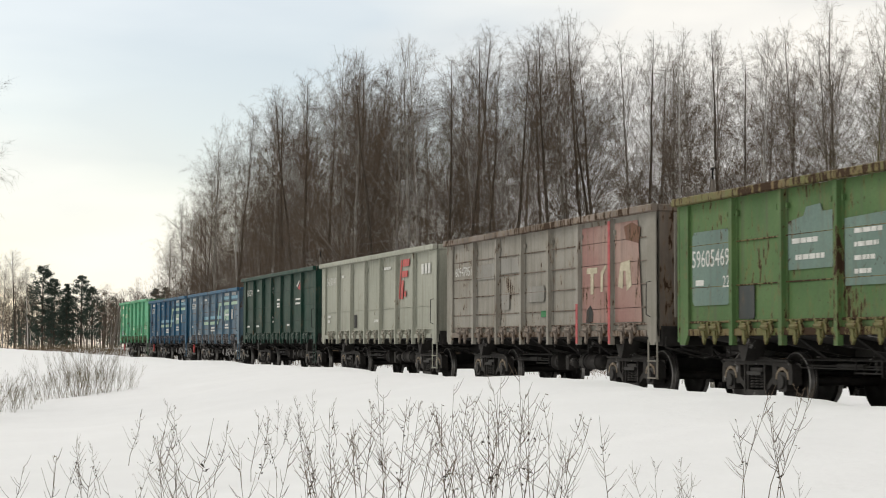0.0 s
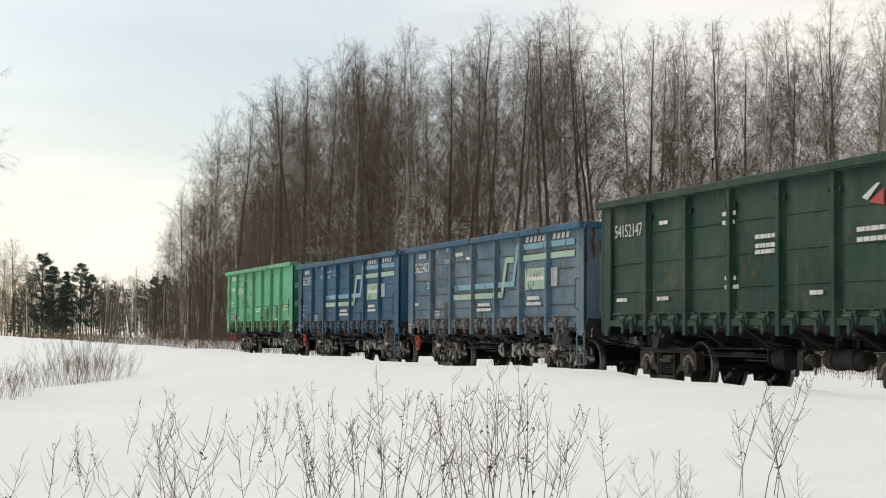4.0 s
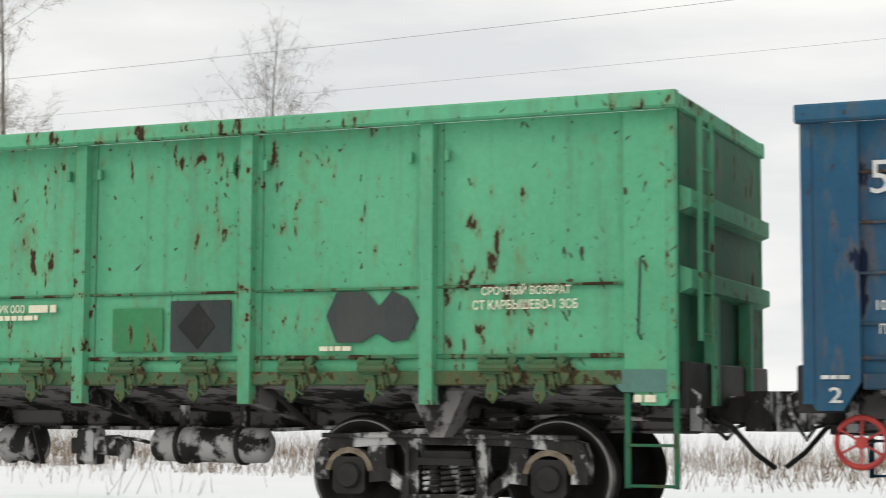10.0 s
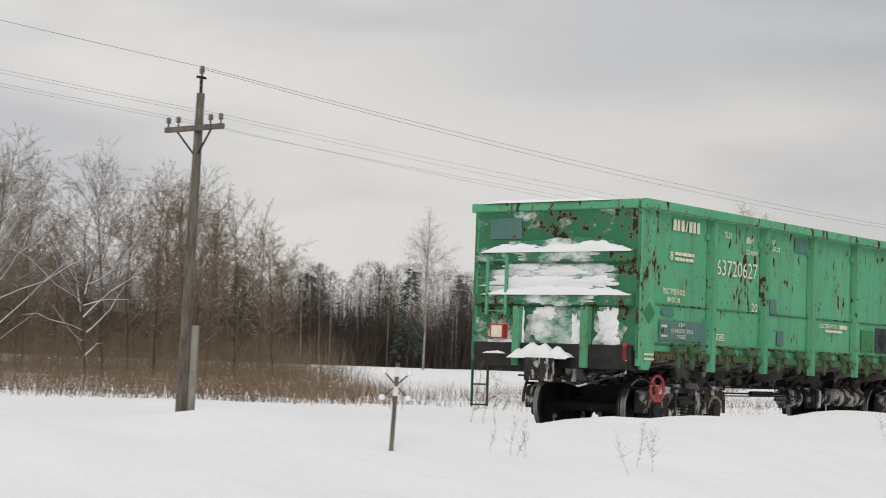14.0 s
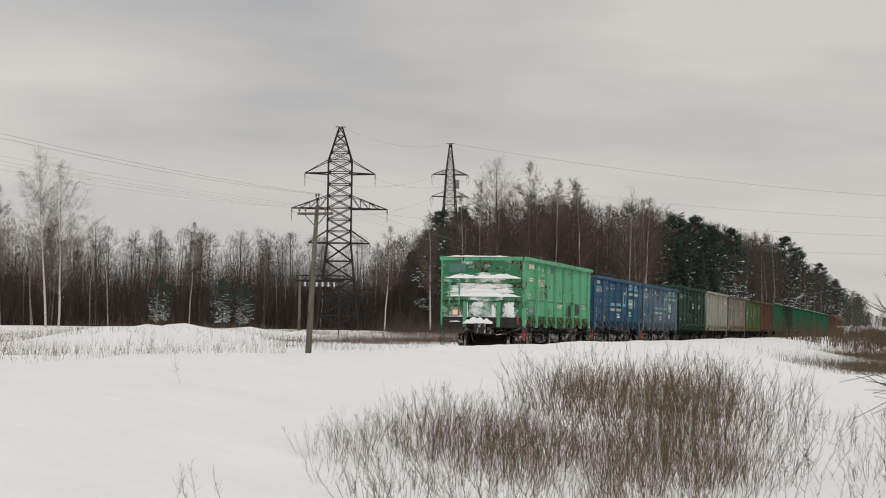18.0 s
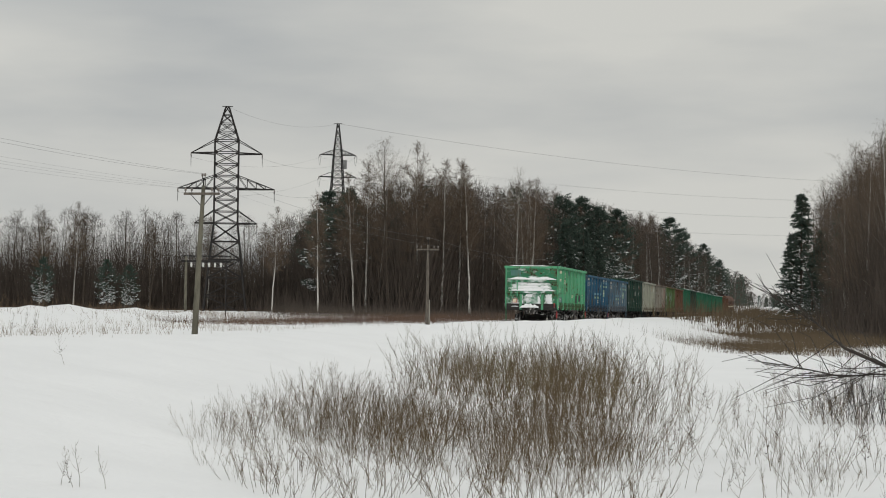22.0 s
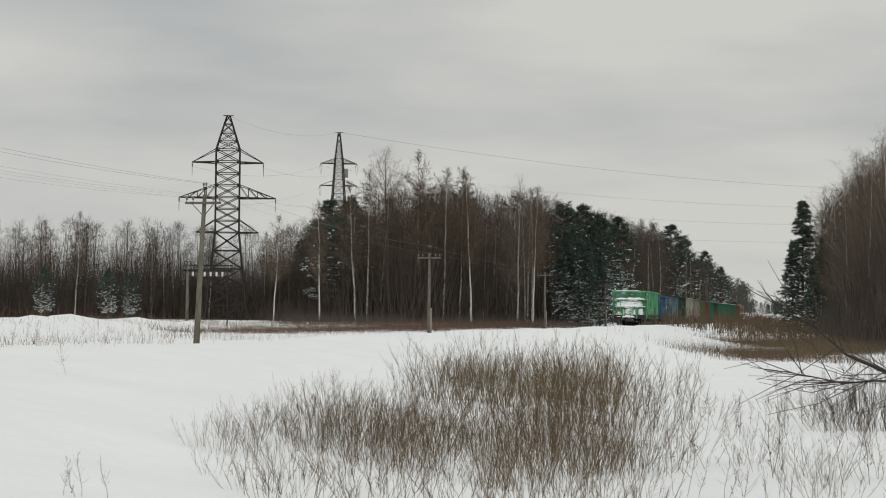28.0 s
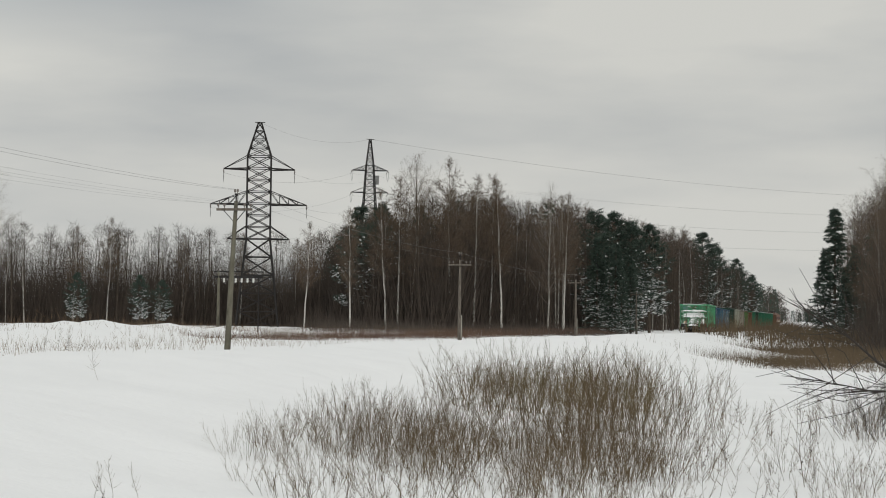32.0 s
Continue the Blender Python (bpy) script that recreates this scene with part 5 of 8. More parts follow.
MOUNDS = [(84, 40, 3.5, 3.0, 1.35), (90, 41.5, 2.0, 3, 1.05), (97, 43, 3.2, 3, 1.25), (76, 37, 3, 2.5, 1.1), (93.5, 38.5, 1.3, 1.6, 0.7), (87, 37, 1.2, 1.5, 0.6), (101.5, 41, 1.4, 1.6, 0.65), (107, 42.5, 1.6, 1.6, 0.7), (117, 46, 2.0, 2, 0.7), (122, 44, 1.5, 1.6, 0.6), (112, 47, 6, 3, 0.8), (104, 45, 3, 2.5, 0.6), (79, 41, 2.0, 2, 0.5), (128, 50, 9, 3, 0.6),
          (10.4, 21.0, 1.5, 1.2, 0.80), (12.4, 21.4, 1.1, 0.9, 0.42), (8.8, 20.6, 1.2, 0.9, 0.5), (19, 23, 4, 1.6, 0.12), (5, 21.5, 3, 1.2, 0.3), (0.5, 20.8, 2.4, 1.2, 0.28), (-5, 21.2, 3.5, 1.4, 0.25), (30, 24, 7, 2, 0.3),
          (6.9, 9.6, 1.1, 0.8, 0.10), (9.9, 9.9, 1.3, 0.7, 0.10), (5.6, 10.1, 1.0, 0.8, -0.05), (8.4, 10.2, 0.7, 0.8, -0.07),
          (15, 8.5, 3, 2, 0.07), (22, 9.5, 4, 2, 0.06), (20.5, 3.2, 2.2, 1.5, 0.12), (-30, 9, 6, 3, 0.06),
          (26.8, 7.5, 0.42, 0.40, -0.14), (27.9, 7.3, 0.40, 0.36, -0.11), (28.9, 7.0, 0.42, 0.38, -0.13), (29.8, 7.4, 0.36, 0.40, -0.10), (30.7, 6.8, 0.45, 0.36, -0.12), (25.0, 8.3, 0.40, 0.36, -0.09), (23.4, 8.6, 0.38, 0.40, -0.08)]


def land(x, y):
    """Height of the snow: a ploughed bank beside the line, the bed of the line, flat fields with drifts."""
    x, y = np.asarray(x, float), np.asarray(y, float)
    z = -0.45 + 0.95 * smooth(2.0, 10.6, y) - 0.62 * smooth(10.8, 12.9, y) - 0.12 * smooth(17, 19.5, y) + 0.5 * smooth(60, 200, np.hypot(x, y)) * smooth(20, 40, y)
    bank = (1 - smooth(11, 13, y)) * smooth(3, 9, y)
    z = z + bank * (0.10 * smooth(30, 48, x) - 0.09 * smooth(1, -6, x))
    w = np.sin(x * 0.83 + 1.3 * np.sin(x * 0.31)) * 0.5 + np.sin(x * 1.9 + y * 0.7) * 0.3 + np.sin(x * 0.37 + y * 0.9 + 2) * 0.6 + 0.35 * np.sin(3.1 * x - 2.3 * y + np.sin(y * 1.7))
    z = z + 0.045 * w * (1 - smooth(11.8, 12.9, y) * (1 - smooth(17, 19, y)))
    for mx, my, sx, sy, h in MOUNDS:
        z = z + h * np.exp(-((x - mx) / sx) ** 2 - ((y - my) / sy) ** 2)
    return z + fall(x)


def make_ground():
    xs = np.concatenate([[-2500, -1500, -900, -600], np.arange(-400, -60, 5), np.arange(-60, 70, 0.45), np.arange(70, 400, 4), [600, 900, 1500, 2500]])
    ys = np.concatenate([[-2500, -1200, -700, -300, -150, -80, -50, -35, -25], np.arange(-18, 2, 0.8), np.arange(2, 20, 0.35), np.arange(20, 60, 1.2), np.arange(60, 120, 8), [180, 300, 600, 1200, 2500]])
    X, Y = np.meshgrid(xs, ys)
    v = np.stack([X.ravel(), Y.ravel(), land(X, Y).ravel()], 1)
    nx, ny = len(xs), len(ys)
    i = (np.arange(ny - 1)[:, None] * nx + np.arange(nx - 1)[None]).ravel()
    f = np.stack([i, i + 1, i + nx + 1, i + nx], 1)
    me = bpy.data.meshes.new("ground")
    me.from_pydata(v.tolist(), [], f.tolist())
    me.polygons.foreach_set("use_smooth", [True] * len(f))
    me.materials.append(SNOW)
    tagged(new("ground", me), "deep clean snow over fields and track bank", "snow", kind="structure")


def make_line():
    line = tagged(new("railway_track"), "single snow-covered railway track on a low bed", "railway track", kind="structure")
    prof = [(-0.066, -0.172), (0.066, -0.172), (0.066, -0.160), (0.012, -0.140), (0.009, -0.05), (0.035, -0.04), (0.036, -0.004), (0.03, 0.0), (-0.03, 0.0), (-0.036, -0.004), (-0.035, -0.04), (-0.009, -0.05), (-0.012, -0.140), (-0.066, -0.160)]
    for k in (-0.76, 0.76):
        s = Shape()
        xs = list(np.arange(-300, 301, 25.0))
        n = len(prof)
        v = [(x, TRACK_Y + k + a, float(fall(x)) + b) for x in xs for a, b in prof]
        s.add(v, [(i * n + j, i * n + (j + 1) % n, (i + 1) * n + (j + 1) % n, (i + 1) * n + j) for i in range(len(xs) - 1) for j in range(n)])
        part("rail", s, RAIL, line, "rusty rail with a worn head")
    # strip of snow along the bed, the train's shade put into its grey
    xs = np.arange(-300, 301, 1.0)
    ys = np.linspace(13.0, 16.9, 12)
    X, Y = np.meshgrid(xs, ys)
    Z = land(X, Y) + 0.012 + 0.02 * np.sin(X * 2.3 + Y * 3) * np.sin(X * 0.7)
    n = len(xs)
    i = (np.arange(len(ys) - 1)[:, None] * n + np.arange(n - 1)[None]).ravel()
    me = bpy.data.meshes.new("track_bed")
    me.from_pydata(np.stack([X.ravel(), Y.ravel(), Z.ravel()], 1).tolist(), [], np.stack([i, i + 1, i + n + 1, i + n], 1).tolist())
    me.materials.append(SHADED_DIRTY_SNOW)
    part("track_bed", me, None, line, "dirty snow between the rails, greyed for the train's shade")
    sl = Shape().bar("y", -1.35, 1.35, -0.13, 0.13, -0.32, -0.165, 0.02).mesh("sleeper", CONCRETE)
    for i in range(-90, 90):
        x = i * 0.58 + 6
        part("sleeper", sl, None, line, "", pose(x, TRACK_Y, float(fall(x)) + 0.06))


# ---- trees ----
def tubes(P, R, n=3):
    """Thin tapered limbs: P is (limbs, points, 3), R (limbs, points)."""
    k, m, _ = P.shape
    d = np.gradient(P, axis=1)
    d /= np.linalg.norm(d, axis=2, keepdims=True) + 1e-9
    ref = np.where(np.abs(d[..., 2:3]) > 0.9, np.array([1.0, 0, 0]), np.array([0, 0, 1.0]))
    u = np.cross(d, ref)
    u /= np.linalg.norm(u, axis=2, keepdims=True) + 1e-9
    w = np.cross(d, u)
    a = np.arange(n) * 2 * np.pi / n
    V = P[:, :, None] + R[:, :, None, None] * (u[:, :, None] * np.cos(a)[:, None] + w[:, :, None] * np.sin(a)[:, None])
    idx = np.arange(k * m * n).reshape(k, m, n)
    nx = np.roll(idx, -1, axis=2)
    F = np.stack([idx[:, :-1], nx[:, :-1], nx[:, 1:], idx[:, 1:]], -1).reshape(-1, 4)
    return V.reshape(-1, 3), F


def slivers(P, D, width):
    """Twigs: one long thin triangle each, from P along D."""
    k = len(P)
    r = np.random.normal(size=(k, 3))
    s = np.cross(D, r)
    s /= np.linalg.norm(s, axis=1, keepdims=True) + 1e-9
    s *= np.broadcast_to(np.asarray(width, float), (k,))[:, None] / 2
    V = np.stack([P - s, P + s, P + D], 1).reshape(-1, 3)
    return V, np.arange(3 * k).reshape(k, 3)


def joined(name, pieces, smooth_shade=False):
    """One mesh from (verts, faces, material) pieces."""
    me = bpy.data.meshes.new(name)
    mats, V, F, M, n = [], [], [], [], 0
    for v, f, m in pieces:
        if m not in mats:
            mats.append(m)
        V.append(v)
        F.extend((f + n).tolist())
        M.extend([mats.index(m)] * len(f))
        n += len(v)
    me.from_pydata(np.concatenate(V).tolist(), [], F)
    for m in mats:
        me.materials.append(m)
    me.polygons.foreach_set("material_index", M)
    if smooth_shade:
        me.polygons.foreach_set("use_smooth", [True] * len(F))
    return me


def unit(v):
    return v / (np.linalg.norm(v, axis=-1, keepdims=True) + 1e-9)


def bare_tree(H, nb, crown_low, spread, rise, n2=9, n3=9, tw=0.016, seed=0, droop=0.35, domed=False, limb=0.30, fine=1.0, arch=0.16, fuzz=0.38):
    """Trunk, limbs, branches and twigs of a leafless tree; returns the trunk and crown pieces."""
    np.random.seed(seed)
    m = 13
    t = np.linspace(0, 1, m)
    lean = np.random.normal(0, 0.035, 2)
    wob = np.cumsum(np.random.normal(0, 0.09, (m, 2)), 0) * 0.5
    trunk = np.stack([lean[0] * t * H + wob[:, 0], lean[1] * t * H + wob[:, 1], t * H], 1)
    trunk[:, :2] -= trunk[0, :2]
    r0 = 0.0072 * H
    tr = r0 * (1 - t) ** 0.8 + 0.008
    pieces_t = [tubes(trunk[None], tr[None], 7)]
    # limbs
    hb = crown_low + (1 - crown_low) * np.sort(np.random.rand(nb)) ** 0.85
    hb = np.clip(hb, 0, 0.985)
    base = np.stack([np.interp(hb, t, trunk[:, i]) for i in range(3)], 1)
    q = (hb - crown_low) / (1 - crown_low)
    shape = 0.42 + 0.58 * np.sin(np.pi * np.clip(0.15 + 0.78 * q, 0, 1)) if domed else 0.12 + 0.88 * np.sin(np.pi * np.clip(0.30 + 0.68 * q, 0, 1)) ** 0.9
    L = H * spread * shape * np.random.uniform(0.55, 1.25, nb)
    az = np.arange(nb) * 2.4 + np.random.normal(0, 0.5, nb)
    el = np.radians(rise + np.random.normal(0, 9, nb) + 24 * q)
    dirs = np.stack([np.cos(az) * np.cos(el), np.sin(az) * np.cos(el), np.sin(el)], 1)
    s = np.linspace(0, 1, 6)
    bend = np.random.normal(0, 0.10, (nb, 1, 3)) * L[:, None, None]
    kink = np.random.normal(0, 0.020, (nb, 6, 3)) * L[:, None, None] * s[None, :, None]
    P = base[:, None] + dirs[:, None] * (s[None, :, None] * L[:, None, None]) + bend * (s * s)[None, :, None] + kink
    P[:, :, 2] += (arch * L[:, None] * s ** 2) * np.random.uniform(-0.3, 1, (nb, 1))
    rb = np.interp(hb, t, tr) * limb
    R = rb[:, None] * (1 - 0.85 * s)[None] + 0.004
    limbs = tubes(P, R, 3)
    # branches along the limbs
    k2 = nb * n2
    i1 = np.random.choice(nb, k2, p=L / L.sum())
    s1 = np.random.uniform(0.12, 0.99, k2)
    f1 = s1 * 5
    j = np.clip(f1.astype(int), 0, 4)
    B = P[i1, j] + (P[i1, j + 1] - P[i1, j]) * (f1 - j)[:, None]
    d2 = unit(unit(P[i1, j + 1] - P[i1, j]) * 0.8 + np.random.normal(0, 0.48, (k2, 3)))
    L2 = L[i1] * np.random.uniform(0.25, 0.58, k2) * (1.2 - 0.6 * s1)
    s3 = np.linspace(0, 1, 3)
    P2 = B[:, None] + d2[:, None] * (s3[None, :, None] * L2[:, None, None])
    P2[:, 2, 2] -= droop * 0.35 * L2
    R2 = np.array([0.009, 0.0065, 0.003])[None] * np.ones((k2, 1)) * (H / 20) * fine
    br = tubes(P2, R2, 3)
    # twigs
    k3 = k2 * n3
    i2 = np.random.choice(k2, k3, p=L2 / L2.sum())
    s4 = np.random.uniform(0.1, 1.0, k3)
    T = B[i2] + (P2[i2, 2] - B[i2]) * s4[:, None]
    d3 = unit(d2[i2] * 0.8 + np.random.normal(0, fuzz, (k3, 3)) + np.array([0, 0, -droop]))
    L3 = np.random.uniform(0.3, 0.95, k3) * (H / 20) * (1 - 0.4 * q[i1][i2])
    tg = slivers(T, d3 * L3[:, None], tw)
    return pieces_t, [limbs, br, tg]


TREES = {}


def tree_variants():
    for k in range(7):
        pale = k in (0, 2, 3, 5)
        tp, cp = bare_tree(22, 78, 0.16, 0.25 if k != 4 else 0.21, 42, 11, 16, 0.0084, 100 + k, 0.62, False, 0.19 if pale else 0.15, 0.50, 0.30, 0.5)
        TREES["birch", k] = (joined("trunk", [(*p, BIRCH if k in (0, 3) else DULL_BIRCH if pale else BARK) for p in tp], True), joined("crown", [(*cp[0], PALE_LIMB if pale else LIMB), (*cp[1], TWIG), (*cp[2], TWIG)]), 22)
    for k in range(4):
        tp, cp = bare_tree(20, 46, 0.16, 0.19, 36, 10, 18, 0.0095, 150 + k, 0.35, False, 0.14, 0.5, 0.30, 0.5)
        TREES["young", k] = (joined("trunk", [(*p, DULL_BIRCH if k % 2 else PALE_LIMB) for p in tp], True), joined("crown", [(*cp[0], PALE_LIMB), (*cp[1], ALDER_TWIG), (*cp[2], ALDER_TWIG)]), 20)
    for k in range(3):
        tp, cp = bare_tree(19, 62, 0.12, 0.27, 24, 11, 13, 0.0085, 200 + k, 0.0, True, 0.20, 0.65, 0.34, 0.46)
        TREES["aspen", k] = (joined("trunk", [(*p, OLIVE_BARK) for p in tp], True), joined("crown", [(*cp[0], OLIVE_BARK), (*cp[1], ASPEN_TWIG), (*cp[2], ASPEN_TWIG)]), 19)
    for k in range(3):
        tp, cp = bare_tree(9, 52, 0.08, 0.36, 42, 11, 17, 0.013, 300 + k, 0.05, True, fuzz=0.5)
        v, f = cp[1]
        n = len(v) // 9
        pick = np.random.rand(n) < 0.12
        keep = v.reshape(n, 9, 3)[pick] + np.array([0, 0, 0.012])
        fk = (np.arange(len(keep))[:, None, None] * 9 + f.reshape(n, 6, 4)[0][None]).reshape(-1, 4)
        TREES["alder", k] = (joined("trunk", [(*p, BARK) for p in tp], True), joined("crown", [(*c, ALDER_TWIG) for c in cp]), 9, joined("bough_snow", [(keep.reshape(-1, 3), fk, CAP_SNOW)]))
    for k in range(2):
        tp, cp = bare_tree(9, 26, 0.10, 0.52, 22, 13, 14, 0.009, 350 + k, 0.0, True, 0.85, 0.9, 0.45, 0.5)
        v, f = cp[0]
        n = len(v) // 18
        w = v.reshape(n, 6, 3, 3).copy()
        w = (w - w.mean(2, keepdims=True)) * 0.85 + w.mean(2, keepdims=True) + np.array([0, 0, 0.035])
        TREES["spreading", k] = (joined("trunk", [(*p, BARK) for p in tp], True), joined("crown", [(*cp[0], BARK), (*cp[1], ALDER_TWIG), (*cp[2], ALDER_TWIG)]), 9, joined("bough_snow", [(w.reshape(-1, 3), f, CAP_SNOW)]))
    for k in range(4):
        tp, cp = bare_tree(18, 56, 0.34, 0.185, 48, 9, 26, 0.0135, 400 + k, 0.35, False, 0.18, 0.8, 0.25, 0.5)
        TREES["slim", k] = (joined("trunk", [(*p, BIRCH if k else BARK) for p in tp], True), joined("crown", [(*cp[0], PALE_LIMB if k else LIMB), (*cp[1], TWIG), (*cp[2], TWIG)]), 18)
    for k in range(4):
        TREES["conifer", k] = conifer(k)


def conifer(k):
    """k 0, 1: spruce; 2, 3: pine. Trunk, needle boughs, snow on the boughs."""
    np.random.seed(500 + k)
    H = 16.0
    spruce = k < 2
    trunk = tubes(np.array([[[0, 0, 0], [0.05, 0.02, H * 0.5], [0, 0, H]]]), np.array([[0.19, 0.12, 0.02]]), 7)
    nb = 190 if spruce else 130
    q = np.random.rand(nb) ** 0.9
    z = H * (0.06 + 0.93 * q) if spruce else H * (0.16 + 0.82 * q)
    L = (2.5 * (1 - q) ** 0.8 + 0.25) * np.random.uniform(0.75, 1.2, nb) if spruce else (2.3 * np.sin(np.pi * np.clip(q * 0.8 + 0.2, 0, 1)) + 0.4) * np.random.uniform(0.6, 1.2, nb)
    az = np.random.rand(nb) * 2 * np.pi
    rise = np.random.normal(-0.28 if spruce else 0.30, 0.14, nb)
    d = np.stack([np.cos(az), np.sin(az), rise], 1)
    base = np.stack([0 * z, 0 * z, z], 1)
    s = np.linspace(0, 1, 4)
    P = base[:, None] + d[:, None] * (s[None, :, None] * L[:, None, None])
    P[:, :, 2] += (0.12 * s ** 2)[None] * L[:, None]
    limbs = tubes(P, np.tile(np.array([0.035, 0.025, 0.015, 0.005]), (nb, 1)), 3)
    n = 46
    i = np.repeat(np.arange(nb), n)
    st = np.random.uniform(0.15, 1, nb * n) if spruce else np.random.uniform(0.45, 1.05, nb * n)
    T = base[i] + d[i] * (st * L[i])[:, None]
    T[:, 2] += 0.12 * st ** 2 * L[i]
    T += np.random.normal(0, 0.05 if spruce else 0.16, T.shape)
    dd = unit(np.random.normal(0, 0.6, T.shape) + d[i] * 0.7 + np.array([0, 0, -0.25 if spruce else 0.35]))
    tuft = slivers(T, dd * np.random.uniform(0.22, 0.55, (len(T), 1)), 0.115)
    ns = 340 if spruce else 620
    near_ground = np.clip(1.15 - T[:, 2] / (H * 0.75), 0.06, 1) ** 2
    j = np.random.choice(len(T), ns, p=near_ground / near_ground.sum())
    sn = slivers(T[j] + np.array([0, 0, 0.06]), unit(np.random.normal(0, 1, (ns, 3)) * np.array([1, 1, 0.2])) * np.random.uniform(0.2, 0.6, (ns, 1)), 0.19 if spruce else 0.24)
    return (joined("trunk", [(*trunk, BARK)], True), joined("boughs", [(*limbs, BARK), (*tuft, NEEDLE)]), H, joined("bough_snow", [(*sn, CAP_SNOW)]))


TREE_WORDS = {"birch": ("birch_tree", "tall leafless birch with fine brown twigs", "tree"), "aspen": ("aspen_tree", "broad leafless aspen with olive-brown branches", "tree"),
              "alder": ("alder_tree", "low leafless alder with spreading dark branches", "tree"), "spreading": ("willow_tree", "old leafless willow with crooked snow-lined limbs", "tree"), "young": ("young_birch", "thin leafless birch with sparse pale branches", "tree"), "slim": ("slim_birch", "slim leafless birch with a pale bare trunk", "tree"),
              "conifer": ("conifer_tree", "dark conifer with snow on its boughs", "tree")}


def plant(kind, k, x, y, h, turn, group="trees beside the line", sink=0.15, wide=1.0, snowy=True):
    v = TREES[kind, k]
    name, label, cat = TREE_WORDS[kind]
    sc = h / v[2]
    ob = thing(name, label, cat, group)
    ob.matrix_basis = Matrix.Translation((x, y, float(land(x, y)) - sink)) @ pose(0, 0, 0, 0, 0, turn) @ Matrix.Diagonal((sc * wide, sc * wide, sc, 1))
    part("trunk", v[0], None, ob)
    part("crown", v[1], None, ob)
    if len(v) > 3 and snowy:
        tagged(part("bough_snow", v[3], None, ob, "snow on the boughs"), kind="stuff")
    return ob


def along(edge, f):
    """The point at fraction f of a polyline, and its unit tangent."""
    e = np.array(edge, float)
    d = np.linalg.norm(np.diff(e, axis=0), axis=1)
    c = np.concatenate([[0], np.cumsum(d)])
    s = f * c[-1]
    i = min(int(np.searchsorted(c, s, "right")) - 1, len(d) - 1)
    return e[i] + (e[i + 1] - e[i]) * (s - c[i]) / d[i], (e[i + 1] - e[i]) / d[i], c[-1]


def bearing_tree(kind, k, az, D, el, turn=0, **kw):
    """A tree at a bearing and distance from the viewer, its top at an elevation angle."""
    p = heading(az, 0) * D
    top = EYE.z + D * math.tan(radians(el))
    return plant(kind, k, p.x, p.y, top - float(land(p.x, p.y)) + 0.15, turn, **kw)


def woods(name, label, spots, pale=0.3, conifers=0.05, twigs=150, seed=1, tw=0.05, low=0.45, spread=0.15, dark=True):
    """Far woods: many small leafless trees as one mesh."""
    np.random.seed(seed)
    n = len(spots)
    S = np.array(spots, float)
    z0 = land(S[:, 0], S[:, 1]) - 0.2
    kind = np.random.rand(n)
    con = kind < conifers
    white = (kind > 1 - pale)
    H = S[:, 2]
    lean = np.random.normal(0, 0.025, (n, 2)) * H[:, None]
    base = np.stack([S[:, 0], S[:, 1], z0], 1)
    tip = base + np.stack([lean[:, 0], lean[:, 1], H], 1)
    mid = (base + tip) / 2 + np.random.normal(0, 0.28, (n, 3))
    P = np.stack([base, mid, tip], 1)
    R = np.stack([0.0075 * H, 0.0055 * H, 0 * H + 0.02], 1)
    pieces = []
    for sel, m in ((white, DULL_BIRCH), (~white, BARK)):
        if sel.any():
            v, f = tubes(P[sel], R[sel], 4)
            pieces.append((v, f, m))
    lf = ~con
    i = np.repeat(np.where(lf)[0], twigs)
    t = low + (1 - low) * np.random.rand(len(i)) ** 0.9
    a = np.random.rand(len(i)) * 2 * np.pi
    q = (t - low) / (1 - low)
    rad = H[i] * spread * np.sin(np.pi * np.clip(q * 0.8 + 0.15, 0, 1)) * np.sqrt(np.random.rand(len(i)))
    B = base[i] + (tip[i] - base[i]) * t[:, None] + np.stack([np.cos(a) * rad, np.sin(a) * rad, 0.6 * rad], 1)
    d = unit(np.stack([np.cos(a) * 0.5, np.sin(a) * 0.5, np.random.normal(0.55, 0.5, len(i))], 1) + np.random.normal(0, 0.42, (len(i), 3)))
    v, f = slivers(B, d * np.random.uniform(0.4, 1.25, (len(i), 1)) * (H[i] / 14)[:, None], tw)
    pieces.append((v, f, TWIG_DARK if dark else TWIG))
    if con.any():
        i = np.repeat(np.where(con)[0], 260)
        t = 0.12 + 0.88 * np.random.rand(len(i))
        a = np.random.rand(len(i)) * 2 * np.pi
        rad = H[i] * 0.16 * (1 - t) ** 0.8 * np.random.uniform(0.4, 1, len(i)) + 0.1
        B = base[i] + (tip[i] - base[i]) * t[:, None] + np.stack([np.cos(a) * rad, np.sin(a) * rad, 0 * rad], 1)
        d = unit(np.stack([np.cos(a), np.sin(a), np.random.normal(-0.3, 0.35, len(i))], 1))
        v, f = slivers(B, d * np.random.uniform(0.6, 1.4, (len(i), 1)), 0.38)
        pieces.append((v, f, NEEDLE))
    tagged(new(name, joined(name, pieces)), label, "woods", kind="stuff")


SKYLINE = ([40, 60, 64, 68, 71, 74.4, 75.4, 76.5, 79, 80.2, 81.2, 82.5, 83.5, 85.3, 86.2, 87.5, 88.2, 89, 90.2, 91.2, 92.3, 93.5],
           [2.9, 3.0, 2.75, 2.8, 2.6, 2.8, 3.3, 3.9, 3.95, 3.6, 3.8, 3.3, 3.1, 2.65, 2.1, 1.35, 0.7, 0.5, 2.6, 4.0, 5.0, 5.8])


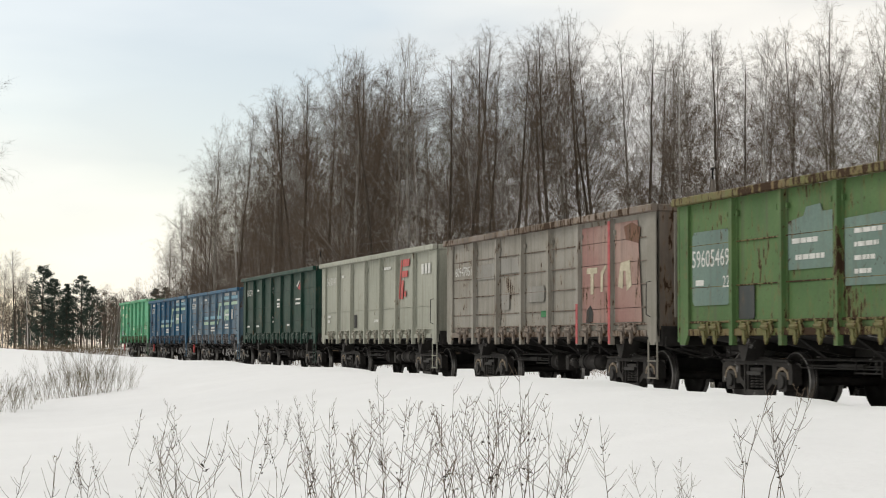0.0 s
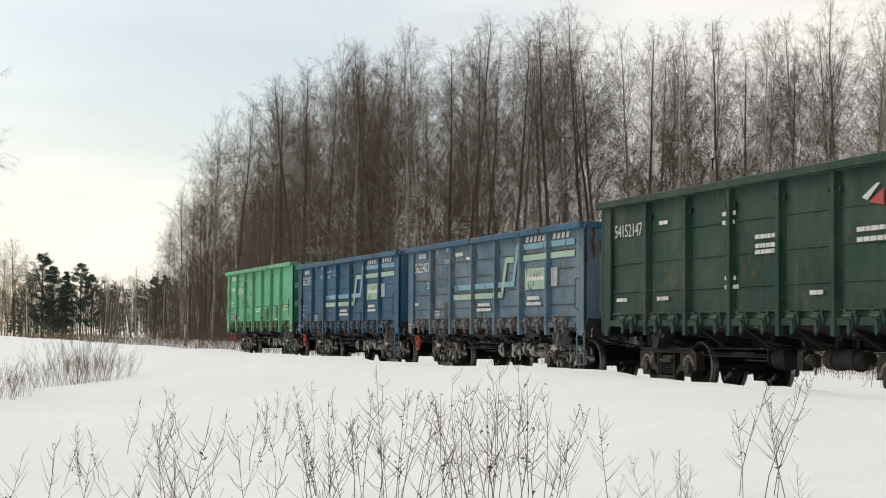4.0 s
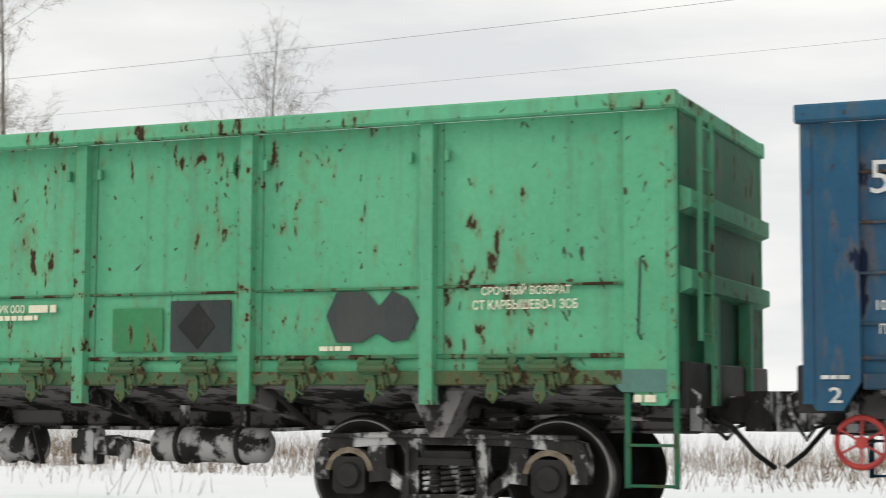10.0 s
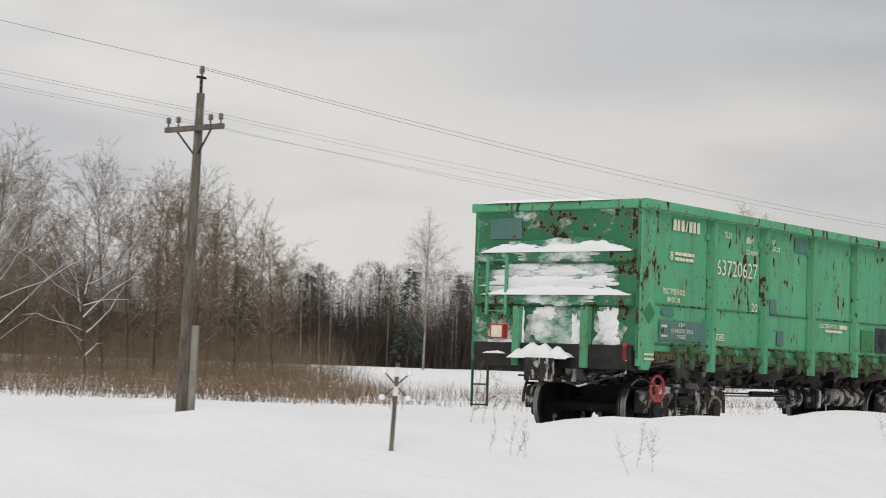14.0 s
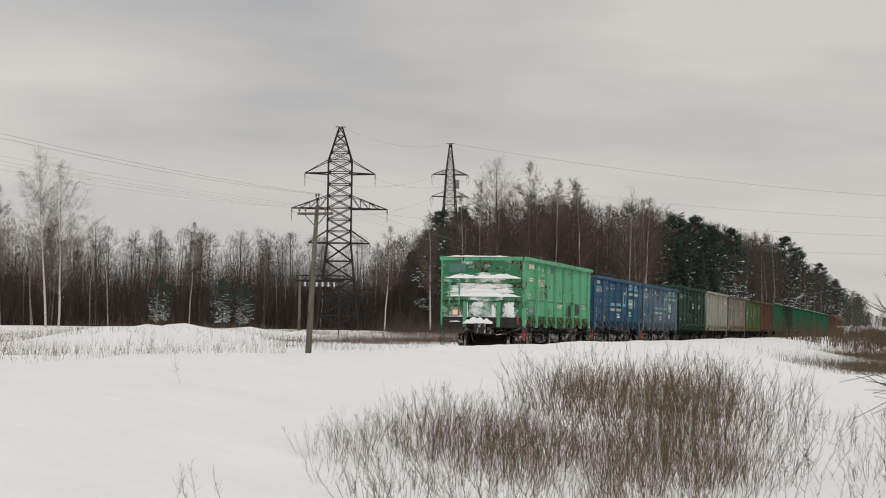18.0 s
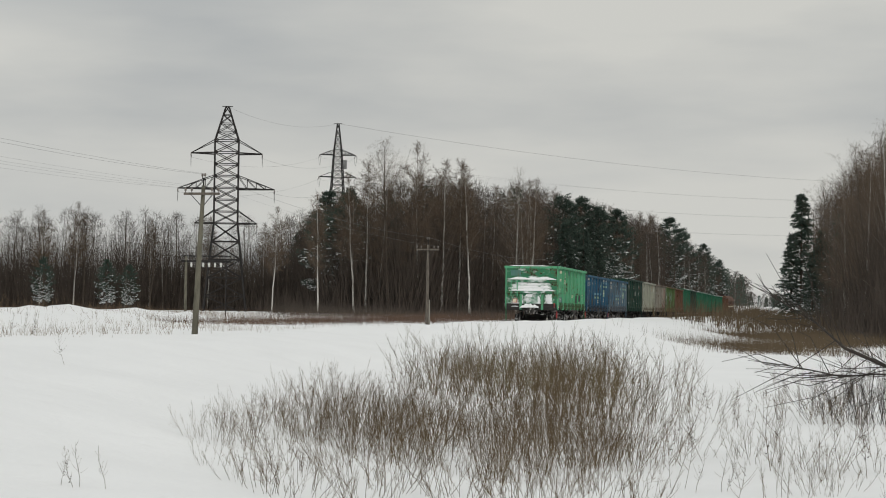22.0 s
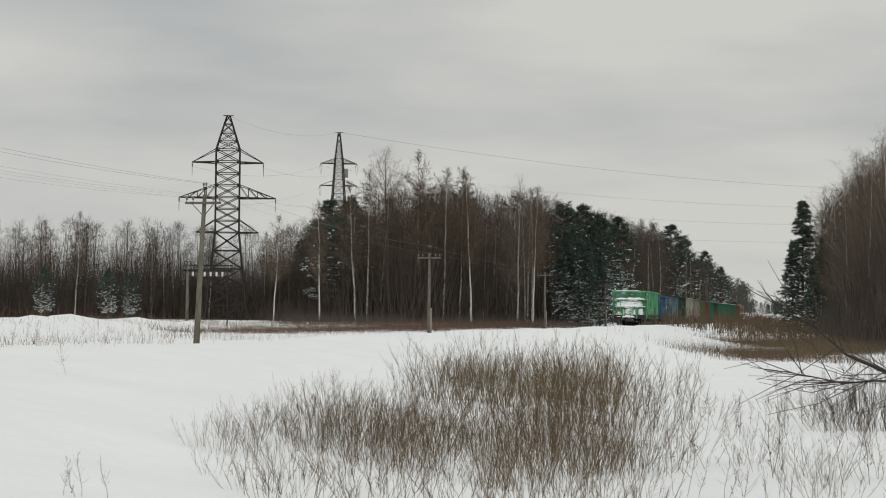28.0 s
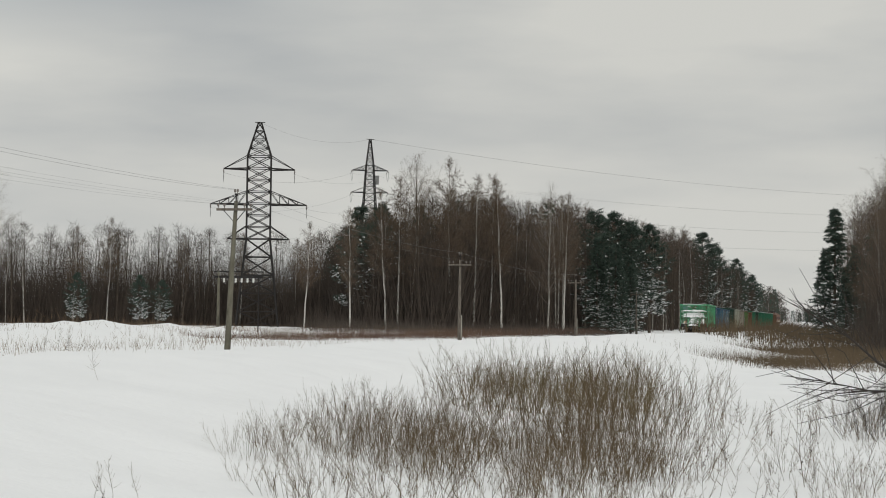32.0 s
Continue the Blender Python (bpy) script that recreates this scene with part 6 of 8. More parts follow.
def wood_height(x, y):
    """Height of the eastern woods above the ground, by their outline against the sky."""
    x, y = np.asarray(x, float), np.asarray(y, float)
    el = np.interp(np.degrees(np.arctan2(x, y)), *SKYLINE)
    return EYE.z + np.hypot(x, y) * np.tan(np.radians(el)) - land(x, y)


def thicket(name, label, spots, material, hmin, hmax, width, per, jitter, seed, lean=0.25, category="undergrowth", snow=0.0, outline=False):
    """Brush, reeds or dry grass: upright slivers round many spots, as one mesh."""
    np.random.seed(seed)
    S = np.repeat(np.array(spots, float)[:, :2], per, axis=0)
    S = S + np.random.normal(0, jitter, S.shape)
    B = np.stack([S[:, 0], S[:, 1], land(S[:, 0], S[:, 1]) - 0.05], 1)
    d = unit(np.random.normal(0, lean, B.shape) * np.array([1, 1, 0.3]) + np.array([0, 0, 1.0]))
    L = np.random.uniform(hmin, hmax, len(B)) * (wood_height(B[:, 0], B[:, 1]) if outline else 1.0)
    pieces = [(*slivers(B, d * L[:, None], width), material)]
    if snow:
        k = np.random.rand(len(B)) < snow
        pieces.append((*slivers(B[k] + d[k] * (L[k] * 0.55)[:, None], unit(np.random.normal(0, 1, (int(k.sum()), 3)) * np.array([1, 1, 0.5])) * 0.5, width * 1.6), CAP_SNOW))
    tagged(new(name, joined(name, pieces)), label, category, kind="stuff")


def outward(p):
    """From the edge of the eastern wood into it: away from the road, then away from the line."""
    return p / np.hypot(p[0], p[1]) if p[0] < p[1] * 5.2 else np.array([0.5, 0.866])


def plant_woods():
    tree_variants()
    rr = random.Random(5)
    # the birch wood behind the line, seen first
    edge = [(-238, 34), (-190, 33), (-130, 34), (-104, 38), (-92, 46), (-86, 56)]
    for row, (depth, n) in enumerate(((0, 33), (3.5, 24), (8, 16), (14, 12))):
        for i in range(n):
            p, t, _ = along(edge, min(1, max(0, (i + rr.uniform(-0.35, 0.35)) / (n - 1))) ** 0.75)
            nrm = np.array([-t[1], t[0]])
            q = p + nrm * (depth + rr.uniform(-1.2, 1.2))
            h = rr.gauss(21.9, 1.3) + 1.3 * math.exp(-((q[0] + 150) / 18) ** 2) - 0.115 * max(0, -170 - q[0]) - 2.2 * float(smooth(-118, -98, q[0]))
            plant("birch", rr.randrange(7), q[0], q[1], h, rr.uniform(0, 360), "birch wood beyond the line")
    spots = []
    for i in range(90):
        p, t, _ = along(edge, rr.random() ** 1.15)
        q = p + np.array([-t[1], t[0]]) * rr.uniform(10, 40)
        if q[0] < -2.6 * q[1] or rr.random() < 0.10:
            spots.append((q[0], q[1], rr.uniform(10, 15)))
    woods("inner_wood", "leafless birches deep in the wood", spots, 0.2, 0.0, 230, 3, 0.036, 0.12, 0.17, False)
    # alders and young birches under the tall ones, thicker towards the far end
    spots = []
    for i in range(320):
        f = rr.random() ** 1.25 * 0.94
        p, t, _ = along(edge, f)
        q = p + np.array([-t[1], t[0]]) * rr.uniform(-2.5, 12)
        if q[0] < -2.7 * q[1] or rr.random() < 0.22:
            spots.append((q[0], q[1], rr.uniform(4.5, 10.5) if q[0] < -2.7 * q[1] else rr.uniform(2.5, 5)))
    woods("understorey", "brown leafless alders and saplings under the birches", spots, 0.06, 0.0, 420, 33, 0.022, 0.06, 0.26, False)
    brush = []
    for i in range(1500):
        p, t, _ = along(edge, rr.random())
        q = p + np.array([-t[1], t[0]]) * rr.uniform(-2, 22)
        brush.append((q[0], q[1]))
    thicket("wood_brush", "tangled bare brush along the wood's edge", brush, TWIG, 1.0, 4.5, 0.026, 18, 0.9, 4, 0.38)
    # the distant tree line down the line to the west
    spots = [(-rr.uniform(400, 560), rr.uniform(14, 75), rr.uniform(9, 15)) for _ in range(260)]
    woods("distant_wood", "distant wood of bare trees", spots, 0.1, 0.10, 190, 6, 0.08, 0.12, 0.19, False)
    for kind, k, az, el in (("birch", 1, -87.4, 3.0), ("birch", 2, -86.9, 2.7), ("birch", 6, -86.5, 3.15), ("birch", 0, -86.1, 2.6), ("conifer", 2, -85.65, 2.75), ("conifer", 3, -85.3, 2.35), ("conifer", 0, -84.9, 2.2), ("conifer", 3, -84.45, 2.45), ("conifer", 2, -84.1, 2.1), ("birch", 6, -83.7, 2.15), ("birch", 2, -83.3, 1.9), ("birch", 5, -82.7, 2.3), ("conifer", 2, -82.1, 2.05), ("conifer", 3, -81.75, 2.1), ("birch", 1, -81.3, 1.75), ("conifer", 0, -87.9, 2.3)):
        bearing_tree(kind, k, az, 330, el, rr.uniform(0, 360), group="trees far down the western line", wide=1.25, snowy=False)
    # single trees beyond the line, nearer the crossing
    for kind, k, az, D, el in (("young", 0, -53.3, 84, 12.4), ("young", 3, -55.2, 95, 7.6), ("young", 1, -56.6, 98, 7.0), ("aspen", 0, -47.7, 70, 16.0), ("young", 2, -50.0, 80, 13.5), ("aspen", 1, -49.2, 78, 10.5), ("aspen", 2, -46.4, 84, 9.5), ("young", 0, -44.9, 90, 9.8), ("young", 3, -42.4, 76, 15.0), ("young", 1, -44.0, 88, 9.4),
                               ("young", 2, -38.9, 74, 15.0), ("young", 0, -37.3, 72, 14.9), ("young", 1, -40.7, 88, 9.0), ("young", 3, -36.0, 82, 8.8), ("birch", 2, -29.0, 92, 12.2), ("young", 1, -51.7, 92, 10.2), ("young", 2, -57.8, 100, 6.8), ("young", 0, -34.6, 86, 7.4), ("young", 3, -39.9, 90, 7.6), ("young", 2, -43.2, 92, 7.8)):
        bearing_tree(kind, k, az, D, el, rr.uniform(0, 360))
    for i in range(26):
        az = rr.uniform(-59, -35)
        bearing_tree("young" if rr.random() < 0.8 else "aspen", rr.randrange(3), az, rr.uniform(84, 108), rr.uniform(6.5, 8.5) + 4.0 * math.exp(-((az + 49) / 5) ** 2) * rr.random(), rr.uniform(0, 360))
    low = [tuple((heading(rr.uniform(-64, -34.5), 0) * rr.uniform(84, 112))[:2]) + (rr.uniform(4.5, 9.5),) for _ in range(150)]
    woods("thin_copse", "thin pale saplings behind the single trees", low, 0.25, 0.0, 240, 34, 0.011, 0.08, 0.24, False)
    for i in range(4):
        bearing_tree("birch", rr.choice((0, 2, 3, 5)), -66.5 + i * 2.3 + rr.uniform(-0.6, 0.6), rr.uniform(100, 116), rr.uniform(9.6, 11.0), rr.uniform(0, 360), group="birch wood beyond the line")
    bearing_tree("birch", 5, -90.6, 46, 13.5, 40)
    # the alder clump east of the crossing
    for i in range(50):
        az = rr.uniform(15.5, 47)
        D = rr.uniform(80, 112)
        bearing_tree("alder", rr.randrange(3), az, D, rr.uniform(3.2, 4.9) * (1.0 if az < 46 else 0.8), rr.uniform(0, 360), group="alders east of the crossing")
    for az, D, el in ((32.0, 78, 5.3), (37.5, 80, 5.4), (41.0, 84, 5.0), (28.4, 76, 5.2), (43.5, 90, 4.7), (34.6, 84, 4.9)):
        bearing_tree("alder", rr.randrange(3), az, D, el, rr.uniform(0, 360), group="alders east of the crossing")
    for k, az, D, el in ((0, 28.9, 73, 5.75), (1, 26.2, 76, 4.9), (1, 37.0, 74, 4.4), (0, 33.4, 78, 4.6), (0, 40.5, 78, 4.2)):
        bearing_tree("spreading", k, az, D, el, rr.uniform(0, 360), group="alders east of the crossing")
    thicket("alder_brush", "snowy bare brush under the alders", [tuple((heading(rr.uniform(14.5, 49), 0) * rr.uniform(76, 110))[:2]) for _ in range(760)], ALDER_TWIG, 1.0, 3.6, 0.022, 14, 0.6, 8, 0.3)
    mass = [tuple((heading(rr.uniform(14.5, 47.5), 0) * rr.uniform(86, 118))[:2]) for _ in range(1500)]
    thicket("alder_saplings", "dense bare saplings among the alders", mass, ALDER_TWIG, 1.0, 4.4, 0.016, 9, 0.8, 20, 0.42)
    # the wood across the eastern field
    edge2 = [(123, 188), (180, 151), (225, 120), (246, 90), (245, 70), (208, 54), (205, 46), (235, 40), (300, 34), (420, 30), (620, 28)]
    spots = []
    for i in range(1050):
        f = rr.random() ** 1.1
        p, t, _ = along(edge2, f)
        q = p - outward(p) * rr.uniform(-2, 4) if rr.random() < 0.2 else p + outward(p) * rr.uniform(0, 42)
        h = rr.uniform(0.80, 1.02) * float(wood_height(q[0], q[1]))
        spots.append((q[0], q[1], h))
    woods("eastern_wood", "dark leafless wood across the field", spots, 0.26, 0.03, 420, 11, 0.045, 0.10, 0.17, True)
    thicket("eastern_brush", "dark brush along the eastern wood", [tuple(along(edge2, rr.random())[0] + np.array([rr.uniform(-3, 8), rr.uniform(0, 9)])) for _ in range(1300)], TWIG_DARK, 1.2, 5.0, 0.05, 11, 1.2, 12, 0.42)
    spots = []
    for i in range(1500):
        az = rr.uniform(73.0, 83)
        D = rr.uniform(150, 175) + 25 * float(smooth(76, 83, az)) + 40 * rr.random() ** 2
        p = heading(az, 0) * D
        if p.y > 22:
            spots.append((p.x, p.y))
    thicket("edge_brush", "tangled brown brush before the eastern wood", spots[:420], TWIG_DARK, 0.4, 1.9, 0.034, 10, 1.1, 27, 0.5)
    verge = [(x, rr.uniform(29, 36) + max(0, 135 - x) * 0.12) for x in [rr.uniform(104, 250) for _ in range(1500)]]
    thicket("russet_grass", "russet dry grass and twigs beside the line", verge, RUSSET, 0.25, 0.85, 0.018, 20, 1.2, 28, 0.35, "grass")
    mass = []
    for i in range(4600):
        p, t, _ = along(edge2[:8], rr.random())
        q = p + outward(p) * (rr.random() ** 1.4 * 30)
        mass.append((q[0], q[1]))
    thicket("eastern_saplings", "dense dark saplings filling the eastern wood", mass, TWIG_DARK, 0.3, 0.88, 0.07, 18, 1.2, 16, 0.20, outline=True)
    mass = []
    for i in range(900):
        p, t, _ = along(edge2[6:], rr.random() ** 1.5)
        q = p + outward(p) * (rr.random() ** 1.4 * 30)
        mass.append((q[0], q[1]))
    thicket("corridor_saplings", "dense dark saplings along the line", mass, TWIG_DARK, 0.35, 0.92, 0.09, 20, 1.2, 17, 0.24, outline=True)
    mass = [(125 + 295 * rr.random() ** 1.5, -rr.uniform(4.5, 34)) for _ in range(1900)] + [(x, -x * 0.052 - rr.uniform(0, 9)) for x in [rr.uniform(95, 150) for _ in range(500)]]
    thicket("near_side_saplings", "dense dark saplings in the wood beside the line", mass, TWIG_DARK, 0.2, 0.85, 0.05, 18, 1.2, 18, 0.20, outline=True)
    spots = [(420 + 680 * rr.random() ** 1.3, rr.uniform(27, 55), rr.uniform(14, 18)) for _ in range(260)] + [(rr.uniform(420, 1100), -rr.uniform(8, 50), rr.uniform(13, 18)) for _ in range(130)] + [(rr.uniform(1150, 1250), rr.uniform(-60, 70), rr.uniform(7, 11)) for _ in range(160)]
    woods("corridor_end_wood", "far woods closing the view down the line", spots, 0.1, 0.35, 130, 19, 0.38, 0.08, 0.22)
    for i in range(46):
        f = 0.05 + 0.6 * (i + rr.random()) / 46
        p, t, _ = along(edge2, f)
        q = p + outward(p) * rr.uniform(-1, 5)
        plant("slim", rr.randrange(4), q[0], q[1], rr.uniform(0.86, 1.06) * float(wood_height(q[0], q[1])), rr.uniform(0, 360), "birches along the eastern wood")
    for kind, k, az, D, el in (("birch", 0, 62.0, 200, 5.0), ("birch", 3, 62.4, 202, 4.8), ("birch", 5, 51.4, 190, 4.6), ("slim", 1, 60.2, 200, 3.9), ("birch", 1, 76.7, 212, 5.15), ("slim", 1, 77.7, 214, 5.0), ("slim", 2, 78.4, 216, 4.5), ("slim", 1, 79.4, 218, 4.35), ("slim", 2, 76.0, 215, 4.4), ("slim", 1, 75.6, 214, 4.0), ("slim", 2, 79.0, 222, 4.5), ("birch", 5, 80.9, 222, 4.15), ("slim", 1, 81.4, 226, 3.9), ("slim", 2, 74.4, 205, 3.4), ("slim", 1, 72.9, 205, 2.9),
                               ("conifer", 2, 82.4, 262, 3.45), ("conifer", 3, 83.0, 270, 3.4), ("conifer", 2, 83.6, 268, 3.1), ("conifer", 0, 82.5, 246, 2.6), ("conifer", 1, 83.1, 242, 2.4), ("conifer", 0, 83.6, 246, 1.7), ("conifer", 1, 83.3, 238, 1.2), ("conifer", 3, 84.2, 285, 3.0), ("conifer", 2, 82.9, 256, 2.3), ("conifer", 3, 83.5, 258, 2.0), ("conifer", 2, 75.4, 225, 3.6), ("conifer", 3, 85.9, 420, 2.75), ("conifer", 2, 86.3, 450, 2.4), ("conifer", 3, 87.0, 520, 1.9), ("conifer", 2, 87.5, 560, 1.4),
                               ("conifer", 0, 90.12, 235, 3.55), ("conifer", 1, 90.75, 230, 2.4), ("conifer", 0, 89.80, 240, 2.2), ("conifer", 1, 90.45, 226, 1.7), ("conifer", 3, 74.7, 232, 3.5), ("conifer", 2, 65.6, 210, 1.2), ("conifer", 3, 67.6, 205, 1.15), ("conifer", 2, 68.3, 207, 1.0), ("conifer", 0, 56.6, 180, 1.9), ("conifer", 1, 57.2, 182, 1.3)):
        bearing_tree(kind, k, az, D, el, rr.uniform(0, 360), group="trees down the line", wide=1.25 if kind == "conifer" else 1.0)
    # the wood on the near side of the line
    spots = []
    for i in range(330):
        x = rr.uniform(125, 420)
        y = -rr.uniform(3.5, 40) - max(0, 170 - x) * 0.06
        spots.append((x, y, rr.uniform(0.75, 1.0) * float(wood_height(x, y))))
    woods("near_side_wood", "dark leafless wood beside the line", spots, 0.16, 0.05, 240, 14, 0.065, 0.12, 0.17)
    for az, D, el in ((92.9, 128, 5.5), (92.3, 136, 5.0), (91.9, 150, 4.6), (92.6, 142, 5.2), (91.5, 165, 4.2), (91.2, 180, 3.9), (93.3, 122, 5.7), (91.7, 158, 4.4), (92.1, 146, 4.8), (93.0, 138, 5.4)):
        bearing_tree("birch", rr.randrange(7), az, D, el, rr.uniform(0, 360), group="birches beside the line")
    for i in range(16):
        x = rr.uniform(120, 200)
        plant("slim", rr.randrange(4), x, -rr.uniform(4.5, 9) - max(0, 150 - x) * 0.05, rr.uniform(8, 10.5), rr.uniform(0, 360), "birches beside the line")
    thicket("near_side_brush", "dark brush at the foot of the wood", [(rr.uniform(90, 330), -rr.uniform(2.5, 12)) for _ in range(700)], TWIG_DARK, 1.2, 4.5, 0.03, 12, 0.8, 15, 0.25)


# ---- shrubs, weeds and grass ----
def shrub_mesh(seed, n, h, spread, r, material, side=3, open_form=0.30):
    """A stool of stiff, slightly crooked stems, each forking upwards twice into fine shoots."""
    np.random.seed(seed)
    a = np.random.rand(n) * 2 * np.pi
    q = np.sqrt(np.random.rand(n))
    base = np.stack([np.cos(a) * q * spread * 0.5, np.sin(a) * q * spread * 0.5, np.full(n, -0.08)], 1)
    out = np.stack([np.cos(a) * q, np.sin(a) * q, 0 * a], 1) * open_form + np.random.normal(0, 0.19, (n, 3)) * np.array([1, 1, 0])
    L = h * np.random.uniform(0.45, 1.0, n)
    s = np.linspace(0, 1, 6)
    crook = np.cumsum(np.random.normal(0, 0.019, (n, 6, 3)), 1) * np.array([1, 1, 0.3]) * (s > 0)[None, :, None]
    P = base[:, None] + (np.array([0, 0, 1.0]) + out)[:, None] * (s[None, :, None] * L[:, None, None]) + crook
    R = r * np.array([1.0, 0.88, 0.74, 0.58, 0.42, 0.24])[None] * np.random.uniform(0.65, 1.25, (n, 1))
    pieces = [(*tubes(P, R, 4), material)]
    src, srcd, srcl, rad = P, unit(P[:, 5] - P[:, 0]), L, r * 0.55
    for level in range(2):
        k = len(src) * (side if level == 0 else 2)
        i = np.random.randint(0, len(src), k)
        m = src.shape[1] - 1
        st = np.random.uniform(0.28, 0.96, k) * m
        j = np.minimum(st.astype(int), m - 1)
        B = src[i, j] + (src[i, j + 1] - src[i, j]) * (st - j)[:, None]
        d = unit(srcd[i] + np.random.normal(0, 0.46, (k, 3)) + np.array([0, 0, 0.22]))
        l = srcl[i] * np.random.uniform(0.16, 0.42, k)
        Q = np.stack([B, B + d * (l * 0.5)[:, None] + np.random.normal(0, 0.008, (k, 3)), B + d * l[:, None] + np.array([0, 0, 0.025])], 1)
        pieces.append((*tubes(Q, np.tile(np.array([1.0, 0.75, 0.35]) * rad, (k, 1)), 3), material))
        src, srcd, srcl, rad = Q, d, l, rad * 0.72
    return joined("shoots", pieces)


def weed_mesh(seed, stems, h):
    """Dead stalks with side twigs and small dry seed heads."""
    np.random.seed(seed)
    P = []
    for k in range(stems):
        a, L = np.random.rand() * 6.3, h * np.random.uniform(0.6, 1.0)
        b = np.random.normal(0, 0.16, 2)
        tilt = np.random.normal(0, 0.17, 2)
        s = np.linspace(0, 1, 5)
        P.append(np.stack([b[0] + tilt[0] * s * L + 0.03 * np.sin(s * 5 + a), b[1] + tilt[1] * s * L, -0.05 + s * L], 1))
    P = np.array(P)
    R = np.array([0.0038, 0.0034, 0.0028, 0.0021, 0.0013])[None] * np.random.uniform(0.7, 1.15, (stems, 1))
    pieces = [(*tubes(P, R, 4), STALK)]
    ns = 13
    i = np.repeat(np.arange(stems), ns)
    st = np.random.uniform(1.3, 3.95, len(i))
    j = st.astype(int)
    B = P[i, j] + (P[i, j + 1] - P[i, j]) * (st - j)[:, None]
    az = np.random.rand(len(i)) * 6.3
    up = np.random.uniform(0.25, 1.0, len(i))
    d = np.stack([np.cos(az) * 0.7, np.sin(az) * 0.7, up], 1)
    L = h * np.random.uniform(0.08, 0.32, len(i)) * (1.3 - st / 4)
    Q = np.stack([B, B + d * (L * 0.5)[:, None], B + d * L[:, None] + np.array([0, 0, 0.03])], 1)
    pieces.append((*tubes(Q, np.tile(np.array([0.0022, 0.0018, 0.0011]), (len(i), 1)), 3), STALK))
    e = np.concatenate([Q[:, 2], P[:, 4]])
    e = e[np.random.rand(len(e)) < 0.22]
    n = len(e)
    e = np.repeat(e, 2, axis=0) + np.random.normal(0, 0.007, (n * 2, 3))
    pieces.append((*slivers(e, unit(np.random.normal(0, 1, e.shape)) * 0.022, 0.010), STALK))
    # curled dead leaves clinging to some stems
    c = np.repeat(B[np.random.rand(len(B)) < 0.05], 4, axis=0)
    c = c + np.random.normal(0, 0.014, c.shape) * np.array([1, 1, 1.8])
    pieces.append((*slivers(c, unit(np.random.normal(0, 1, c.shape)) * 0.034, 0.018), FALLEN))
    return joined("stalks", pieces)


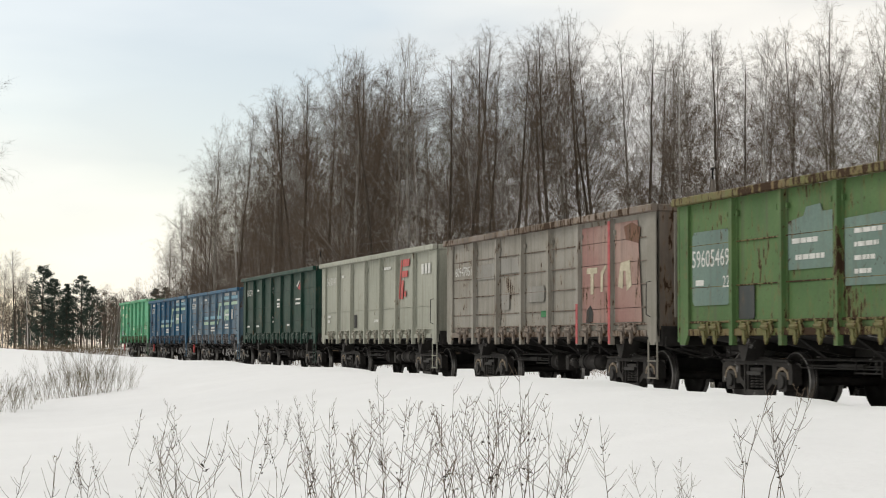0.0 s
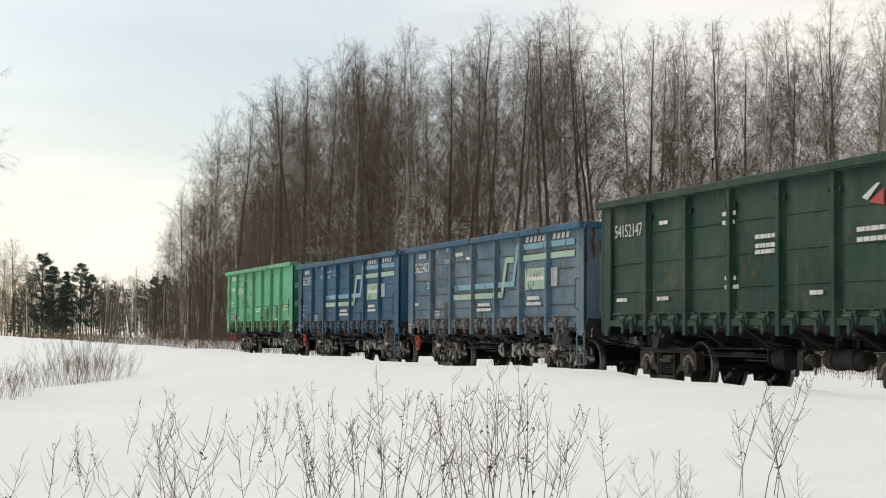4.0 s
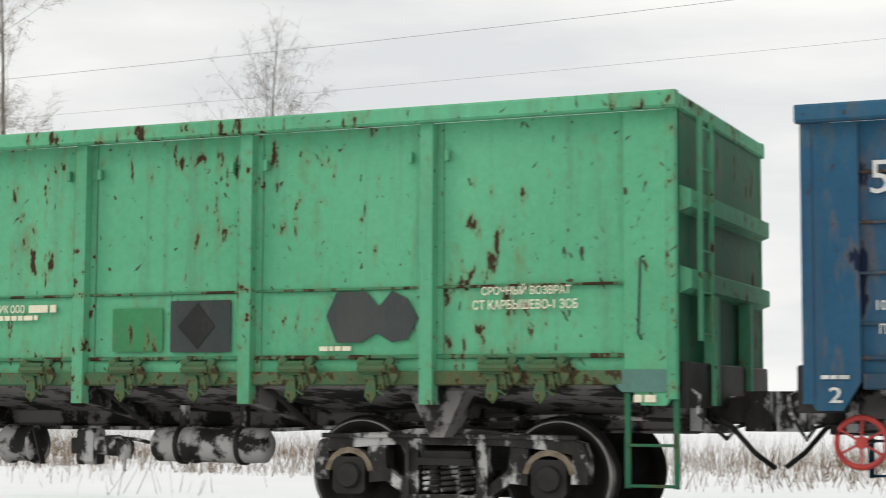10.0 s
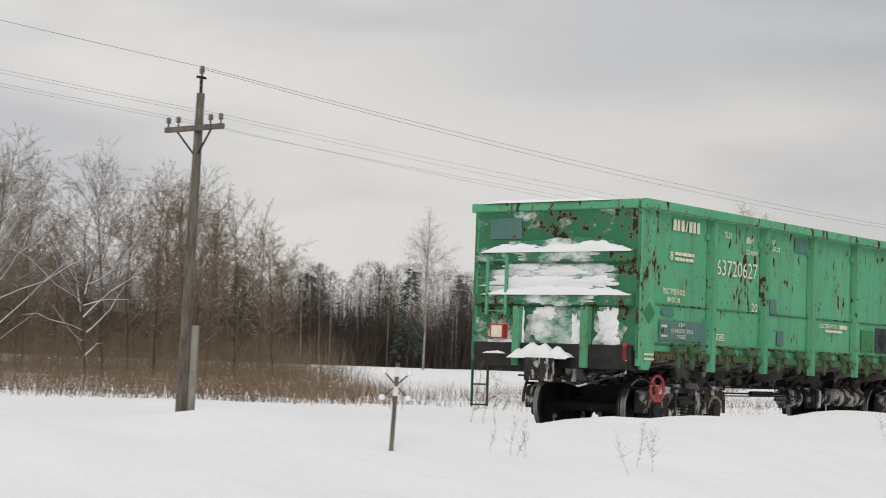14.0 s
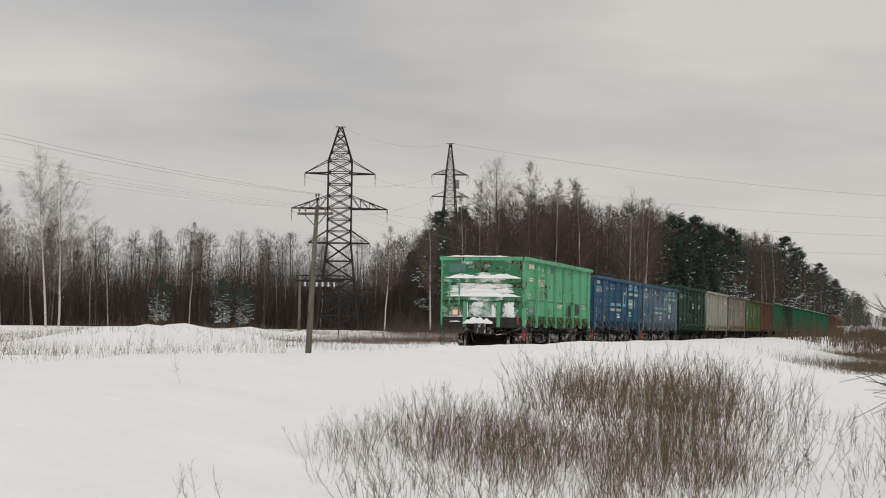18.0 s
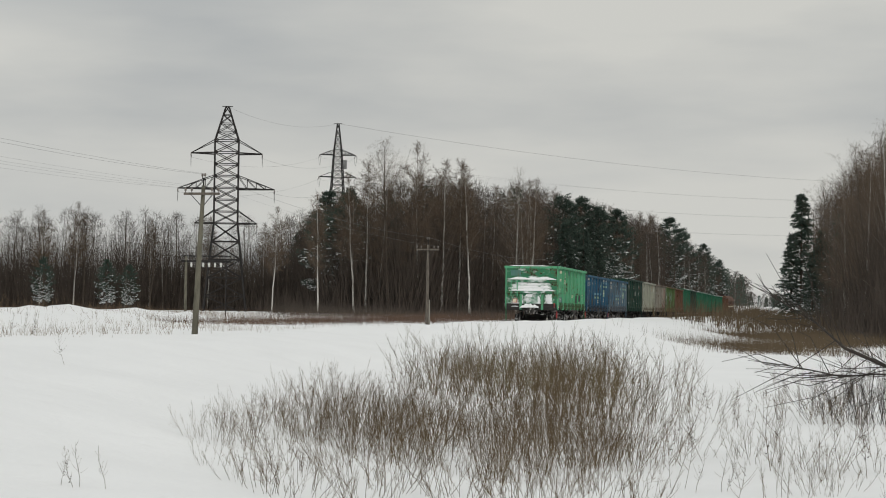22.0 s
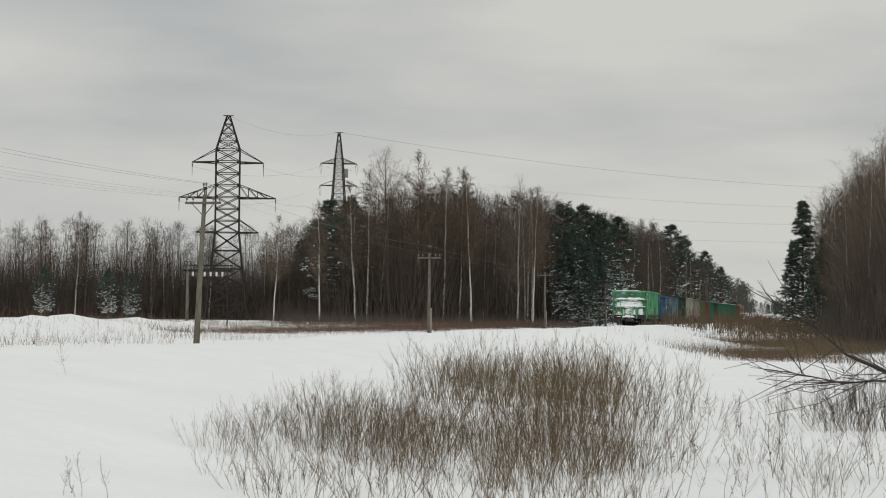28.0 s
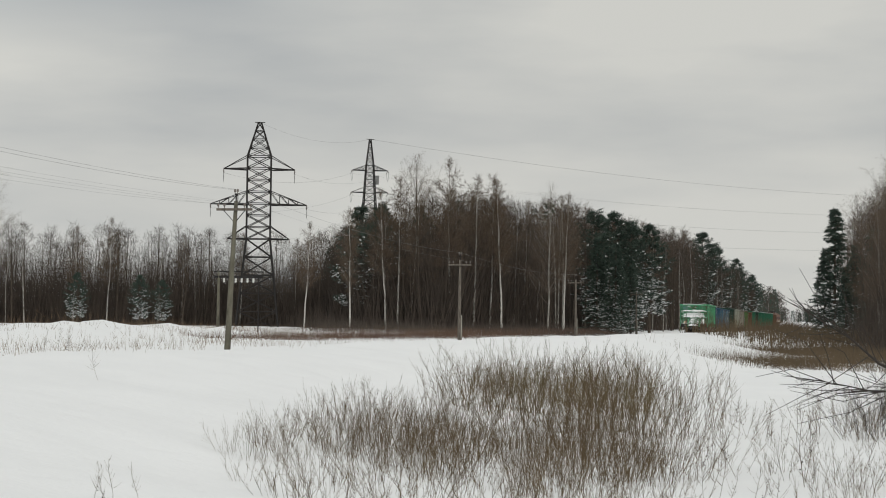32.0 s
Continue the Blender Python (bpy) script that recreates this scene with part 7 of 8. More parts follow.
def plant_low():
    rr = random.Random(8)
    kinds = ([shrub_mesh(20 + k, 30, 1.08, 1.35, 0.0043, SHOOT, 5) for k in range(4)] + [shrub_mesh(30 + k, 36, 1.15, 1.5, 0.0036, SHOOT_OLIVE, 5) for k in range(2)]
             + [shrub_mesh(40 + k, 9, 1.0, 1.2, 0.0044, SHOOT, 6, 0.42) for k in range(3)])

    def shrub(k, x, y, s, label="leafless willow shrub of thin upright shoots in snow"):
        ob = thing("willow_shrub", label, "shrub", "willow shrubs on the snow")
        ob.matrix_basis = Matrix.Translation((x, y, float(land(x, y)))) @ pose(0, 0, 0, 0, 0, rr.uniform(0, 360)) @ Matrix.Diagonal((s, s, s, 1))
        tagged(part("shoot", kinds[k], None, ob), kind="stuff")
    made = 0
    while made < 152:
        u = rr.random()
        D = rr.uniform(12.4, 16) if u < 0.16 else rr.uniform(16, 20.2) if u < 0.60 else rr.uniform(20.2, 31)
        az = rr.uniform(65, 93)
        lo = 69.0 + (D - 13) * 0.56
        # an open strip of snow runs between the front and the back clumps
        if az < lo or (az > 84.6 and rr.random() < 0.70) or (az - lo < 2.5 and rr.random() < 0.4) or (20.0 < D < 22.8 and az > 75.5 and rr.random() < 0.93):
            continue
        p = heading(az, 0) * D
        sparse = az > 85.5 or D < 15.8 or rr.random() < 0.12
        shrub(rr.randrange(6, 9) if sparse else rr.randrange(4), p.x, p.y, rr.uniform(0.75, 1.0) * (0.8 if az > 86 else 1.0) * (0.52 + 0.10 * float(smooth(13, 19, D)) + 0.36 * float(smooth(19, 24, D))) * (0.62 + 0.38 * float(smooth(0, 5, az - lo))))
        made += 1
    for i in range(6):
        p = heading(rr.uniform(78, 84), 0) * rr.uniform(23.5, 29)
        shrub(rr.randrange(4, 6), p.x, p.y, rr.uniform(0.8, 1.05), "dense olive-brown willow shrub rising from snow")
    # a round shrub far to the west, and small ones beside it
    for az, D, s in ((-84.3, 45, 1.10), (-83.8, 45.5, 1.0), (-84.8, 45, 1.02), (-83.3, 46, 0.75), (-85.3, 44.5, 0.7), (-84.5, 46, 1.05), (-86.6, 40, 0.75), (-87.2, 39, 0.85), (-86.1, 42, 0.55), (-87.8, 36, 0.8)):
        p = heading(az, 0) * D
        shrub(rr.randrange(4, 6), p.x, p.y, s, "rounded leafless willow shrub of fine grey-brown shoots")
    weeds = [weed_mesh(60 + k, (1, 2, 4, 5, 1, 4)[k], (1.05, 1.1, 1.15, 1.25, 1.1, 0.7)[k]) for k in range(6)]

    def weed(k, az, D, s=1.0):
        s *= 0.98
        D *= 0.90 if az < 0 else 1.0
        p = heading(az, 0) * D
        ob = thing("dry_weed", "dead brown weed stalks standing in snow", "weeds", "dry weeds on the snow")
        ob.matrix_basis = Matrix.Translation((p.x, p.y, float(land(p.x, p.y)))) @ pose(0, 0, 0, 0, 0, rr.uniform(0, 360)) @ Matrix.Diagonal((s, s, s, 1))
        tagged(part("stalk", weeds[k], None, ob), kind="stuff")
    for az, D, k, s in ((-86.3, 15, 0, 0.9), (-85.0, 14, 1, 1.0), (-83.6, 13, 0, 1.0), (-83.2, 14, 4, 1.0), (-82.0, 13, 1, 0.95), (-81.3, 14, 4, 1.2), (-80.6, 13, 0, 1.05), (-80.0, 13.5, 2, 1.05), (-78.6, 13, 0, 0.85), (-77.6, 13, 2, 1.05), (-76.2, 17, 5, 1.3), (-75.8, 13.5, 2, 0.95), (-74.7, 15, 2, 1.1), (-74.0, 15.5, 3, 0.95), (-73.6, 14, 2, 0.9), (-72.7, 14, 1, 0.9), (-72.0, 14.5, 3, 0.95), (-71.4, 14, 2, 1.05), (-70.8, 14, 3, 1.05), (-70.4, 14, 3, 1.0), (-69.9, 13.5, 2, 1.0), (-69.4, 14, 1, 0.95), (-68.6, 14, 4, 0.95), (-67.8, 12, 0, 0.6), (-66.9, 13, 0, 0.5), (-65.4, 12.5, 2, 0.65), (-65.0, 12.2, 1, 0.6), (-62.7, 14, 2, 1.0), (-62.3, 14, 1, 0.9), (-61.1, 13, 0, 0.6),
                       (-79.0, 21, 5, 1.2), (-76.8, 24, 5, 1.1), (-81.9, 24, 5, 1.2), (-78.2, 26, 5, 0.9), (-84.4, 20, 5, 1.0), (-82.7, 18, 4, 0.8), (-51.2, 12.5, 5, 0.45), (57.9, 14, 0, 0.45), (58.7, 14.4, 1, 0.5), (59.5, 15, 4, 0.4), (66.2, 21, 0, 0.6), (66.9, 12.5, 5, 0.5), (52.5, 17, 4, 0.7), (53.4, 17.5, 1, 0.8), (65.0, 26, 5, 0.7), (54.3, 14, 5, 0.5)):
        weed(k, az, D, s)
    for i in range(40):
        az = rr.uniform(84.5, 93)
        weed(rr.choice((0, 1, 4, 5)), az, rr.uniform(12.5, 26), rr.uniform(0.5, 0.95))
    # reeds and dry grass
    thicket("brown_reeds", "brown dry reeds beside the line", [(x, 2.6 * math.sin(x * 0.19) - 0.6 + rr.gauss(0, 1.4)) for x in [64 + 66 * rr.random() ** 0.8 for _ in range(1700)]], REED, 0.15, 0.72, 0.012, 22, 0.7, 21, 0.22, "reeds")
    thicket("far_reeds", "brown reeds and low brush far down the line", [(rr.uniform(125, 460), rr.uniform(-3.5, 10.5)) for _ in range(640)], REED, 0.8, 2.4, 0.05, 12, 0.9, 26, 0.15, "reeds")
    thicket("verge_grass", "dry yellow-brown grass beyond the rails", [(rr.uniform(-75, 11), rr.gauss(36, 4.5)) for _ in range(1500)], STRAW, 0.3, 0.95, 0.014, 16, 0.7, 22, 0.3, "grass")
    thicket("field_grass", "dry brown grass tufts in the snowy field", [(x, 27 + (x * 0.33) * rr.random() ** 0.8) for x in [rr.uniform(40, 185) for _ in range(760)]], STRAW, 0.2, 0.85, 0.016, 18, 1.1, 23, 0.35, "grass")
    thicket("alder_grass", "tall dry brown grass before the alders", [tuple((heading(rr.uniform(14, 50), 0) * rr.uniform(50, 78))[:2]) for _ in range(1100)], STRAW, 0.4, 1.1, 0.02, 16, 0.8, 24, 0.25, "grass")
    thicket("western_grass", "reddish dry stems along the western line", [(-rr.uniform(90, 330), rr.uniform(17.5, 31)) for _ in range(700)], SHOOT, 0.5, 1.5, 0.02, 13, 0.8, 25, 0.2, "grass")
    # a dark bush round the foot of the fallen branch
    bush = shrub_mesh(77, 26, 1.15, 1.6, 0.0042, FALLEN, 7, 0.5)
    for az, D, sc in ((91.7, 26, 0.80), (92.3, 25.5, 0.9), (93.2, 25, 1.0), (92.8, 27, 0.95), (91.2, 27, 0.6)):
        p = heading(az, 0) * D
        ob = thing("dark_bush", "dark tangled leafless bush in the snow", "shrub", "dark bushes by the fallen branch")
        ob.matrix_basis = Matrix.Translation((p.x, p.y, float(land(p.x, p.y)))) @ pose(0, 0, 0, 0, 0, rr.uniform(0, 360)) @ Matrix.Diagonal((sc, sc, sc, 1))
        tagged(part("shoot", bush, None, ob), kind="stuff")
    # a fallen branch sticking out of the brush
    def at(az, el, d):
        return heading(az, el) * d + Vector((0, 0, EYE.z))
    fb = thing("fallen_branch", "dark fallen branch lying over the brush", "branch")
    main = [at(95.2, -2.9, 16.8), at(94.2, -2.35, 16.9), at(92.8, -1.95, 17), at(91.5, -1.4, 17.2), at(90.6, -0.6, 17.4), at(89.9, -0.2, 17.5), at(89.2, 0.25, 17.6)]
    limb = part("limb", Shape().tube(main, [0.026, 0.024, 0.019, 0.014, 0.009, 0.006, 0.003], 7), FALLEN, fb, smooth=True)
    second = [at(93.6, -2.2, 16.8), at(92.4, -2.2, 16.7), at(91.4, -2.3, 16.6), at(90.4, -2.1, 16.6), at(89.5, -1.95, 16.7)]
    low_limb = part("limb", Shape().tube(second, [0.012, 0.010, 0.008, 0.005, 0.003], 6), FALLEN, fb, smooth=True)
    part("stub", Shape().tube([main[0], main[0] + Vector((-0.3, -1.2, -0.75))], [0.045, 0.06], 6), FALLEN, fb)
    for i in range(60):
        host, owner = (main, limb) if i % 3 else (second, low_limb)
        k = rr.randrange(1, len(host) - 1)
        p = host[k].lerp(host[k + 1], rr.random())
        d = (host[k + 1] - host[k]).normalized() + Vector((rr.gauss(0, 0.4), rr.gauss(0, 0.4), rr.gauss(-0.05, 0.5)))
        n = rr.uniform(0.35, 1.0) * (0.6 if k > 3 else 1.0)
        d = d.normalized() * n
        side = Vector((rr.gauss(0, 0.08), rr.gauss(0, 0.08), rr.gauss(0, 0.08))) * n
        part("twig", Shape().tube([p, p + d * 0.5 + side, p + d], [0.005, 0.0035, 0.0018], 5), FALLEN, owner)


# ---- poles, towers, wires, small structures ----
ARMS = []


def utility_pole(x, y, arm_z, top_z, concrete=False, lean=0.0, label=""):
    z0 = float(land(x, y)) - 0.3
    p = thing("utility_pole", label or "weathered utility pole with one crossarm and insulators", "utility pole", "poles along the line")
    m = POLE_GREY if concrete else OLDWOOD
    r0, r1 = (0.15, 0.09) if concrete else (0.13, 0.085)
    s = Shape().tube([(x, y, z0), (x + lean * 0.5, y, (z0 + top_z) / 2), (x + lean, y, top_z - 0.55)], [r0, (r0 + r1) / 2, r1], 10)
    part("shaft", s, m, p, smooth=True)
    if not concrete:
        part("footing", Shape().tube([(x + 0.16, y - 0.08, z0), (x + 0.16 + lean * 0.3, y - 0.06, z0 + 2.2)], 0.11, 8), CONCRETE, p, "concrete stub strapped to the pole", smooth=True)
    xa = x + lean * 0.9
    part("crossarm", Shape().bar("y", y - 0.85, y + 0.85, xa - 0.18, xa - 0.08, arm_z - 0.05, arm_z + 0.06, 0.01), OLDWOOD, p)
    part("brace", Shape().beam((xa - 0.13, y - 0.5, arm_z - 0.05), (xa - 0.05, y, arm_z - 0.6), 0.03).beam((xa - 0.13, y + 0.5, arm_z - 0.05), (xa - 0.05, y, arm_z - 0.6), 0.03), GALV, p)
    pts = []
    ins = [(xa - 0.13, y + k, arm_z + 0.06) for k in (-0.78, -0.48, 0.48, 0.78)] + [(x + lean - 0.07, y - 0.09, top_z - 0.2), (x + lean + 0.09, y + 0.09, top_z - 0.2)]
    part("top_bracket", Shape().tube([(x + lean, y, top_z - 0.6), (x + lean, y, top_z - 0.18)], 0.035, 6).bar("x", x + lean - 0.12, x + lean + 0.12, y - 0.03, y + 0.03, top_z - 0.24, top_z - 0.19), GALV, p)
    me = shared("insulator", lambda: Shape().lathe([(0, 0), (0.018, 0), (0.018, 0.08), (0.055, 0.09), (0.045, 0.14), (0.055, 0.15), (0.04, 0.21), (0, 0.22)], 10, "z").mesh("insulator", GLASSY, True))
    for q in ins:
        part("insulator", me, None, p, "", pose(*q))
        pts.append(Vector(q) + Vector((0, 0, 0.19)))
    ARMS.append(pts)


def sagging(a, b, sag, r):
    pts = []
    for i in range(15):
        t = i / 14
        p = a.lerp(b, t)
        pts.append(p - Vector((0, 0, 4 * sag * t * (1 - t))))
    return Shape().tube(pts, r, 4)


def lattice(P, w0, w1, z0, z1, n, m, part_name, parent, label=""):
    """A square lattice shaft round (x, y) from z0 to z1 with X bracing on each face."""
    x, y, turn = P
    section = None
    def corner(k, t):
        w = (w0 + (w1 - w0) * t) / 2
        a = turn + math.pi / 4 + k * math.pi / 2
        return Vector((x + w * 1.414 * math.cos(a), y + w * 1.414 * math.sin(a), z0 + (z1 - z0) * t))
    for k in range(4):
        if section is None:
            section = part(part_name, Shape().beam(corner(k, 0), corner(k, 1), m), GALV, parent, label)
        else:
            part("leg", Shape().beam(corner(k, 0), corner(k, 1), m), GALV, section)
        for i in range(n):
            a, b = i / n, (i + 1) / n
            for p, q in ((corner(k, a), corner(k + 1, b)), (corner(k + 1, a), corner(k, b)), (corner(k, b), corner(k + 1, b))):
                part("strut", Shape().beam(p, q, m * 0.55), GALV, section)


def tower(az, D, base_z, levels, body, top, foot, peak_w, label, m=0.16, neck=0.95, tie=1.6, twist=0.0):
    """A lattice transmission tower; levels: (height, half-width) of each pair of arms."""
    p = heading(az, 0) * D
    turn = radians(-az + twist)
    t = thing("transmission_tower", label, "pylon", "lattice towers of the power line")
    P = (p.x, p.y, turn)
    arm_low, arm_top = levels[-1][0], levels[0][0] + tie
    lattice(P, foot, body, base_z, base_z + arm_low, 5, m, "leg_section", t)
    lattice(P, body, body * neck, base_z + arm_low, base_z + arm_top, 7, m * 0.9, "shaft_section", t)
    lattice(P, body * neck, peak_w, base_z + arm_top, base_z + top, 4, m * 0.7, "peak", t)
    side = Vector((math.cos(turn), math.sin(turn), 0))
    fwd = Vector((-side.y, side.x, 0))
    ends = []
    for h, half in levels:
        f_h = (h - arm_low) / (arm_top - arm_low)
        wide = body * (1 + (neck - 1) * f_h)
        for k in (-1, 1):
            arm = None
            tip = p + side * (k * half) + Vector((0, 0, base_z + h))
            for f in (-1, 1):
                root = p + side * (k * wide / 2) + fwd * (f * wide / 2) + Vector((0, 0, base_z + h))
                up = root + Vector((0, 0, tie))
                if arm is None:
                    arm = part("crossarm", Shape().beam(root, tip, m * 0.85), GALV, t)
                else:
                    part("chord", Shape().beam(root, tip, m * 0.85), GALV, arm)
                part("chord", Shape().beam(up, tip, m * 0.42), GALV, arm)
                if half > wide * 1.8:
                    for q in (0.25, 0.5, 0.75):
                        part("strut", Shape().beam(root.lerp(tip, q), up.lerp(tip, q), m * 0.3), GALV, arm)
                        part("strut", Shape().beam(root.lerp(tip, q), up.lerp(tip, q - 0.25), m * 0.3), GALV, arm)
            # strain strings to both sides and the slack jumper below the tip
            hang = [tip + fwd * (f * 1.5) - Vector((0, 0, 0.45)) for f in (-1, 1)]
            for q in hang:
                part("insulator_string", Shape().tube([tip, q], [0.065, 0.065], 6), GLASSY, t, "pale glass insulator string")
            part("jumper", Shape().tube([hang[0], tip - fwd * 0.7 - Vector((0, 0, 1.5)), tip - Vector((0, 0, 1.8)), tip + fwd * 0.7 - Vector((0, 0, 1.5)), hang[1]], 0.022, 4), WIRE, t)
            ends.append(hang[1])
    part("top_bracket", Shape().beam(p + side * 0.7 + Vector((0, 0, base_z + top)), p - side * 0.7 + Vector((0, 0, base_z + top)), m * 0.5), GALV, t)
    ends.append(p + Vector((0, 0, base_z + top)))
    return t, ends


def switch_frame(az, D):
    """A line switch on two posts below the large tower, with white insulators on its beam."""
    p = heading(az, 0) * D
    z = float(land(p.x, p.y))
    t = thing("line_switch", "pole-mounted line switch with white insulators on a dark beam", "switchgear", "", pose(p.x, p.y, z, 0, 0, -az))
    part("post", Shape().tube([(-0.1, 0, -0.4), (-0.1, 0, 5.1)], [0.14, 0.10], 8), POLE_GREY, t, smooth=True)
    part("post", Shape().tube([(3.3, 0, -0.4), (3.3, 0, 4.8)], 0.06, 6), GALV, t, "thin dark steel post", smooth=True)
    part("beam", Shape().bar("x", -0.5, 3.7, -0.09, 0.09, 4.55, 4.75, 0.02), GALV, t)
    part("beam", Shape().bar("x", -0.5, 3.7, -0.06, 0.06, 5.05, 5.15, 0.02), GALV, t)
    me = Shape().lathe([(0, 0.06), (0.10, 0.04), (0.06, -0.04), (0.12, -0.10), (0.06, -0.17), (0.11, -0.24), (0.05, -0.32), (0, -0.34)], 10, "z").mesh("insulator", PLASTER, True)
    for i in range(6):
        part("insulator", me, None, t, "white porcelain insulator", pose(0.35 + i * 0.5, 0, 4.50))


def frame_pole(az, D, top):
    """A two-legged A-frame pole with a crossarm."""
    p = heading(az, 0) * D
    z = float(land(p.x, p.y))
    t = thing("a_frame_pole", "dark wooden A-frame pole with a crossarm", "utility pole", "poles along the line", pose(p.x, p.y, z, 0, 0, -az))
    for k in (-1, 1):
        part("leg", Shape().tube([(k * 1.5, 0, -0.4), (k * 0.14, 0, top)], [0.16, 0.11], 8), OLDWOOD, t, smooth=True)
    part("crossarm", Shape().bar("x", -1.3, 1.3, -0.07, 0.07, top - 0.55, top - 0.40, 0.01), OLDWOOD, t)
    part("brace", Shape().beam((-0.75, 0, top * 0.5), (0.75, 0, top * 0.5), 0.10), OLDWOOD, t)
    for x in (-1.2, -0.6, 0.6, 1.2):
        part("insulator", shared("insulator", lambda: None), None, t, "", pose(x, 0, top - 0.40))


def build_fixtures():
    for x, y, az_, tz, con, lean in ((-153, 24, 6.1, 7.0, False, 0), (-102, 24, 6.4, 7.3, False, 0.1), (-49, 24, 5.95, 7.0, False, 0.0), (3.25, 25, 6.05, 7.35, False, 0.0), (25.22, 26.5, 5.64, 6.95, False, 0.2), (74.5, 26.5, 5.72, 6.65, True, 0.9), (124.6, 26.5, 4.7, 5.6, False, 0.1), (184, 26.5, 4.6, 5.5, False, 0), (243, 26.5, 4.2, 5.1, False, 0)):
        utility_pole(x, y, az_, tz, con, lean, "grey concrete utility pole leaning slightly, one crossarm" if con else "")
    w = thing("overhead_wires", "thin sagging wires strung between the poles", "wires")
    for i in range(len(ARMS) - 1):
        for k in range(6):
            if (k == 5 and i % 2) or ((i < 3 or i > 4) and k not in (0, 4)):
                continue
            sag = 0.35 + 0.10 * ((k * 7) % 3) if (ARMS[i][k] - ARMS[i + 1][k]).length > 30 else 0.12
            part("wire", sagging(ARMS[i][k], ARMS[i + 1][k], sag, (0.0048 if k > 3 else 0.0028) * (0.7 if i < 3 else 1.0)), WIRE, w)
    _, e1 = tower(71.37, 238, -1.3, [(21.8, 4.8), (17.0, 6.5), (12.3, 4.2)], 3.2, 28.2, 5.8, 0.4, "dark lattice transmission tower with three pairs of arms", 0.21, 1.0, 1.75)
    t2, e2 = tower(74.99, 300, -1.5, [(27.2, 3.1), (23.4, 3.2), (19.6, 3.0)], 2.3, 32.6, 4.8, 0.3, "slender lattice transmission tower rising over the wood", 0.17, 0.55, 0.9, 8)
    q = heading(74.99, 0) * 300
    box = part("equipment_box", Shape().bar("z", 24.8, 26.3, 0.8, 1.6, -0.4, 0.4, 0.06), WIRE, t2, "grey equipment box on the tower", Matrix.Translation((q.x, q.y, -1.5)) @ pose(0, 0, 0, 0, 0, -74.99))
    part("box_bracket", Shape().beam((0.3, 0, 25.0), (1.1, 0, 25.0), 0.12).beam((0.3, 0, 26.1), (1.1, 0, 26.1), 0.12), GALV, box)
    switch_frame(70.15, 150)
    frame_pole(-83.15, 250, 7.3)
    hv = thing("power_lines", "thin high-voltage conductors between the towers", "wires")
    for k in range(7):
        part("conductor", sagging(e1[k], e2[k], 1.5, 0.011), WIRE, hv)
        q = Vector((430, -45, 26.5 - 3.8 * (k // 2) if k < 6 else 30)) + Vector((0, 6 * (k % 2), 0))
        part("conductor", sagging(e2[k], q, 3.0, 0.018 if k == 6 else 0.008), WIRE, hv)
    # striped stakes with snowy crossed slats
    for az, D, h in ((-54.75, 14.6, 0.82), (50.45, 13.2, 0.66)):
        p = heading(az, 0) * D
        z = float(land(p.x, p.y))
        st = thing("marker_stake", "white and dark striped stake with snow-caked crossed slats", "stake", "marker stakes by the line", pose(p.x, p.y, z, 0, 2.5 if az > 0 else 0, -az))
        part("post", Shape().bar("z", -0.3, h, -0.017, 0.017, -0.015, 0.015, 0.004), OLDWOOD, st)
        for k in range(2):
            part("band", Shape().bar("z", h * (0.62 + 0.22 * k), h * (0.73 + 0.22 * k), -0.019, 0.019, -0.017, 0.017, 0.004), PLASTER, st, "white painted band")
        for k in (-1, 1):
            part("slat", Shape().beam((-0.115, 0.03, h * 0.74 - k * 0.115), (0.115, 0.03, h * 0.74 + k * 0.115), 0.022, 0.012), OLDWOOD, st)
            for j in (-0.10, 0.095):
                part("snow_lump", shared("lump", lambda: Shape().lathe([(0, -0.02), (0.02, -0.015), (0.027, 0.0), (0.02, 0.02), (0, 0.028)], 8, "z").mesh("snow_lump", CAP_SNOW, True)), None, st, "", pose(j, 0.015, h * 0.74 + k * j))
    for az, D, up, lean in ((29.2, 9.6, 0.25, 3), (30.95, 8.7, 0.27, -4), (23.3, 21.5, 0.55, 6), (24.2, 22.0, 0.45, -5)):
        p = heading(az, 0) * D
        z = float(land(p.x, p.y))
        st = thing("stone_post", "short pale concrete post capped with snow", "post", "posts at the crossing", pose(p.x, p.y, z, lean, 0, 20))
        part("shaft", Shape().tube([(0, 0, -0.3), (0, 0, up - 0.05), (0, 0, up)], [0.082, 0.078, 0.06], 10), PLASTER, st, smooth=True)
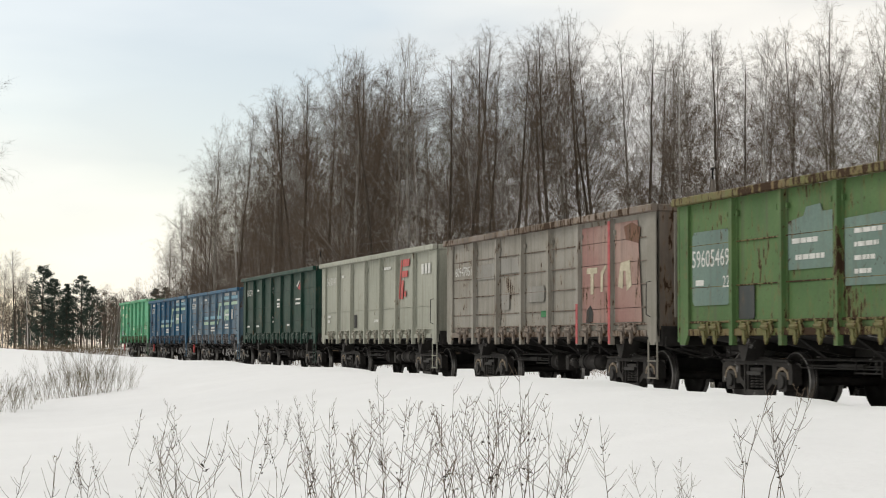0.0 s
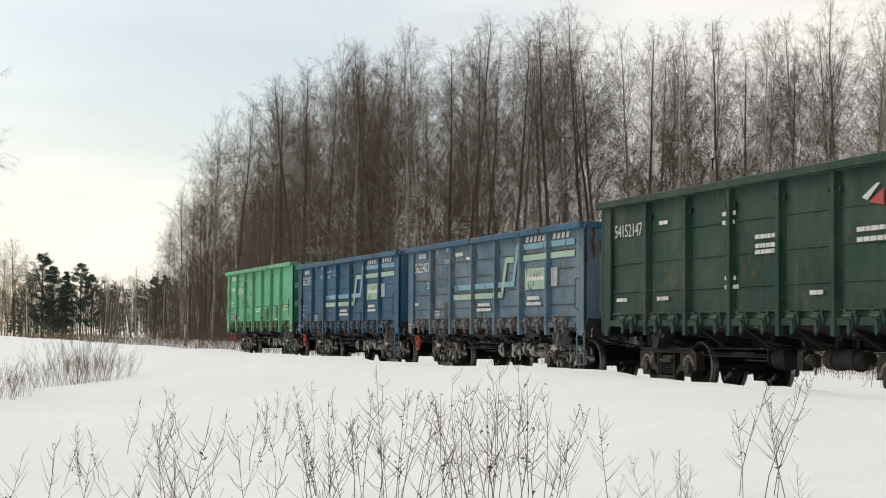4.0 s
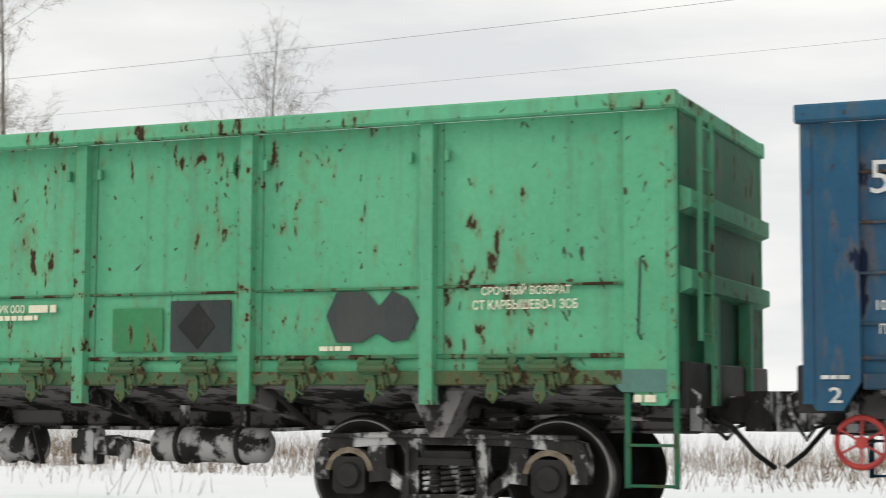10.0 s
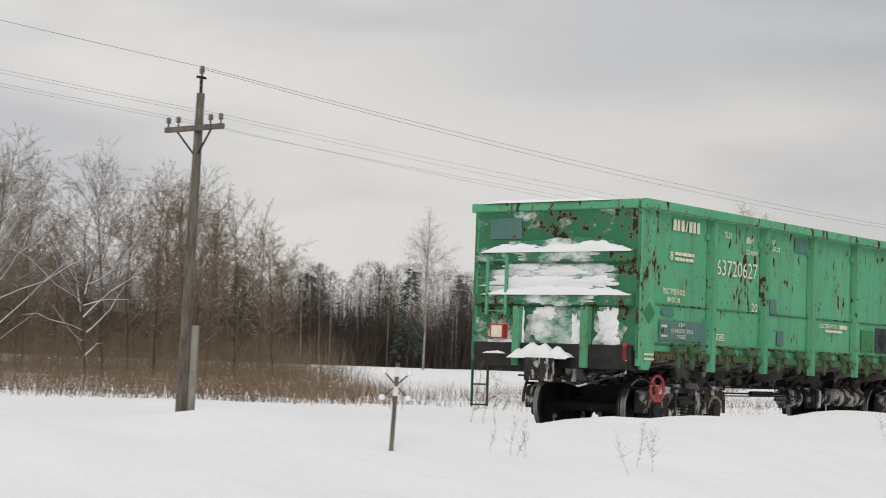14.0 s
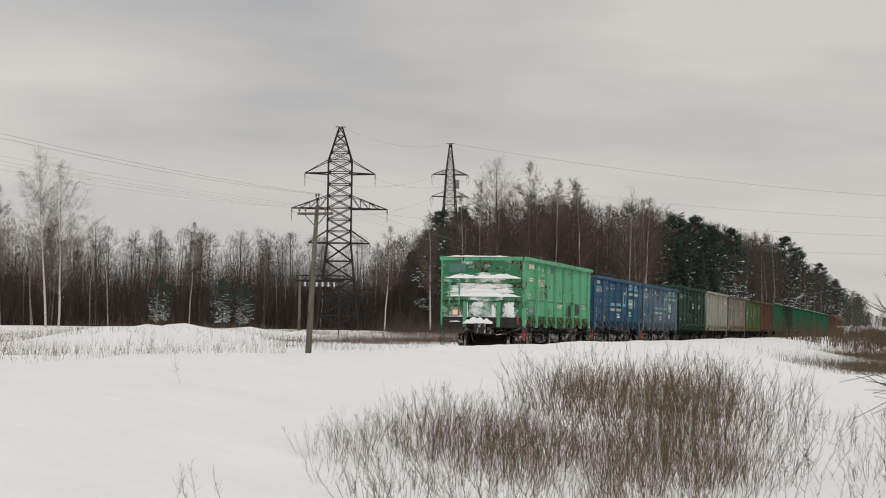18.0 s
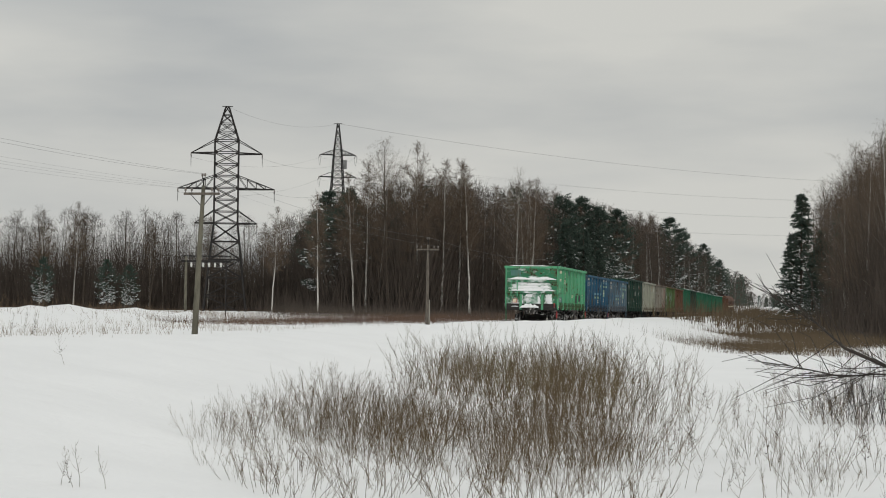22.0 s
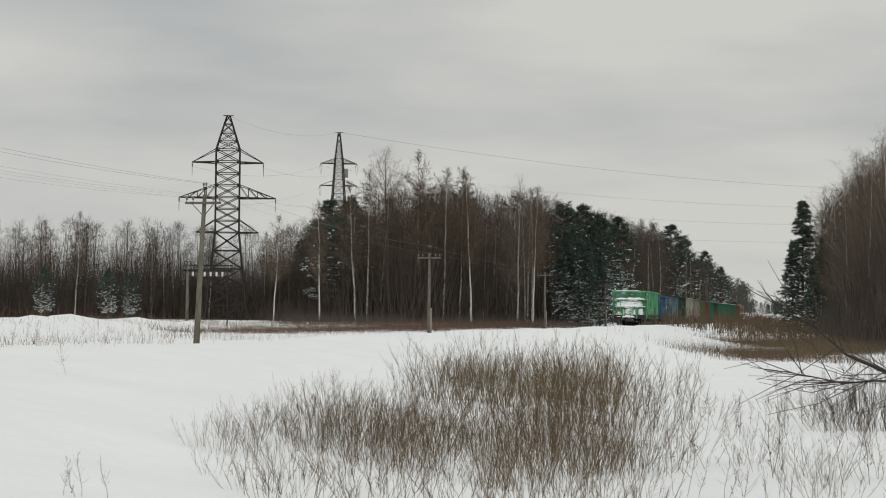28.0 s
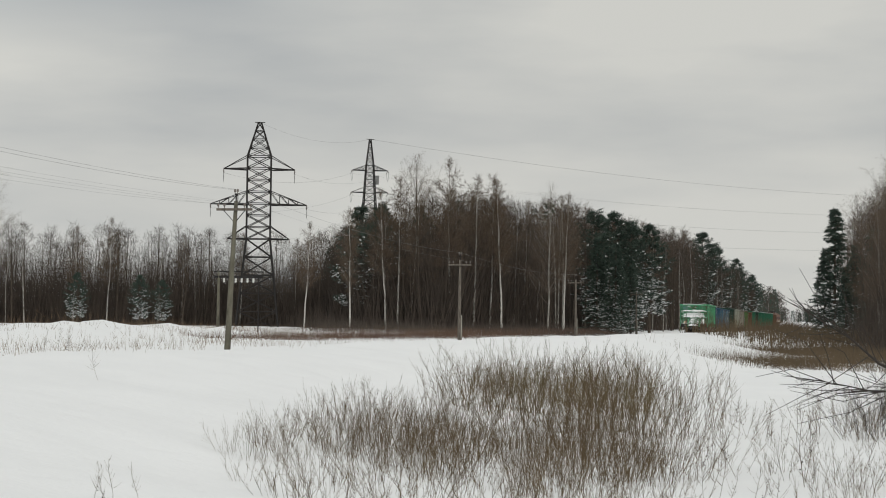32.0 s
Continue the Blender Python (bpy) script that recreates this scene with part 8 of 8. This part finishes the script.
        part("snow_cap", Shape().lathe([(0, 0.05), (0.05, 0.045), (0.08, 0.02), (0.085, -0.005), (0.0, -0.005)], 12, "z", (0, 0, up)), CAP_SNOW, st, smooth=True)
    # a low white house past the crossing, and a hut under the alders
    def house(az, D, wx, wy, base, eave, ridge, label, turn):
        p = heading(az, 0) * D
        h = thing("house", label, "house", "", pose(p.x, p.y, 0, 0, 0, turn))
        part("wall", Shape().box(-wx, wx, -wy, -wy + 0.2, base, eave).box(-wx, wx, wy - 0.2, wy, base, eave).box(-wx, -wx + 0.2, -wy + 0.2, wy - 0.2, base, eave).box(wx - 0.2, wx, -wy + 0.2, wy - 0.2, base, eave), PLASTER, h)
        part("gable", Shape().prism([(-wy, eave), (wy, eave), (0, ridge)], "x", -wx, -wx + 0.2).prism([(-wy, eave), (wy, eave), (0, ridge)], "x", wx - 0.2, wx), OLDWOOD, h)
        for k in (-1, 1):
            part("roof", Shape().prism([(k * (wy + 0.4), eave - 0.1), (0, ridge + 0.08), (0, ridge + 0.30), (k * (wy + 0.4), eave + 0.16)], "x", -wx - 0.4, wx + 0.4), CAP_SNOW, h, "snow-covered roof slope")
        part("plinth", Shape().box(-wx - 0.05, wx + 0.05, -wy - 0.05, wy + 0.05, base - 1.2, base + 0.2), STEEL_BLACK, h)
        for i in range(3):
            x = -wx * 0.6 + i * wx * 0.6
            wn = part("window", Shape().box(x - 0.45, x + 0.45, -wy - 0.03, -wy + 0.05, base + 1.0, base + 2.0), STEEL_BLACK, h, "dark window")
            part("frame", Shape().bar("x", x - 0.5, x + 0.5, -wy - 0.06, -wy - 0.02, base + 0.95, base + 1.02).bar("x", x - 0.5, x + 0.5, -wy - 0.06, -wy - 0.02, base + 1.98, base + 2.05), PLASTER, wn)
    house(6.2, 82, 4.2, 3.2, 1.3, 4.0, 5.6, "low white house with a snow-covered roof", -8)
    house(32.9, 100, 1.4, 1.1, -0.5, 0.9, 1.5, "small hut with a snowy roof under the alders", 20)
    bearing_tree("conifer", 2, 8.3, 90, 3.8, 0, wide=1.9)


make_ground()
make_line()
plant_woods()
plant_low()
build_fixtures()
motions()
